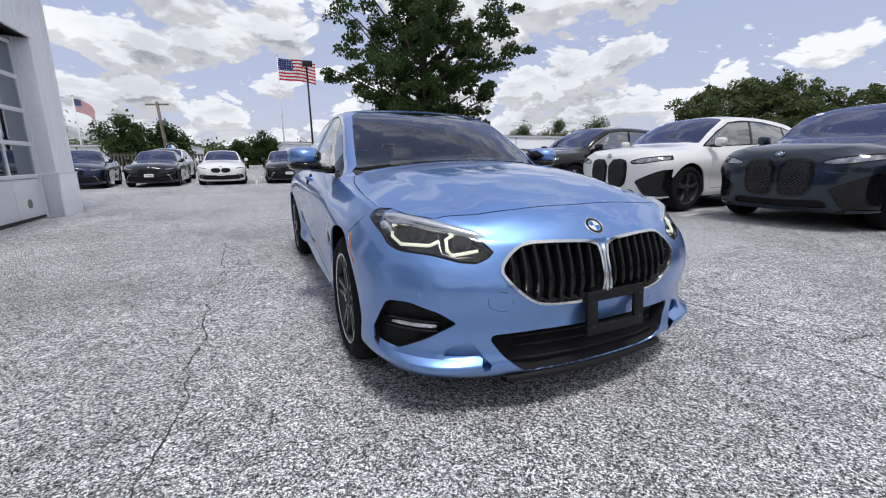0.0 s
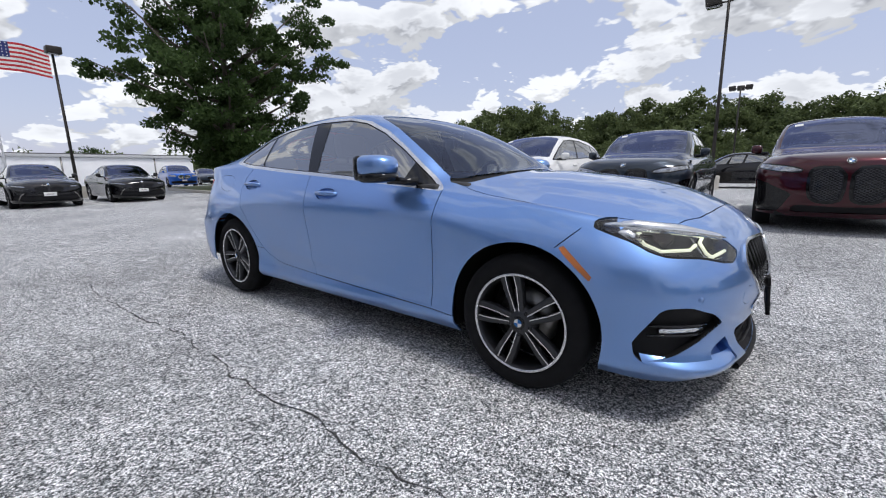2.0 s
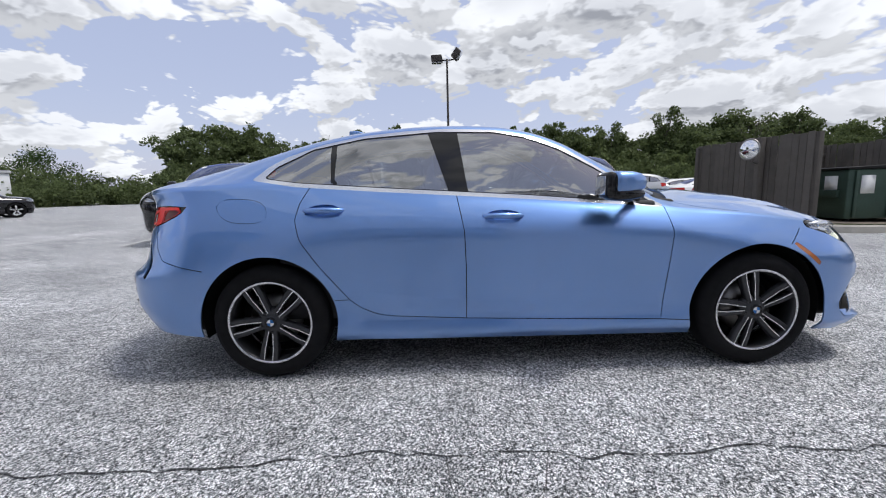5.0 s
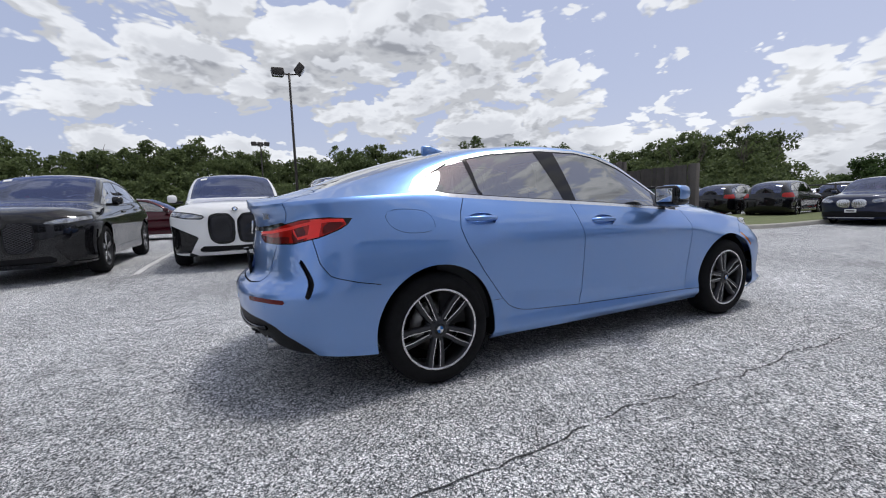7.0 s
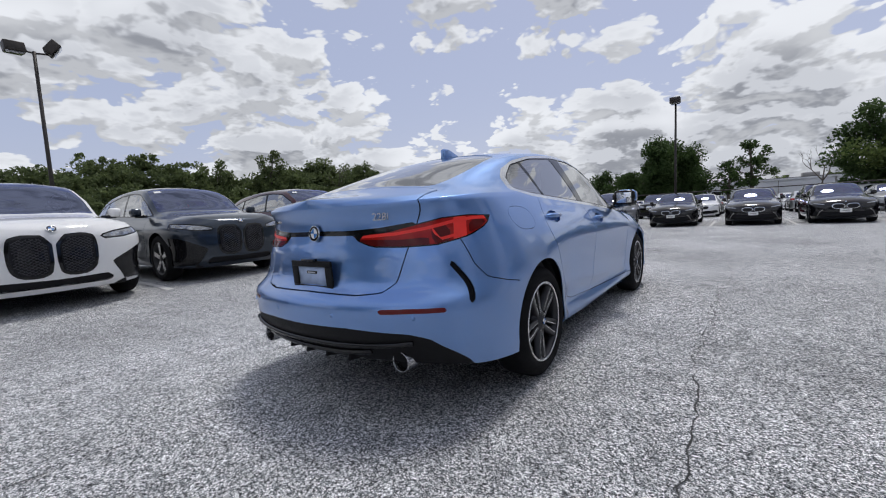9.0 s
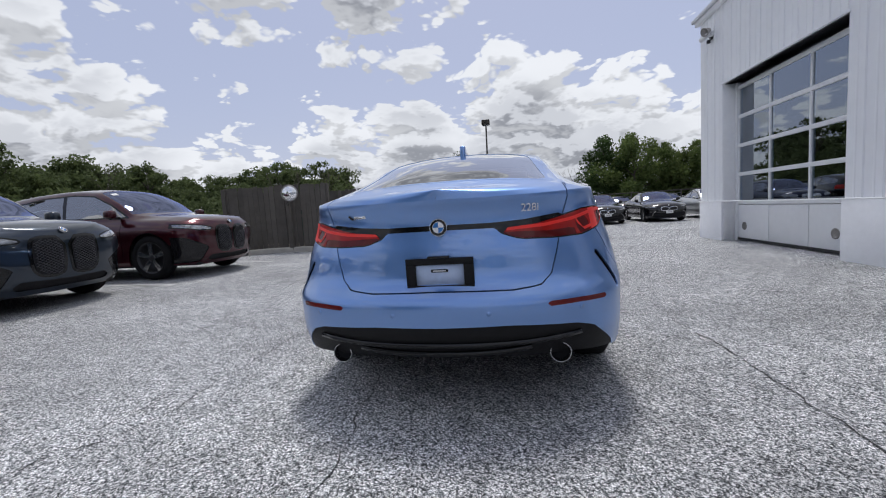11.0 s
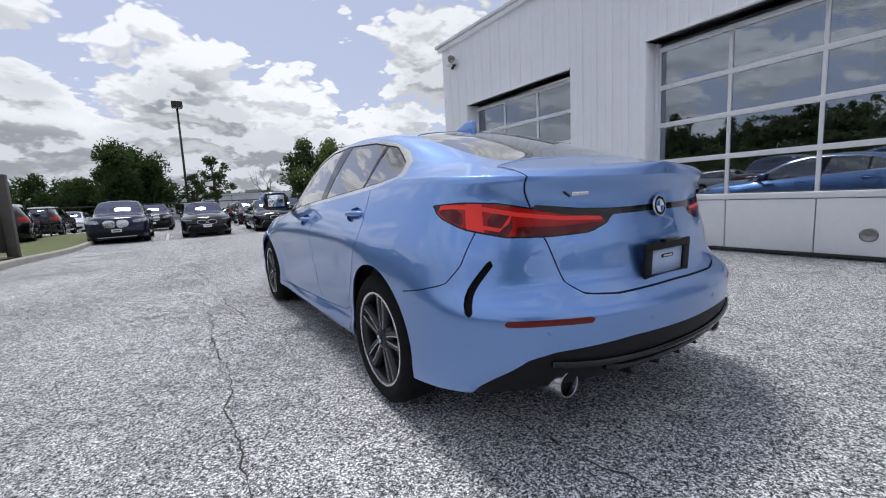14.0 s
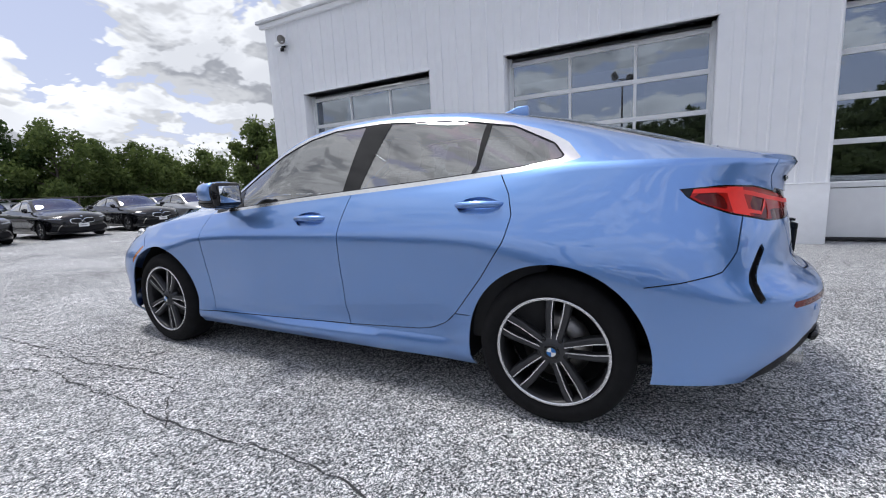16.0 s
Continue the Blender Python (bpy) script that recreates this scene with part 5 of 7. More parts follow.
SUV = dict(
    xa=1.3, xb=-1.5, zref=0.6, zmid=0.80, bulge=0.015, crown=2.4, round=7, hub=0.385, R=0.385, rim=0.27, arch=0.43, wheels=(1.5, -1.5), half=0.98, spokes=5, seat=0.98,
    xf=spline((0.2, 2.25), (0.36, 2.36), (0.6, 2.388), (0.82, 2.384), (0.92, 2.360), (0.98, 2.30), (1.1, 2.2)),
    xr=spline((0.2, -2.45), (0.5, -2.57), (0.9, -2.56), (1.1, -2.50), (1.3, -2.35)),
    nf=spline((0.2, 7.0), (0.7, 7.0), (1.1, 5.5)), nr=spline((0.2, 5.5), (1.3, 5.0)),
    w=spline((-2.6, 0.96), (-1.5, 0.983), (0.0, 0.965), (1.5, 0.983), (2.4, 0.97)),
    low=spline((0.15, 0.09), (0.25, 0.04), (0.32, 0.02), (0.5, 0.03), (0.75, 0.0), (1.3, 0.0)),
    tuck=spline((-2.5, 0.12), (0.0, 0.11), (1.2, 0.13), (2.3, 0.10)),
    zb=spline((-2.6, 0.32), (-2.0, 0.26), (1.9, 0.24), (2.4, 0.20)),
    zs=spline((-2.6, 1.12), (-1.5, 1.15), (0.0, 1.09), (1.0, 1.05), (1.5, 1.03), (2.0, 0.99), (2.3, 0.945), (2.4, 0.90)),
    zc=spline((-2.6, 1.18), (-2.45, 1.34), (-2.2, 1.52), (-1.8, 1.62), (-1.0, 1.685), (-0.3, 1.695), (0.3, 1.645), (0.8, 1.43), (1.25, 1.165), (1.4, 1.135), (1.8, 1.10), (2.1, 1.060), (2.27, 1.005), (2.34, 0.955), (2.385, 0.88)),
    zr=spline((-2.6, 1.13), (-2.4, 1.26), (-2.0, 1.48), (-1.5, 1.575), (-0.5, 1.635), (0.2, 1.595), (0.7, 1.385), (1.1, 1.14), (1.5, 1.095), (2.0, 1.05), (2.3, 0.965), (2.4, 0.88)),
    yr=spline((-2.6, 0.62), (-1.5, 0.63), (0.0, 0.65), (0.6, 0.72), (1.0, 0.77), (1.4, 0.66), (2.4, 0.60)),
    dlo=[(-2.0, 1.20), (-1.85, 1.38), (-1.5, 1.48), (-0.8, 1.57), (-0.2, 1.58), (0.25, 1.535), (0.65, 1.355), (1.04, 1.09), (0.0, 1.115), (-1.2, 1.165)],
    pillars=([(-0.28, 1.05), (-0.42, 1.62)], [(-1.35, 1.1), (-1.45, 1.6)]),
    screen=[(1.24, -0.1), (1.24, 0.0), (1.20, 0.40), (1.08, 0.70), (1.03, 0.73), (0.60, 0.68), (0.33, 0.63), (0.29, 0.57), (0.28, 0.3), (0.29, 0.0), (0.30, -0.1)],
    back=[(-2.05, -0.1), (-2.06, 0.45), (-2.15, 0.53), (-2.40, 0.58), (-2.45, 0.4), (-2.46, -0.1)],
    mirror=(0.86, 1.10), handles=((0.05, 0.98), (-0.95, 1.02)),
    gaps=([(0.95, 1.05), (0.97, 0.8), (0.93, 0.38), (-0.9, 0.40), (-1.05, 0.6), (-1.12, 0.9), (-1.15, 1.15)], [(-0.2, 1.08), (-0.12, 0.8), (-0.12, 0.39)]),
    fronts=[
        ("kidney_frame", rounded([(0.015, 0.875), (0.34, 0.895), (0.405, 0.80), (0.40, 0.52), (0.33, 0.40), (0.10, 0.385), (0.015, 0.46)], 1), "end", M_GLOSSBLACK, 0.006, 0.02, ""),
        ("corner_intake", [(0.54, 0.515), (0.90, 0.70), (0.99, 0.72), (0.99, 0.26), (0.68, 0.26)], "end", M_GLOSSBLACK, -0.01, -0.012, "gloss black bumper corner"),
        ("lower_intake", [(-0.1, 0.35), (0.49, 0.368), (0.57, 0.30), (0.50, 0.265), (-0.1, 0.265)], "end", M_GAP, -0.02, -0.02, ""),
        ("headlamp", [(0.45, 0.845), (0.60, 0.885), (0.86, 0.925), (0.945, 0.925), (0.93, 0.875), (0.70, 0.825), (0.50, 0.815)], "end", M_HEADLAMP, -0.004, 0.006, "slim clear headlamp"),
        ("headlamp_edge", [(0.43, 0.852), (0.60, 0.900), (0.86, 0.940), (0.965, 0.942), (0.95, 0.862), (0.70, 0.808), (0.47, 0.796)], "end", M_GLOSSBLACK, -0.002, 0.006, ""),
        ("tail_lamp", [(0.35, 1.00), (0.95, 1.05), (0.95, 0.98), (0.35, 0.95)], "end", M_RED, 0.002, 0.006, "slim red tail lamp"),
    ],
)


def ev_front(t, B, badge=True):
    """Mesh fields in the tall twin grille, a round badge and the bonnet's bright edge."""
    for sg in (1, -1):
        def pt(y, z, o=0.014):
            n = SUV["nf"](z)
            w = B.shell("s", 1.9, z).y
            u = (1 - min(1, y / w) ** 2) ** (1 / n)
            p = B.shell("f", u, z)
            return Vector((p.x + o, sg * y, z))
        shape = rounded([(0.05, 0.845), (0.32, 0.862), (0.372, 0.79), (0.368, 0.53), (0.315, 0.43), (0.115, 0.418), (0.05, 0.48)], 1)
        bm = bmesh.new()
        vs = [bm.verts.new(pt(y, z)) for y, z in shape]
        f = bm.faces.new(vs if sg > 0 else vs[::-1])
        part("grille_field", bm, M_MESH, t, flat=True)
        inside = outline(shape)
        bm = bmesh.new()
        for k in range(-5, 18):     # diagonal lattice
            for sl in (1, -1):
                run = []
                for j in range(24):
                    y = 0.05 + 0.33 * j / 23
                    z = 0.42 + 0.033 * k + sl * (y - 0.21) * 0.62
                    if inside(y, z) < -0.006:
                        run.append(pt(y, z, 0.017))
                if len(run) > 2:
                    add_tube(bm, run[::2] if len(run) > 6 else run, 0.0032, 4, False)
        part("grille_lattice", bm, M_LATTICE, t)
    # dealer sticker in the screen's upper corner, mirror foot at its top
    glassy = next(c for c in t.children if c.name.startswith("windscreen")).data
    for nm, x, y, w, d, m_, out in (("screen_sticker", 0.44, -0.52, 0.055, 0.035, M_WHITEPAINT, 0.004), ("mirror_foot", 0.46, 0.0, 0.07, 0.05, M_DASH, -0.012)):
        v = min(glassy.vertices, key=lambda q: (q.co.x - x) ** 2 + (q.co.y - y) ** 2)
        n = Vector((0.48, 0.25 * y, 0.85)).normalized()
        a = Vector((0, 1, 0)) - n * n.y
        a.normalize()
        b = n.cross(a)
        bm = bmesh.new()
        q = [[bm.verts.new(v.co + a * w * i + b * d * j + n * (out + h)) for i, j in ((-1, -1), (1, -1), (1, 1), (-1, 1))] for h in (0.0, 0.003)]
        bm.faces.new(q[0][::-1]); bm.faces.new(q[1])
        for i in range(4):
            bm.faces.new((q[0][i], q[0][(i + 1) % 4], q[1][(i + 1) % 4], q[1][i]))
        part(nm, bm, m_, t, flat=True)
    roundel((2.368, 0.0, 0.950), (0.80, 0, 0.60), 0.045, t)


def recolour(ob, names, m):
    for c in ob.children:
        if c.name.split(".")[0] in names:
            c.material_slots[0].link = "OBJECT"
            c.material_slots[0].material = m


M_P_BLACK = paint("black_paint", (0.005, 0.005, 0.007), 0.2, 0.25)
M_P_WHITE = paint("white_paint", (0.78, 0.78, 0.78), 0.0, 0.35)
M_P_GREY = paint("slate_blue_grey_paint", (0.022, 0.032, 0.048), 0.6, 0.3)
M_P_RED = paint("burgundy_paint", (0.045, 0.003, 0.008), 0.6, 0.3)
M_P_NAVY = paint("navy_paint", (0.012, 0.018, 0.05), 0.4, 0.3)
M_P_SILVER = paint("silver_paint", (0.45, 0.46, 0.47), 0.7, 0.35)
M_P_BLUE2 = paint("bright_blue_paint", (0.02, 0.10, 0.42), 0.5, 0.3)
SUV_L = {"white": "white electric sport utility vehicle with tall twin grille", "black": "black electric sport utility vehicle with tall twin grille", "grey": "slate grey electric sport utility vehicle, tall twin grille", "red": "burgundy electric sport utility vehicle with tall twin grille"}
ROW = (("white", M_P_WHITE, -2.35, 4.66), ("black", M_P_BLACK, -5.22, 4.72), ("grey", M_P_GREY, 0.12, 5.12), ("red", M_P_RED, 2.93, 4.95))
proto = None
for key, pm, x, y in ROW:
    at = pose(x, y + 2.36, 0.10, 0, 0, -90)
    if proto is None:
        proto, bodyB = vehicle("suv", SUV, pm, SUV_L[key], at, 0.05, 20, 22, "row of parked electric cars")
        ev_front(proto, bodyB)
    else:
        c = copy_thing(proto, at)
        c["label"] = SUV_L[key]
        recolour(c, ("body", "door_mirror", "door_handle"), pm)

SEDAN = dict(
    xa=1.3, xb=-1.5, zref=0.55, zmid=0.72, bulge=0.012, crown=2.3, round=12, hub=0.335, R=0.335, rim=0.235, arch=0.385, wheels=(1.48, -1.48), half=0.93, spokes=5, seat=0.80,
    xf=spline((0.15, 2.27), (0.3, 2.37), (0.5, 2.38), (0.68, 2.35), (0.80, 2.27)),
    xr=spline((0.2, -2.4), (0.45, -2.55), (0.75, -2.54), (1.0, -2.48), (1.1, -2.46)),
    nf=spline((0.2, 5.2), (0.5, 5.2), (0.8, 4.6)), nr=spline((0.2, 5.2), (1.1, 4.8)),
    w=spline((-2.6, 0.92), (-1.48, 0.935), (0.0, 0.92), (1.48, 0.935), (2.4, 0.93)),
    low=spline((0.15, 0.08), (0.22, 0.04), (0.30, 0.02), (0.45, 0.025), (0.68, 0.0), (1.2, 0.0)),
    tuck=spline((-2.5, 0.10), (-1.0, 0.12), (0.8, 0.105), (2.2, 0.08)),
    zb=spline((-2.6, 0.30), (-1.8, 0.21), (1.8, 0.20), (2.4, 0.17)),
    zs=spline((-2.6, 0.98), (-2.2, 1.01), (-1.4, 1.03), (0.0, 0.98), (0.9, 0.93), (1.5, 0.88), (2.0, 0.79), (2.4, 0.70)),
    zc=spline((-2.6, 1.05), (-2.45, 1.09), (-2.1, 1.12), (-1.8, 1.17), (-1.2, 1.36), (-0.7, 1.455), (-0.2, 1.48), (0.2, 1.45), (0.6, 1.30), (1.08, 1.035), (1.25, 1.01), (1.7, 0.96), (2.0, 0.905), (2.2, 0.84), (2.32, 0.76), (2.38, 0.68)),
    zr=spline((-2.6, 1.0), (-2.1, 1.06), (-1.75, 1.10), (-1.3, 1.26), (-0.9, 1.37), (-0.3, 1.43), (0.1, 1.41), (0.5, 1.24), (0.9, 1.0), (1.3, 0.95), (2.0, 0.84), (2.4, 0.68)),
    yr=spline((-2.6, 0.60), (-1.3, 0.58), (0.0, 0.60), (0.5, 0.67), (0.9, 0.73), (1.3, 0.64), (2.4, 0.55)),
    dlo=[(-1.55, 1.09), (-1.35, 1.18), (-0.95, 1.32), (-0.5, 1.385), (0.0, 1.38), (0.35, 1.28), (0.60, 1.13), (0.86, 0.96), (0.0, 1.00), (-0.9, 1.05)],
    pillars=([(-0.28, 0.9), (-0.42, 1.45)], [(-1.12, 1.0), (-1.2, 1.4)]),
    screen=[(1.07, -0.1), (1.07, 0.0), (1.03, 0.4), (0.90, 0.66), (0.85, 0.69), (0.45, 0.62), (0.22, 0.55), (0.20, 0.3), (0.21, -0.1)],
    back=[(-1.02, -0.1), (-1.04, 0.45), (-1.12, 0.49), (-1.62, 0.54), (-1.72, 0.45), (-1.76, -0.1)],
    mirror=(0.70, 0.98), handles=((-0.05, 0.86), (-0.98, 0.90)),
    gaps=([(0.85, 0.95), (0.87, 0.75), (0.83, 0.30), (-0.75, 0.32), (-1.05, 0.6), (-1.17, 0.85), (-1.15, 1.05)], [(-0.25, 0.98), (-0.2, 0.7), (-0.2, 0.31)]),
    fronts=[
        ("kidney_frame", rounded([(0.015, 0.70), (0.30, 0.715), (0.38, 0.64), (0.32, 0.535), (0.10, 0.515), (0.015, 0.56)], 1), "end", M_GLOSSBLACK, 0.006, 0.02, "gloss black grille surround"),
        ("headlamp", [(0.50, 0.690), (0.60, 0.722), (0.84, 0.752), (0.915, 0.752), (0.90, 0.715), (0.70, 0.690), (0.52, 0.668)], "end", M_HEADLAMP, 0.002, 0.006, "clear headlamp"),
        ("lower_intake", [(-0.1, 0.42), (0.45, 0.42), (0.80, 0.46), (0.86, 0.32), (0.60, 0.24), (-0.1, 0.23)], "end", M_GAP, -0.02, -0.02, ""),
        ("tail_lamp", [(0.30, 0.93), (0.92, 0.97), (0.92, 0.83), (0.35, 0.83)], "end", M_RED, 0.002, 0.006, "red tail lamp"),
    ],
)


def saloon_front(t, B, plate=True):
    for sg in (1, -1):
        bm = bmesh.new()
        vs = [bm.verts.new((2.392 - 0.10 * y * y, sg * y, z)) for y, z in rounded([(0.035, 0.685), (0.29, 0.697), (0.355, 0.637), (0.305, 0.552), (0.11, 0.535), (0.035, 0.57)], 1)]
        bm.faces.new(vs if sg > 0 else vs[::-1])
        part("grille_field", bm, M_MESH, t, flat=True)
    roundel((2.30, 0, 0.775), (0.7, 0, 0.7), 0.041, t)
    if plate:
        part("plate", box(2.395, 2.405, -0.155, 0.155, 0.40, 0.52, 0.003), M_WHITEPAINT, t)
        part("plate_bar", box(2.405, 2.408, -0.09, 0.09, 0.45, 0.475), M_DISC, t)
        for sg in (1, -1):
            part("bumper_fin", tube([(2.375, sg * 0.60, 0.50), (2.36, sg * 0.68, 0.44), (2.33, sg * 0.74, 0.30)], 0.014, 6), M_DISC, t)


sal, salB = vehicle("sedan", SEDAN, M_P_BLACK, "black saloon with a white dealer plate, parked nose out", pose(-18.6, 0.15, 0, 0, 0, 0), 0.08, 14, 16, "row of parked saloons")
saloon_front(sal, salB)
for y, x, pm, lab in ((-7.55, -18.3, M_P_NAVY, "dark navy saloon parked nose out"), (-5.0, -18.5, M_P_BLACK, "black saloon with a white dealer plate, parked nose out"), (-2.52, -18.7, M_P_WHITE, "white saloon with a large black grille, parked nose out"), (2.95, -19.4, M_P_BLACK, "black saloon with a white dealer plate, parked nose out")):
    c = copy_thing(sal, pose(x, y, 0, 0, 0, 6 if y < -7 else 0))
    c["label"] = lab
    recolour(c, ("body", "door_mirror", "door_handle"), pm)
for y, pm, lab in ((0.63, M_P_BLACK, "black saloon with a white dealer plate, nose towards the lane"), (-2.2, M_P_BLACK, "black saloon, nose towards the lane"), (-4.8, M_P_BLACK, "black saloon, nose towards the lane"), (-7.5, M_P_BLACK, "black saloon, nose towards the lane"), (-10.2, M_P_SILVER, "silver saloon, nose towards the lane")):
    c = copy_thing(sal, pose(18.85, y, -0.22, 0, 0, 180))
    c["label"], c["group"] = lab, "saloons across the lane"
    recolour(c, ("body", "door_mirror", "door_handle"), pm)
    recolour(c, ("kidney_frame",), M_CHROME)

WAGON = dict(SUV)
WAGON.update(
    fronts=[
        ("kidney_frame", rounded([(0.015, 0.90), (0.34, 0.91), (0.40, 0.80), (0.36, 0.64), (0.06, 0.62), (0.015, 0.66)], 1), "end", M_CHROME, 0.006, 0.02, "chrome slatted grille surround"),
        ("headlamp", [(0.48, 0.80), (0.52, 0.90), (0.86, 0.94), (0.95, 0.93), (0.93, 0.83), (0.60, 0.78)], "end", M_HEADLAMP, 0.002, 0.006, "clear headlamp"),
        ("lower_intake", [(-0.1, 0.50), (0.45, 0.50), (0.86, 0.46), (0.80, 0.30), (-0.1, 0.28)], "end", M_GAP, -0.02, -0.02, ""),
        ("tail_lamp", [(0.62, 1.10), (0.95, 1.12), (0.95, 0.90), (0.62, 0.92)], "end", M_RED, 0.002, 0.006, "red tail lamp"),
    ],
)
wag, wagB = vehicle("suv", WAGON, M_P_NAVY, "dark navy sport utility vehicle with a chrome slatted grille", pose(18.9, 3.62, -0.22, 0, 0, 180), 0.08, 14, 16, "saloons across the lane")
for sg in (1, -1):
    for k in range(6):
        y = 0.06 + k * 0.055
        part("grille_slat", tube([(2.385 - 0.1 * y * y, sg * y, 0.64), (2.39 - 0.1 * y * y, sg * y, 0.88)], 0.010, 6), M_CHROME, wag)
part("plate", box(2.395, 2.405, -0.155, 0.155, 0.46, 0.57, 0.003), M_WHITEPAINT, wag)
part("plate_bar", box(2.405, 2.408, -0.11, 0.11, 0.495, 0.535), M_DASH, wag)
part("chin_trim", box(2.36, 2.385, -0.6, 0.6, 0.26, 0.29, 0.008), M_SILVERTRIM, wag)
roundel((2.30, 0.0, 0.975), (0.7, 0, 0.7), 0.041, wag)

# vehicles further off
PAINTS = (M_P_BLACK, M_P_WHITE, M_P_SILVER, M_P_GREY, M_P_BLACK, M_P_WHITE, M_P_RED, M_P_NAVY)
NAMES = ("black", "white", "silver", "slate grey", "black", "white", "burgundy", "navy")
rng = random.Random(5)


KEEP = ("body", "windscreen", "rear_window", "side_window", "window_trim", "window_pillar", "wheel", "tyre", "wheel_centre", "headlamp", "tail_lamp", "kidney_frame", "lower_intake", "cabin", "underbody", "door_mirror", "plate")
LITE = {}


def lite(src):
    """A plainer twin of a vehicle, for those that stand far off."""
    if src not in LITE:
        e = thing(src.name.split(".")[0], pose(0, 0, -50), "distant parked vehicle", "car")
        made = {src: e}
        for o in src.children_recursive:
            if o.name.split(".")[0] in KEEP and o.parent in made:
                made[o] = o.copy()
                scene.collection.objects.link(made[o])
                made[o].parent = made[o.parent]
        LITE[src] = e
    return LITE[src]


def far(src, x, y, yaw, k, z=None, group="far car park"):
    m = pose(x, y, ground_z(x, y) if z is None else z, 0, 0, yaw)
    if src not in LITE:
        c = lite(src)
        c.matrix_basis = m
    else:
        c = copy_thing(LITE[src], m)
    c["label"] = f"{NAMES[k]} {'saloon' if src is sal else 'sport utility vehicle'} in a distant car park"
    c["group"] = group
    recolour(c, ("body", "door_mirror", "door_handle"), PAINTS[k])
    return c

# ---- ground, kerbs, paint ----
def ground_z(x, y):
    def st(a, b, v):
        t = min(1, max(0, (v - a) / (b - a)))
        return t * t * (3 - 2 * t)
    return 0.10 * st(3.0, 6.0, y) - 0.22 * st(6.0, 15.0, x) - 0.5 * st(20.0, 60.0, x)


def asphalt():
    m = bpy.data.materials.new("asphalt")
    m.use_nodes = True
    N, L = m.node_tree.nodes, m.node_tree.links
    b = N["Principled BSDF"]
    tc = N.new("ShaderNodeTexCoord")
    warp = N.new("ShaderNodeTexNoise"); warp.inputs["Scale"].default_value = 35
    L.new(tc.outputs["Object"], warp.inputs["Vector"])
    add = N.new("ShaderNodeVectorMath"); add.operation = "MULTIPLY_ADD"
    add.inputs[1].default_value = (0.012, 0.012, 0.012)
    L.new(warp.outputs["Color"], add.inputs[0]); L.new(tc.outputs["Object"], add.inputs[2])

    def chips(scale):
        v = N.new("ShaderNodeTexVoronoi"); v.inputs["Scale"].default_value = scale
        L.new(add.outputs[0], v.inputs["Vector"])
        w = N.new("ShaderNodeRGBToBW"); L.new(v.outputs["Color"], w.inputs[0])
        return v, w.outputs[0]
    v1, g1 = chips(135)
    v2, g2 = chips(300)
    ramp = N.new("ShaderNodeValToRGB")
    e = ramp.color_ramp.elements
    e[0].position, e[0].color = 0.33, (0.018, 0.018, 0.021, 1)
    e[1].position, e[1].color = 0.68, (0.92, 0.92, 0.93, 1)
    k = ramp.color_ramp.elements.new(0.45); k.color = (0.16, 0.18, 0.19, 1)
    k = ramp.color_ramp.elements.new(0.57); k.color = (0.38, 0.38, 0.395, 1)
    mixg = N.new("ShaderNodeMix"); mixg.data_type = "FLOAT"; mixg.inputs[0].default_value = 0.5
    L.new(g1, mixg.inputs[2]); L.new(g2, mixg.inputs[3]); L.new(mixg.outputs[0], ramp.inputs[0])
    # wide stains and worn lanes
    st = N.new("ShaderNodeTexNoise"); st.inputs["Scale"].default_value = 0.45; st.inputs["Detail"].default_value = 6; st.inputs["Roughness"].default_value = 0.6
    L.new(tc.outputs["Object"], st.inputs["Vector"])
    sr = N.new("ShaderNodeMapRange"); sr.inputs[1].default_value = 0.3; sr.inputs[2].default_value = 0.7; sr.inputs[3].default_value = 0.71; sr.inputs[4].default_value = 1.29
    L.new(st.outputs[0], sr.inputs[0])
    # small patches where chips have worn out
    mo = N.new("ShaderNodeTexNoise"); mo.inputs["Scale"].default_value = 7.0; mo.inputs["Detail"].default_value = 7; mo.inputs["Roughness"].default_value = 0.72
    L.new(tc.outputs["Object"], mo.inputs["Vector"])
    mr = N.new("ShaderNodeMapRange"); mr.inputs[1].default_value = 0.32; mr.inputs[2].default_value = 0.68; mr.inputs[3].default_value = 0.72; mr.inputs[4].default_value = 1.28
    L.new(mo.outputs[0], mr.inputs[0])
    both = N.new("ShaderNodeMath"); both.operation = "MULTIPLY"
    L.new(sr.outputs[0], both.inputs[0]); L.new(mr.outputs[0], both.inputs[1])
    mul = N.new("ShaderNodeVectorMath"); mul.operation = "SCALE"
    L.new(ramp.outputs[0], mul.inputs[0]); L.new(both.outputs[0], mul.inputs[3])
    L.new(mul.outputs[0], b.inputs["Base Color"])
    b.inputs["Roughness"].default_value = 0.85
    b.inputs["Specular IOR Level"].default_value = 0.3
    bp = N.new("ShaderNodeBump"); bp.inputs["Strength"].default_value = 0.35; bp.inputs["Distance"].default_value = 0.006
    L.new(mixg.outputs[0], bp.inputs["Height"]); L.new(bp.outputs[0], b.inputs["Normal"])
    return m


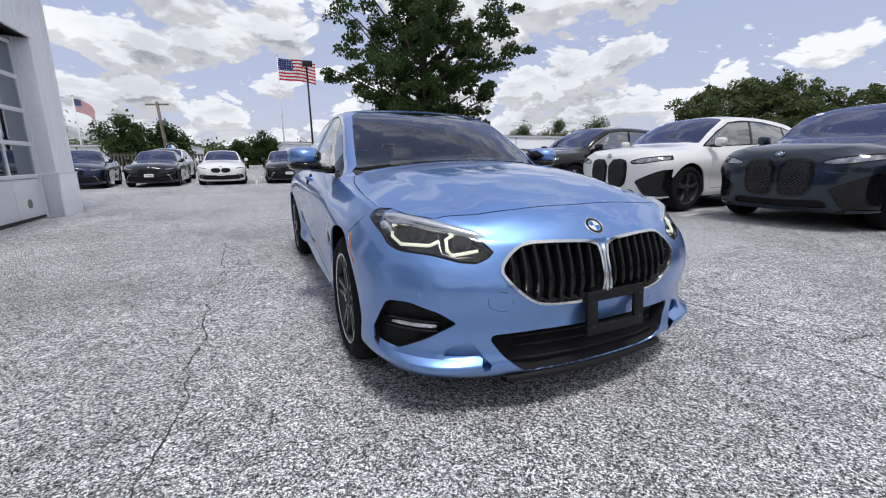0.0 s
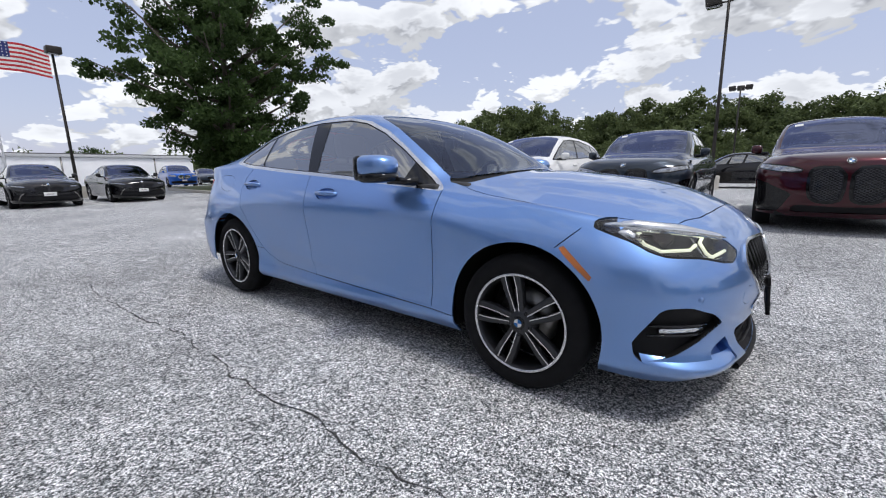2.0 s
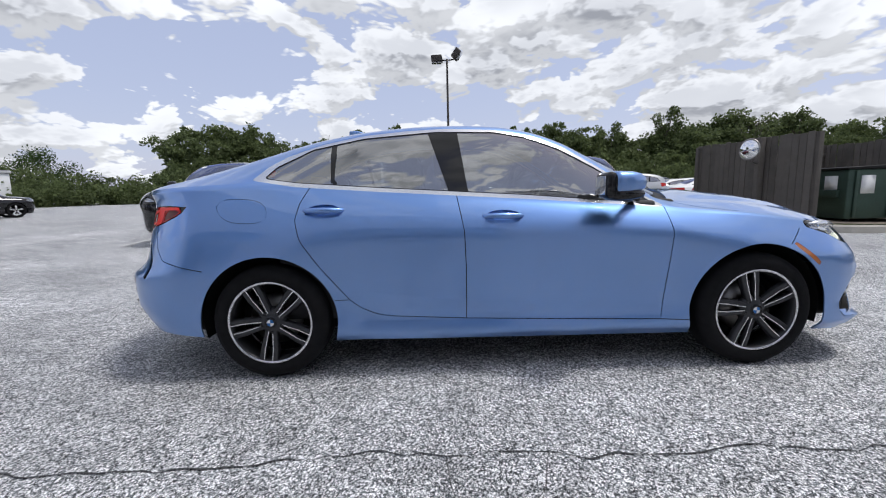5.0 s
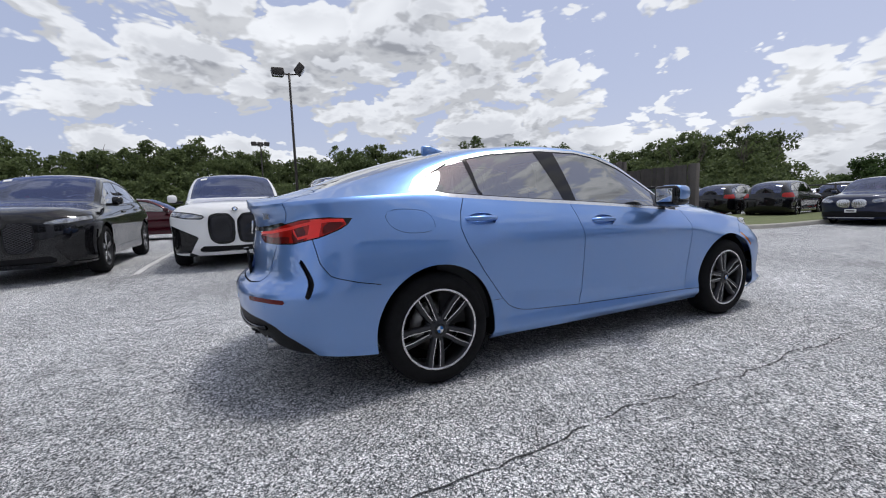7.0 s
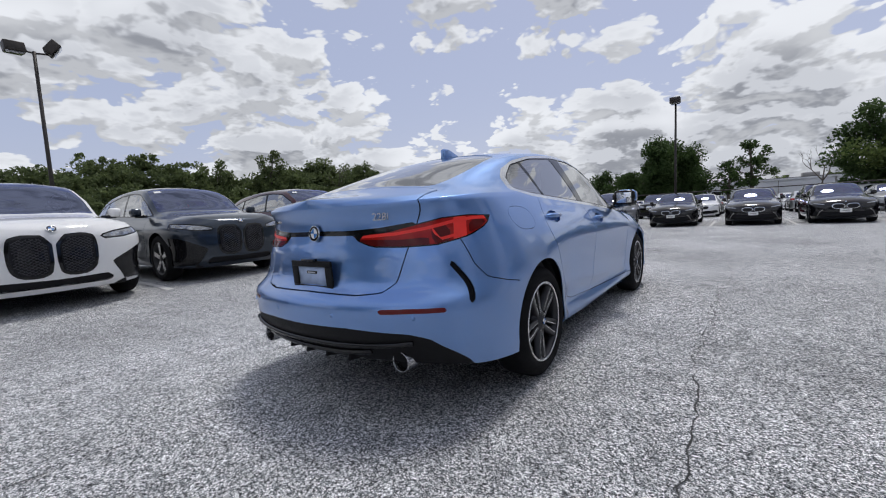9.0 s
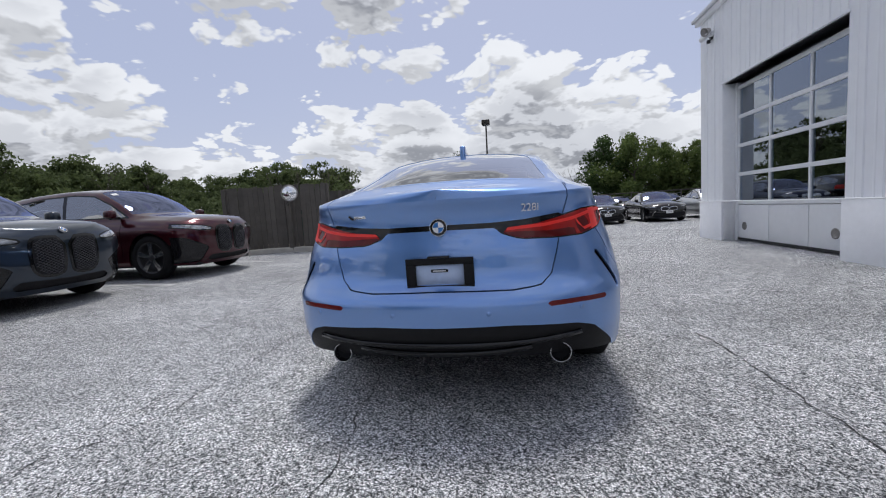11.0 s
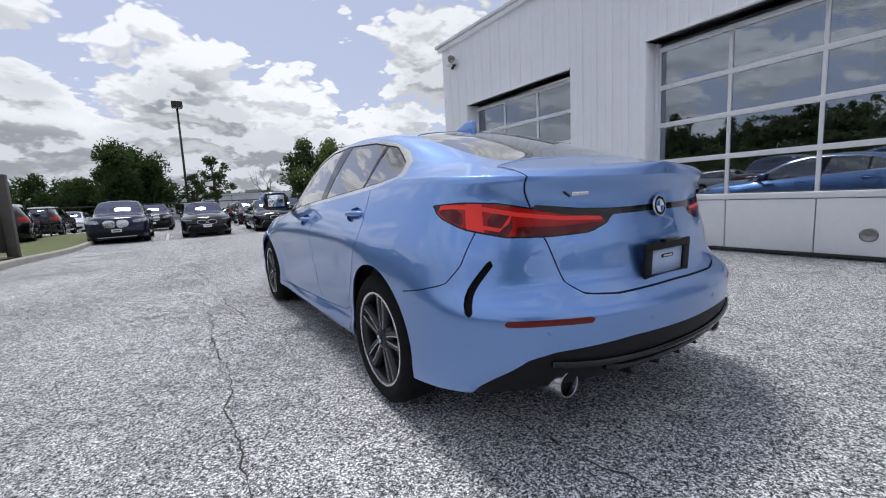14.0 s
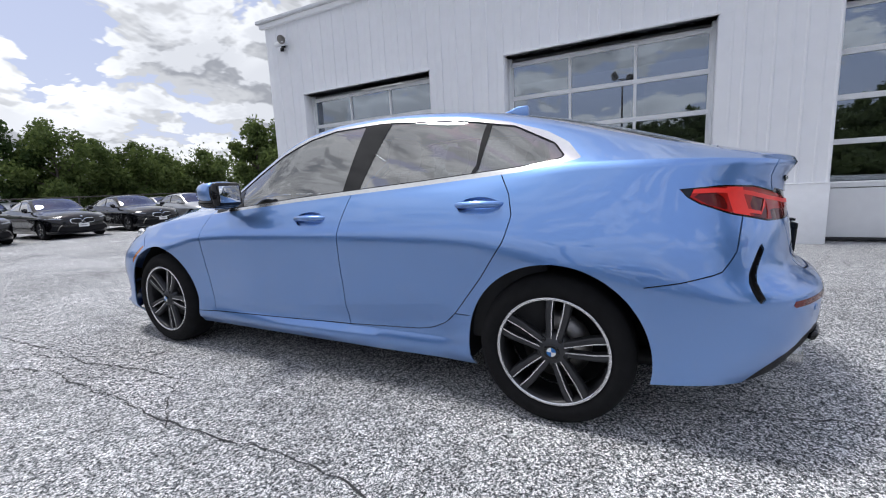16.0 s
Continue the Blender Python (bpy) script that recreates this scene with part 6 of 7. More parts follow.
M_ASPHALT = asphalt()
M_CRACK = mat("crack_shadow", (0.05, 0.05, 0.052), 0.95, 0, 0.3, 40, 0.5, 200)
M_LINE = mat("worn_white_paint", (0.62, 0.62, 0.61), 0.8, 0, 0.25, 9, 0.3, 120)
M_KERB = mat("kerb_concrete", (0.42, 0.40, 0.36), 0.9, 0, 0.18, 4, 0.4, 120)
M_GRASS = mat("grass", (0.125, 0.145, 0.06), 0.9, 0, 0.3, 2.0, 0.6, 60)
M_DIRT = mat("dry_soil", (0.30, 0.26, 0.20), 0.95, 0, 0.25, 3, 0.5, 60)


def sheet():
    ax = [-900, -400, -200, -100, -60, -40, -30] + [-24 + 1.0 * i for i in range(54)] + [34, 45, 60, 100, 200, 400, 900]
    bm = bmesh.new()
    V = [[bm.verts.new((x, y, ground_z(x, y))) for y in ax] for x in ax]
    for A, B in zip(V, V[1:]):
        for i in range(len(A) - 1):
            bm.faces.new((A[i], B[i], B[i + 1], A[i + 1]))
    return bm


tagged(part("ground", sheet(), M_ASPHALT), "weathered grey asphalt with exposed pale stone chips", "ground", kind="structure")


def crack(pts, width, seed, wander=0.03, branches=3):
    """A wandering narrow crack in the paving, with a few short side cracks."""
    r = random.Random(seed)
    bm = bmesh.new()

    def ribbon(path, w0):
        pr = None
        n = len(path)
        for i, p in enumerate(path):
            d = (path[min(i + 1, n - 1)] - path[max(i - 1, 0)]).normalized()
            nn = Vector((-d.y, d.x, 0))
            w = w0 * 0.58 * (0.2 + r.random()) * (0.3 if i in (0, n - 1) else 1)
            z = ground_z(p.x, p.y) + 0.004
            q = [bm.verts.new((*(p + nn * w).xy, z)), bm.verts.new((*(p - nn * w).xy, z))]
            if pr:
                bm.faces.new((pr[1], pr[0], q[0], q[1]))
            pr = q

    def walk_line(a, b, dev):
        n = max(3, int((b - a).length / 0.05))
        d = (b - a).normalized()
        nn = Vector((-d.y, d.x, 0))
        o = 0.0
        out = []
        for k in range(n):
            o = o * 0.82 + r.uniform(-1, 1) * dev * 0.55
            t = k / n
            out.append(a.lerp(b, t) + nn * o * min(1, 6 * t, 6 * (1 - t) + 0.2))
        return out
    P = [Vector((x, y, 0)) for x, y in pts]
    path = []
    for a, b in zip(P, P[1:]):
        path += walk_line(a, b, wander)
    path.append(P[-1])
    ribbon(path, width)
    for _ in range(branches):
        a = r.choice(path)
        ang = r.uniform(0, 6.28)
        ribbon(walk_line(a, a + Vector((math.cos(ang), math.sin(ang), 0)) * r.uniform(0.2, 0.6), wander), width * 0.4)
    return part("crack", bm, M_CRACK, None)


CRACKS = (
    ([(-6.6, -1.27), (-5.0, -1.32), (-4.0, -1.38), (-2.6, -1.62), (-1.9, -1.64), (-1.16, -1.62), (-0.7, -1.55), (-0.25, -1.58), (0.35, -1.62), (1.0, -1.62), (1.5, -1.60), (2.6, -1.7), (4.2, -1.6)], 0.008, 10),
    ([(-5.5, 1.9), (-3.24, 1.72), (-2.83, 1.80), (-2.32, 1.52), (-1.74, 1.52), (0.0, 1.5), (1.57, 1.45), (1.88, 1.58), (2.21, 1.66), (2.5, 1.78), (4.0, 1.9)], 0.007, 8),
    ([(-5.0, 0.5), (-3.4, 0.54), (-2.84, 0.42), (-2.3, 0.46), (-1.2, 0.5)], 0.006, 6),
    ([(8.3, 1.95), (5.5, 1.7), (3.7, 1.45), (2.4, 1.5), (1.7, 1.3), (1.07, 0.9)], 0.007, 8),
    ([(-2.0, 4.4), (0.5, 4.2), (2.3, 4.5), (4.2, 4.4), (5.5, 3.6), (7.6, 3.3), (12.0, 3.0)], 0.009, 6),
    ([(2.0, 3.7), (2.7, 3.05), (4.5, 3.2), (7.2, 3.5)], 0.006, 5),
    ([(-3.5, -3.6), (-3.0, -2.5), (-2.7, -1.7)], 0.005, 3),
    ([(-0.4, -1.6), (-0.3, -2.2), (-0.6, -2.9), (-0.2, -3.6)], 0.004, 5),
    ([(-9.0, -1.0), (-7.5, 0.5), (-8.2, 2.5), (-7.0, 4.0)], 0.008, 4),
    ([(-12.0, 3.4), (-8.0, 3.9), (-5.0, 3.7), (-3.0, 4.1)], 0.008, 4),
    ([(2.4, 2.2), (2.35, 1.6)], 0.006, 3),
    ([(4.4, -2.6), (5.2, -0.5), (4.9, 1.8), (5.6, 3.4)], 0.006, 6),
    ([(9.0, -3.0), (9.5, -0.5), (9.1, 1.6), (9.8, 3.0)], 0.010, 4),
    ([(2.8, -4.3), (3.6, -3.3), (3.4, -2.2), (4.2, -1.6)], 0.004, 3),
    ([(-3.43, 1.69), (-3.08, 1.67), (-2.56, 1.78), (-1.99, 1.68)], 0.005, 4),
    ([(-3.43, 4.32), (-2.72, 4.47), (-1.72, 4.91), (-0.76, 4.7)], 0.008, 3),
    ([(1.54, 1.42), (1.82, 1.56), (2.14, 1.68), (2.42, 1.91)], 0.006, 4),
    ([(-0.48, 4.49), (0.31, 4.42), (0.86, 4.39), (1.17, 5.51)], 0.008, 4),
    ([(2.44, 3.18), (2.51, 2.38), (1.37, 1.62), (1.15, 0.95)], 0.006, 4),
    ([(7.43, 1.56), (4.38, 1.46), (2.14, 1.29), (0.66, 1.22), (0.17, 1.63)], 0.007, 6),
    ([(-0.49, 1.0), (-0.45, 0.72), (-0.55, 0.59)], 0.005, 2),
    ([(0.58, 2.71), (1.14, 2.4), (1.58, 1.98)], 0.005, 3),
    ([(1.13, 5.47), (1.91, 4.94), (4.26, 4.97), (8.22, 4.03)], 0.008, 3),
    ([(-2.9, 3.2), (-1.6, 2.9), (-0.4, 3.3), (1.2, 2.9), (2.2, 3.2)], 0.005, 6),
)
for i, (pts, wd, br) in enumerate(CRACKS):
    tagged(crack(pts, wd, 40 + i, 0.035, br), "dark narrow crack wandering through the asphalt", "crack", "cracks in the asphalt")


def strip(x0, y0, x1, y1, w):
    a, b = Vector((x0, y0, 0)), Vector((x1, y1, 0))
    d = (b - a).normalized()
    n = Vector((-d.y, d.x, 0)) * w / 2
    bm = bmesh.new()
    k = max(2, int((b - a).length / 0.5))
    pr = None
    for i in range(k + 1):
        p = a.lerp(b, i / k)
        q = [bm.verts.new((*(p + n).xy, ground_z(p.x, p.y) + 0.005)), bm.verts.new((*(p - n).xy, ground_z(p.x, p.y) + 0.005))]
        if pr:
            bm.faces.new((pr[1], pr[0], q[0], q[1]))
        pr = q
    return bm


for x in (-9.3, -6.6, -3.82, -1.08, 1.52, 4.3):
    tagged(part("parking_line", strip(x, 5.0, x + 0.1, 9.9, 0.09), M_LINE), "worn white painted parking line on the asphalt", "road marking", "parking lines")
for y in (-6.3, -3.75, -1.2, 1.5, 4.3):
    tagged(part("parking_line", strip(-16.3, y, -21.0, y, 0.1), M_LINE), "worn white painted parking line on the asphalt", "road marking", "parking lines")
for y in (2.1, -0.8, -3.5, -6.1):
    tagged(part("parking_line", strip(16.4, y, 21.2, y, 0.1), M_LINE), "worn white painted parking line on the asphalt", "road marking", "parking lines")


def kerb(name, pts, closed=False, h=0.14, w=0.15):
    """A concrete kerb along points, its top rounded."""
    P = [Vector((x, y, 0)) for x, y in pts]
    if closed:
        P.append(P[0])
    fine = []
    for a, b in zip(P, P[1:]):
        k = max(1, int((b - a).length / 0.6))
        fine += [a.lerp(b, i / k) for i in range(k)]
    fine.append(P[-1])
    bm = bmesh.new()
    rows = []
    for i, p in enumerate(fine):
        d = (fine[min(i + 1, len(fine) - 1)] - fine[max(i - 1, 0)]).normalized()
        n = Vector((-d.y, d.x, 0))
        z = ground_z(p.x, p.y)
        rows.append([bm.verts.new(Vector((*(p + n * o).xy, z + hh))) for o, hh in ((w / 2, -0.05), (w / 2, h - 0.025), (w / 2 - 0.03, h), (-w / 2 + 0.03, h), (-w / 2, h - 0.025), (-w / 2 - 0.01, -0.05))])
    for A, B in zip(rows, rows[1:]):
        for j in range(5):
            bm.faces.new((A[j], A[j + 1], B[j + 1], B[j]))
    bm.faces.new(rows[0]); bm.faces.new(rows[-1][::-1])
    bmesh.ops.recalc_face_normals(bm, faces=bm.faces[:])
    return tagged(part(name, bm, M_KERB, flat=True), "weathered pale concrete kerb beside the asphalt", "kerb", kind="structure")


def bed(name, pts, m, label, z0=0.11):
    bm = bmesh.new()
    vs = [bm.verts.new((x, y, 0)) for x, y in pts]
    bm.faces.new(vs)
    bmesh.ops.triangulate(bm, faces=bm.faces[:])
    for _ in range(3):
        bmesh.ops.subdivide_edges(bm, edges=bm.edges[:], cuts=1, use_grid_fill=True)
    for v in bm.verts:
        v.co.z = ground_z(v.co.x, v.co.y) + z0 + 0.02 * noise.noise(v.co * 0.8)
    bmesh.ops.recalc_face_normals(bm, faces=bm.faces[:])
    return tagged(part(name, bm, m), label, "verge", kind="structure")


ISLAND = [(-13.9, 5.45), (-18.0, 6.05), (-27.0, 7.1), (-30.0, 9.0), (-33.0, 22.0), (-29.0, 24.5), (-21.0, 14.4), (-16.2, 8.5), (-14.4, 6.8)]
kerb("kerb_1", ISLAND, True)
bed("verge_1", ISLAND, M_GRASS, "mown grass island with bare patches behind a kerb")
VERGE = [(5.05, 14.0), (5.08, 9.6), (5.2, 8.1), (5.5, 7.2), (6.3, 6.3), (6.5, 5.4), (6.75, 4.75), (7.3, 4.55), (9.0, 4.55), (14.0, 4.5), (26.0, 4.4)]
kerb("kerb_2", VERGE)
bed("verge_2", VERGE + [(26.0, 6.6), (12.0, 7.2), (11.0, 14.0)], M_GRASS, "narrow strip of rough grass behind the kerb")
bed("pad", [(6.6, 4.9), (10.3, 4.7), (10.3, 8.0), (6.6, 8.0)], M_DIRT, "bare soil pad inside the bin enclosure", 0.135)

# ---- white workshop building with three glazed overhead doors ----
M_WALL = mat("white_metal_siding", (0.86, 0.87, 0.90), 0.45, 0, 0.03, 0.7, 0.05, 30)
M_BASE = mat("white_painted_base", (0.87, 0.88, 0.91), 0.6, 0, 0.05, 1.5, 0.15, 60)
M_DOORW = mat("white_door_panel", (0.78, 0.79, 0.81), 0.4, 0, 0.04, 1.2)
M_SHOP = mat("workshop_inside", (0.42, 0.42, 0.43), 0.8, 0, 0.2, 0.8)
M_PANE = glass("workshop_glass", (0.42, 0.44, 0.46), dark=0.22, mirror=(0.82, 0.90, 1.0))
Y0, TOP = -4.55, 4.72
DOORS = ((5.15, 2.05), (0.60, -2.42), (-3.72, -6.60))
HEAD = 3.10
wall = part("wall_north", bmesh.new(), M_BASE)
tagged(wall, "white workshop wall of ribbed metal siding over a smooth base", "wall", kind="structure")
piers = ((6.15, 5.15), (2.05, 0.60), (-2.42, -3.72), (-6.60, -7.45))
for a, b in piers:
    part("pier", box(b, a, Y0 - 0.40, Y0 - 0.03, -0.1, TOP), M_BASE, wall)
    part("base_course", box(b + 0.002, a - 0.002, Y0 - 0.03, Y0 + 0.012, -0.1, 0.80, 0.004), M_BASE, wall)
for a, b in DOORS:
    part("lintel", box(b, a, Y0 - 0.40, Y0 - 0.03, HEAD, TOP), M_BASE, wall)
part("end_wall", box(6.05, 6.15, -13.0, Y0 - 0.40, -0.1, TOP), M_BASE, wall)
part("end_wall", box(-7.45, -7.35, -13.0, Y0 - 0.40, -0.1, TOP), M_BASE, wall)


def siding(x0, x1, z0, z1):
    """One rolled sheet: flat pan with a raised seam at its edge."""
    bm = bmesh.new()
    prof = [(x0, 0.0), (x0 + 0.014, 0.015), (x0 + 0.030, 0.015), (x0 + 0.044, 0.002), ((x0 + x1) / 2 - 0.02, 0.002), ((x0 + x1) / 2 - 0.008, 0.007), ((x0 + x1) / 2 + 0.008, 0.007), ((x0 + x1) / 2 + 0.02, 0.002), (x1, 0.0)]
    A = [bm.verts.new((x, Y0 - 0.028 + o, z0)) for x, o in prof]
    B = [bm.verts.new((x, Y0 - 0.028 + o, z1)) for x, o in prof]
    for i in range(len(prof) - 1):
        bm.faces.new((A[i + 1], A[i], B[i], B[i + 1]))
    return part("siding_sheet", bm, M_WALL, wall, flat=True)


for a, b, z0 in [(p[0], p[1], 0.80) for p in piers] + [(d[0], d[1], HEAD + 0.03) for d in DOORS]:
    n = max(1, round((a - b) / 0.31))
    for k in range(n):
        siding(b + (a - b) * k / n, b + (a - b) * (k + 1) / n, z0, TOP)
part("drip_trim", box(-7.50, 6.17, Y0 - 0.03, Y0 + 0.02, 0.795, 0.812), M_WALL, wall)
part("coping", box(-7.60, 6.30, Y0 - 0.45, Y0 + 0.10, TOP, TOP + 0.075, 0.012), mat("pale_grey_coping", (0.62, 0.63, 0.66), 0.4, 0.3), wall)
part("fascia", box(-7.55, 6.24, Y0 - 0.03, Y0 + 0.05, TOP - 0.09, TOP, 0.006), M_WALL, wall)
for a, b in DOORS:   # reveals and head trim
    part("head_trim", box(b - 0.02, a + 0.02, Y0 - 0.35, Y0 + 0.018, HEAD, HEAD + 0.035, 0.004), M_WALL, wall)
flood = thing("flood_lamp", pose(5.50, Y0 + 0.0, 4.20), "small grey flood lamp fixed high on the white wall", "lamp")
part("wall_plate", box(0.06, 0.16, -0.02, 0.015, -0.06, 0.06, 0.006), M_GLOSSBLACK, flood)
part("arm", tube([(0.11, 0.0, 0.0), (0.06, 0.10, -0.02), (-0.01, 0.13, 0.03)], 0.014), M_GLOSSBLACK, flood)
part("lamp_head", moved(lathe([(0.0, -0.09), (0.04, -0.085), (0.055, -0.04), (0.085, 0.04), (0.09, 0.05), (0.08, 0.05), (0.05, 0.0), (0.0, -0.01)], 20), pose(-0.03, 0.15, 0.06, -25, 0, 20)), M_DISC, flood)
part("sensor", box(0.07, 0.13, 0.02, 0.08, -0.14, -0.07, 0.01), M_GLOSSBLACK, flood)
roof = part("roof", box(-7.45, 6.15, -13.0, Y0 - 0.45, TOP - 0.2, TOP), M_BASE)
tagged(roof, "flat workshop roof", "roof", kind="structure")
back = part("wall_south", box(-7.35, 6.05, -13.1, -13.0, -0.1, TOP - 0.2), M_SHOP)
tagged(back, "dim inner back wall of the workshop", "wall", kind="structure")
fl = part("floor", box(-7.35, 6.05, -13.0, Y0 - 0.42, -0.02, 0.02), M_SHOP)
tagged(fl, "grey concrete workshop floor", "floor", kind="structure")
for i, (a, b) in enumerate(DOORS):
    d = thing(f"door_{i + 1}", pose(0, Y0 - 0.30, 0), "white sectional overhead door with rows of glass panes", "door", "overhead doors", "structure")
    W = a - b
    part("bottom_seal", box(b + 0.02, a - 0.02, -0.03, 0.03, 0.02, 0.06, 0.005), M_DASH, d)
    cols = [b + 0.05 + (W - 0.10) * k / 3 for k in range(4)]
    zs = [0.76 + (HEAD - 0.10 - 0.76) * k / 4 for k in range(5)]
    for k in range(3):
        part("door_panel", box(cols[k] + 0.006, cols[k + 1] - 0.006, -0.025, 0.025, 0.06, 0.715, 0.008), M_DOORW, d)
        for j in range(4):
            pn = part("pane", box(cols[k] + 0.02, cols[k + 1] - 0.02, -0.004, 0.004, zs[j] + 0.02, zs[j + 1] - 0.02), M_PANE, d, flat=True)
            pn.visible_shadow = False
    for j in range(5):
        part("rail", box(b + 0.02, a - 0.02, -0.03, 0.03, zs[j] - 0.035, zs[j] + 0.035, 0.006), M_DOORW, d)
    for k in range(4):
        part("stile", box(cols[k] - 0.022, cols[k] + 0.022, -0.026, 0.026, 0.72, HEAD - 0.08, 0.005), M_DOORW, d)
    part("jamb", box(a - 0.05, a, -0.06, 0.06, 0.0, HEAD, 0.004), M_DOORW, d)
    part("jamb", box(b, b + 0.05, -0.06, 0.06, 0.0, HEAD, 0.004), M_DOORW, d)
    for vx in ((b + 0.50, a - 0.28) if i == 0 else (b + 0.55,)):
        part("round_vent", moved(lathe([(0.0, 0.030), (0.055, 0.030), (0.060, 0.034), (0.078, 0.034), (0.080, 0.024)], 24), pose(vx, 0, 0.30)), M_DISC, d, "round metal exhaust port")
    # pale posts of a lift standing inside
    lift = thing("lift_post", pose(b + W * 0.36, Y0 - 3.2, 0), "pale lift post inside the dim workshop", "lift")
    part("post", box(-0.13, 0.13, -0.1, 0.1, 0, 3.0, 0.02), M_DOORW, lift)
    part("post_foot", box(-0.25, 0.25, -0.2, 0.2, 0, 0.04, 0.01), M_DOORW, lift)
    part("lift_arm", box(-0.9, 0.1, -0.06, 0.06, 0.9, 1.02, 0.02), M_DOORW, lift)
sc = thing("security_camera", pose(5.55, Y0, 4.23), "small white security camera on the workshop wall", "camera")
part("bracket", box(-0.05, 0.05, -0.02, 0.05, -0.05, 0.05, 0.01), M_DOORW, sc)
part("arm", tube([(0, 0.03, 0), (0.02, 0.12, -0.03)], 0.018), M_DOORW, sc)
part("camera_body", moved(lathe([(0.0, -0.10), (0.045, -0.10), (0.05, -0.02), (0.05, 0.09), (0.042, 0.10), (0.0, 0.09)], 16, "x"), pose(0.02, 0.14, -0.05, 0, 20, 30)), M_DOORW, sc)

# ---- bin enclosure ----
M_BOARD = mat("weathered_grey_boards", (0.10, 0.09, 0.08), 0.9, 0, 0.35, 5, 0.5, 40, rand=0.5)
M_BIN = mat("green_bin_paint", (0.035, 0.065, 0.05), 0.5, 0.2, 0.25, 3)


def fence_run(name, a, b, z0, z1, label, inner=0):
    """Upright boards on posts and rails between two points; the tops step a little."""
    A, B = Vector((*a, 0)), Vector((*b, 0))
    d = (B - A).normalized()
    L = (B - A).length
    t = thing(name, Matrix.Translation(A) @ Matrix.Rotation(math.atan2(d.y, d.x), 4, "Z"), label, "fence", "bin enclosure fence")
    n = int(L / 0.142)
    r = random.Random(int(L * 100))
    for k in range(n):
        x = (k + 0.5) * L / n
        h = z1 + r.uniform(-0.025, 0.02)
        bm = prism([(-0.066, z0), (0.066, z0), (0.066, h - 0.02), (0.05, h), (-0.05, h), (-0.066, h - 0.02)], "y", -0.011, 0.011)
        part("board", moved(bm, pose(x, r.uniform(-0.004, 0.004), 0, 0, r.uniform(-0.6, 0.6), 0)), M_BOARD, t, flat=True)
    for z in (z0 + 0.25, (z0 + z1) / 2, z1 - 0.25):
        part("rail", box(0, L, -0.05, -0.012, z - 0.045, z + 0.045, 0.004), M_BOARD, t)
    for x in [0.0, L] + [L * k / max(1, round(L / 2)) for k in range(1, max(1, round(L / 2)))]:
        part("post", box(x - 0.055, x + 0.055, -0.13, -0.02, 0.0, z1 - 0.02, 0.006), M_BOARD, t)
    return t


fence_run("board_fence", (6.66, 4.72), (6.27, 7.60), 0.22, 1.95, "weathered grey board fence round the bins")
fence_run("board_fence", (6.27, 7.62), (9.80, 7.80), 0.22, 1.93, "weathered grey board fence round the bins")
fence_run("board_fence", (9.80, 4.88), (9.80, 7.80), 0.22, 1.92, "weathered grey board fence round the bins")
part_post = thing("gate_post", pose(9.80, 4.80, 0.08), "weathered square timber gate post", "post")
part("post", box(-0.09, 0.09, -0.09, 0.09, 0, 1.86, 0.01), M_BOARD, part_post)
bp_ = thing("gate_post", pose(6.42, 5.72, 0.10), "weathered timber post leaning on the fence", "post")
part("post", box(-0.06, 0.06, -0.06, 0.06, 0, 1.85, 0.01), M_BOARD, bp_)
mi = thing("convex_mirror", pose(5.98, 5.40, 1.68, 0, 0, 18), "round convex traffic mirror fixed to the fence", "mirror")
R = 0.20
part("mirror_face", moved(lathe([(R * math.sin(a), 0.10 * (math.cos(a * 1.0) - math.cos(1.1)) / (1 - math.cos(1.1)) if a < 1.1 else 0.0) for a in [1.1 * k / 8 for k in range(9)]], 32, "x"), pose(-0.05, 0, 0) @ Matrix.Diagonal((-1, 1 / math.sin(1.1), 1 / math.sin(1.1), 1))), mat("mirror_dome", (0.85, 0.86, 0.88), 0.03, 1.0), mi)
part("mirror_rim", moved(lathe([(R + 0.004, 0.02), (R + 0.018, 0.0), (R + 0.004, -0.02), (R - 0.01, 0.0)], 32, "x", True), pose(-0.05, 0, 0)), M_DISC, mi)
part("mirror_bracket", tube([(-0.03, 0, 0), (0.20, 0.10, 0.02), (0.48, 0.20, 0.02)], 0.016), M_DISC, mi)
part("mirror_bracket", tube([(-0.02, 0, -0.10), (0.20, 0.10, -0.24), (0.48, 0.20, -0.28)], 0.014), M_DISC, mi)
bn = thing("waste_container", pose(8.55, 5.75, 0.13), "dark green steel waste container with paper notices", "container")
part("bin_body", prism([(-0.85, 0.12), (0.85, 0.12), (0.85, 1.02), (0.85, 1.10), (-0.85, 1.10)], "y", -0.70, 0.70, 0.02), M_BIN, bn)
part("bin_lid", prism([(-0.90, 1.10), (0.90, 1.10), (0.90, 1.14), (0.0, 1.18), (-0.90, 1.14)], "y", -0.74, 0.74, 0.012), M_BLACKTRIM, bn)
for x in (-0.86, 0.86):
    part("lift_pocket", box(x - 0.06, x + 0.06, -0.55, 0.55, 0.55, 0.70, 0.01), M_BIN, bn)
for x in (-0.7, 0.0, 0.7):
    part("rib", box(x - 0.03, x + 0.03, -0.74, -0.70, 0.15, 1.08, 0.008), M_BIN, bn)
for x, w_ in ((-0.45, 0.28), (0.30, 0.34)):
    part("notice", box(x - w_ / 2, x + w_ / 2, -0.708, -0.702, 0.62, 0.98), M_WHITEPAINT, bn)
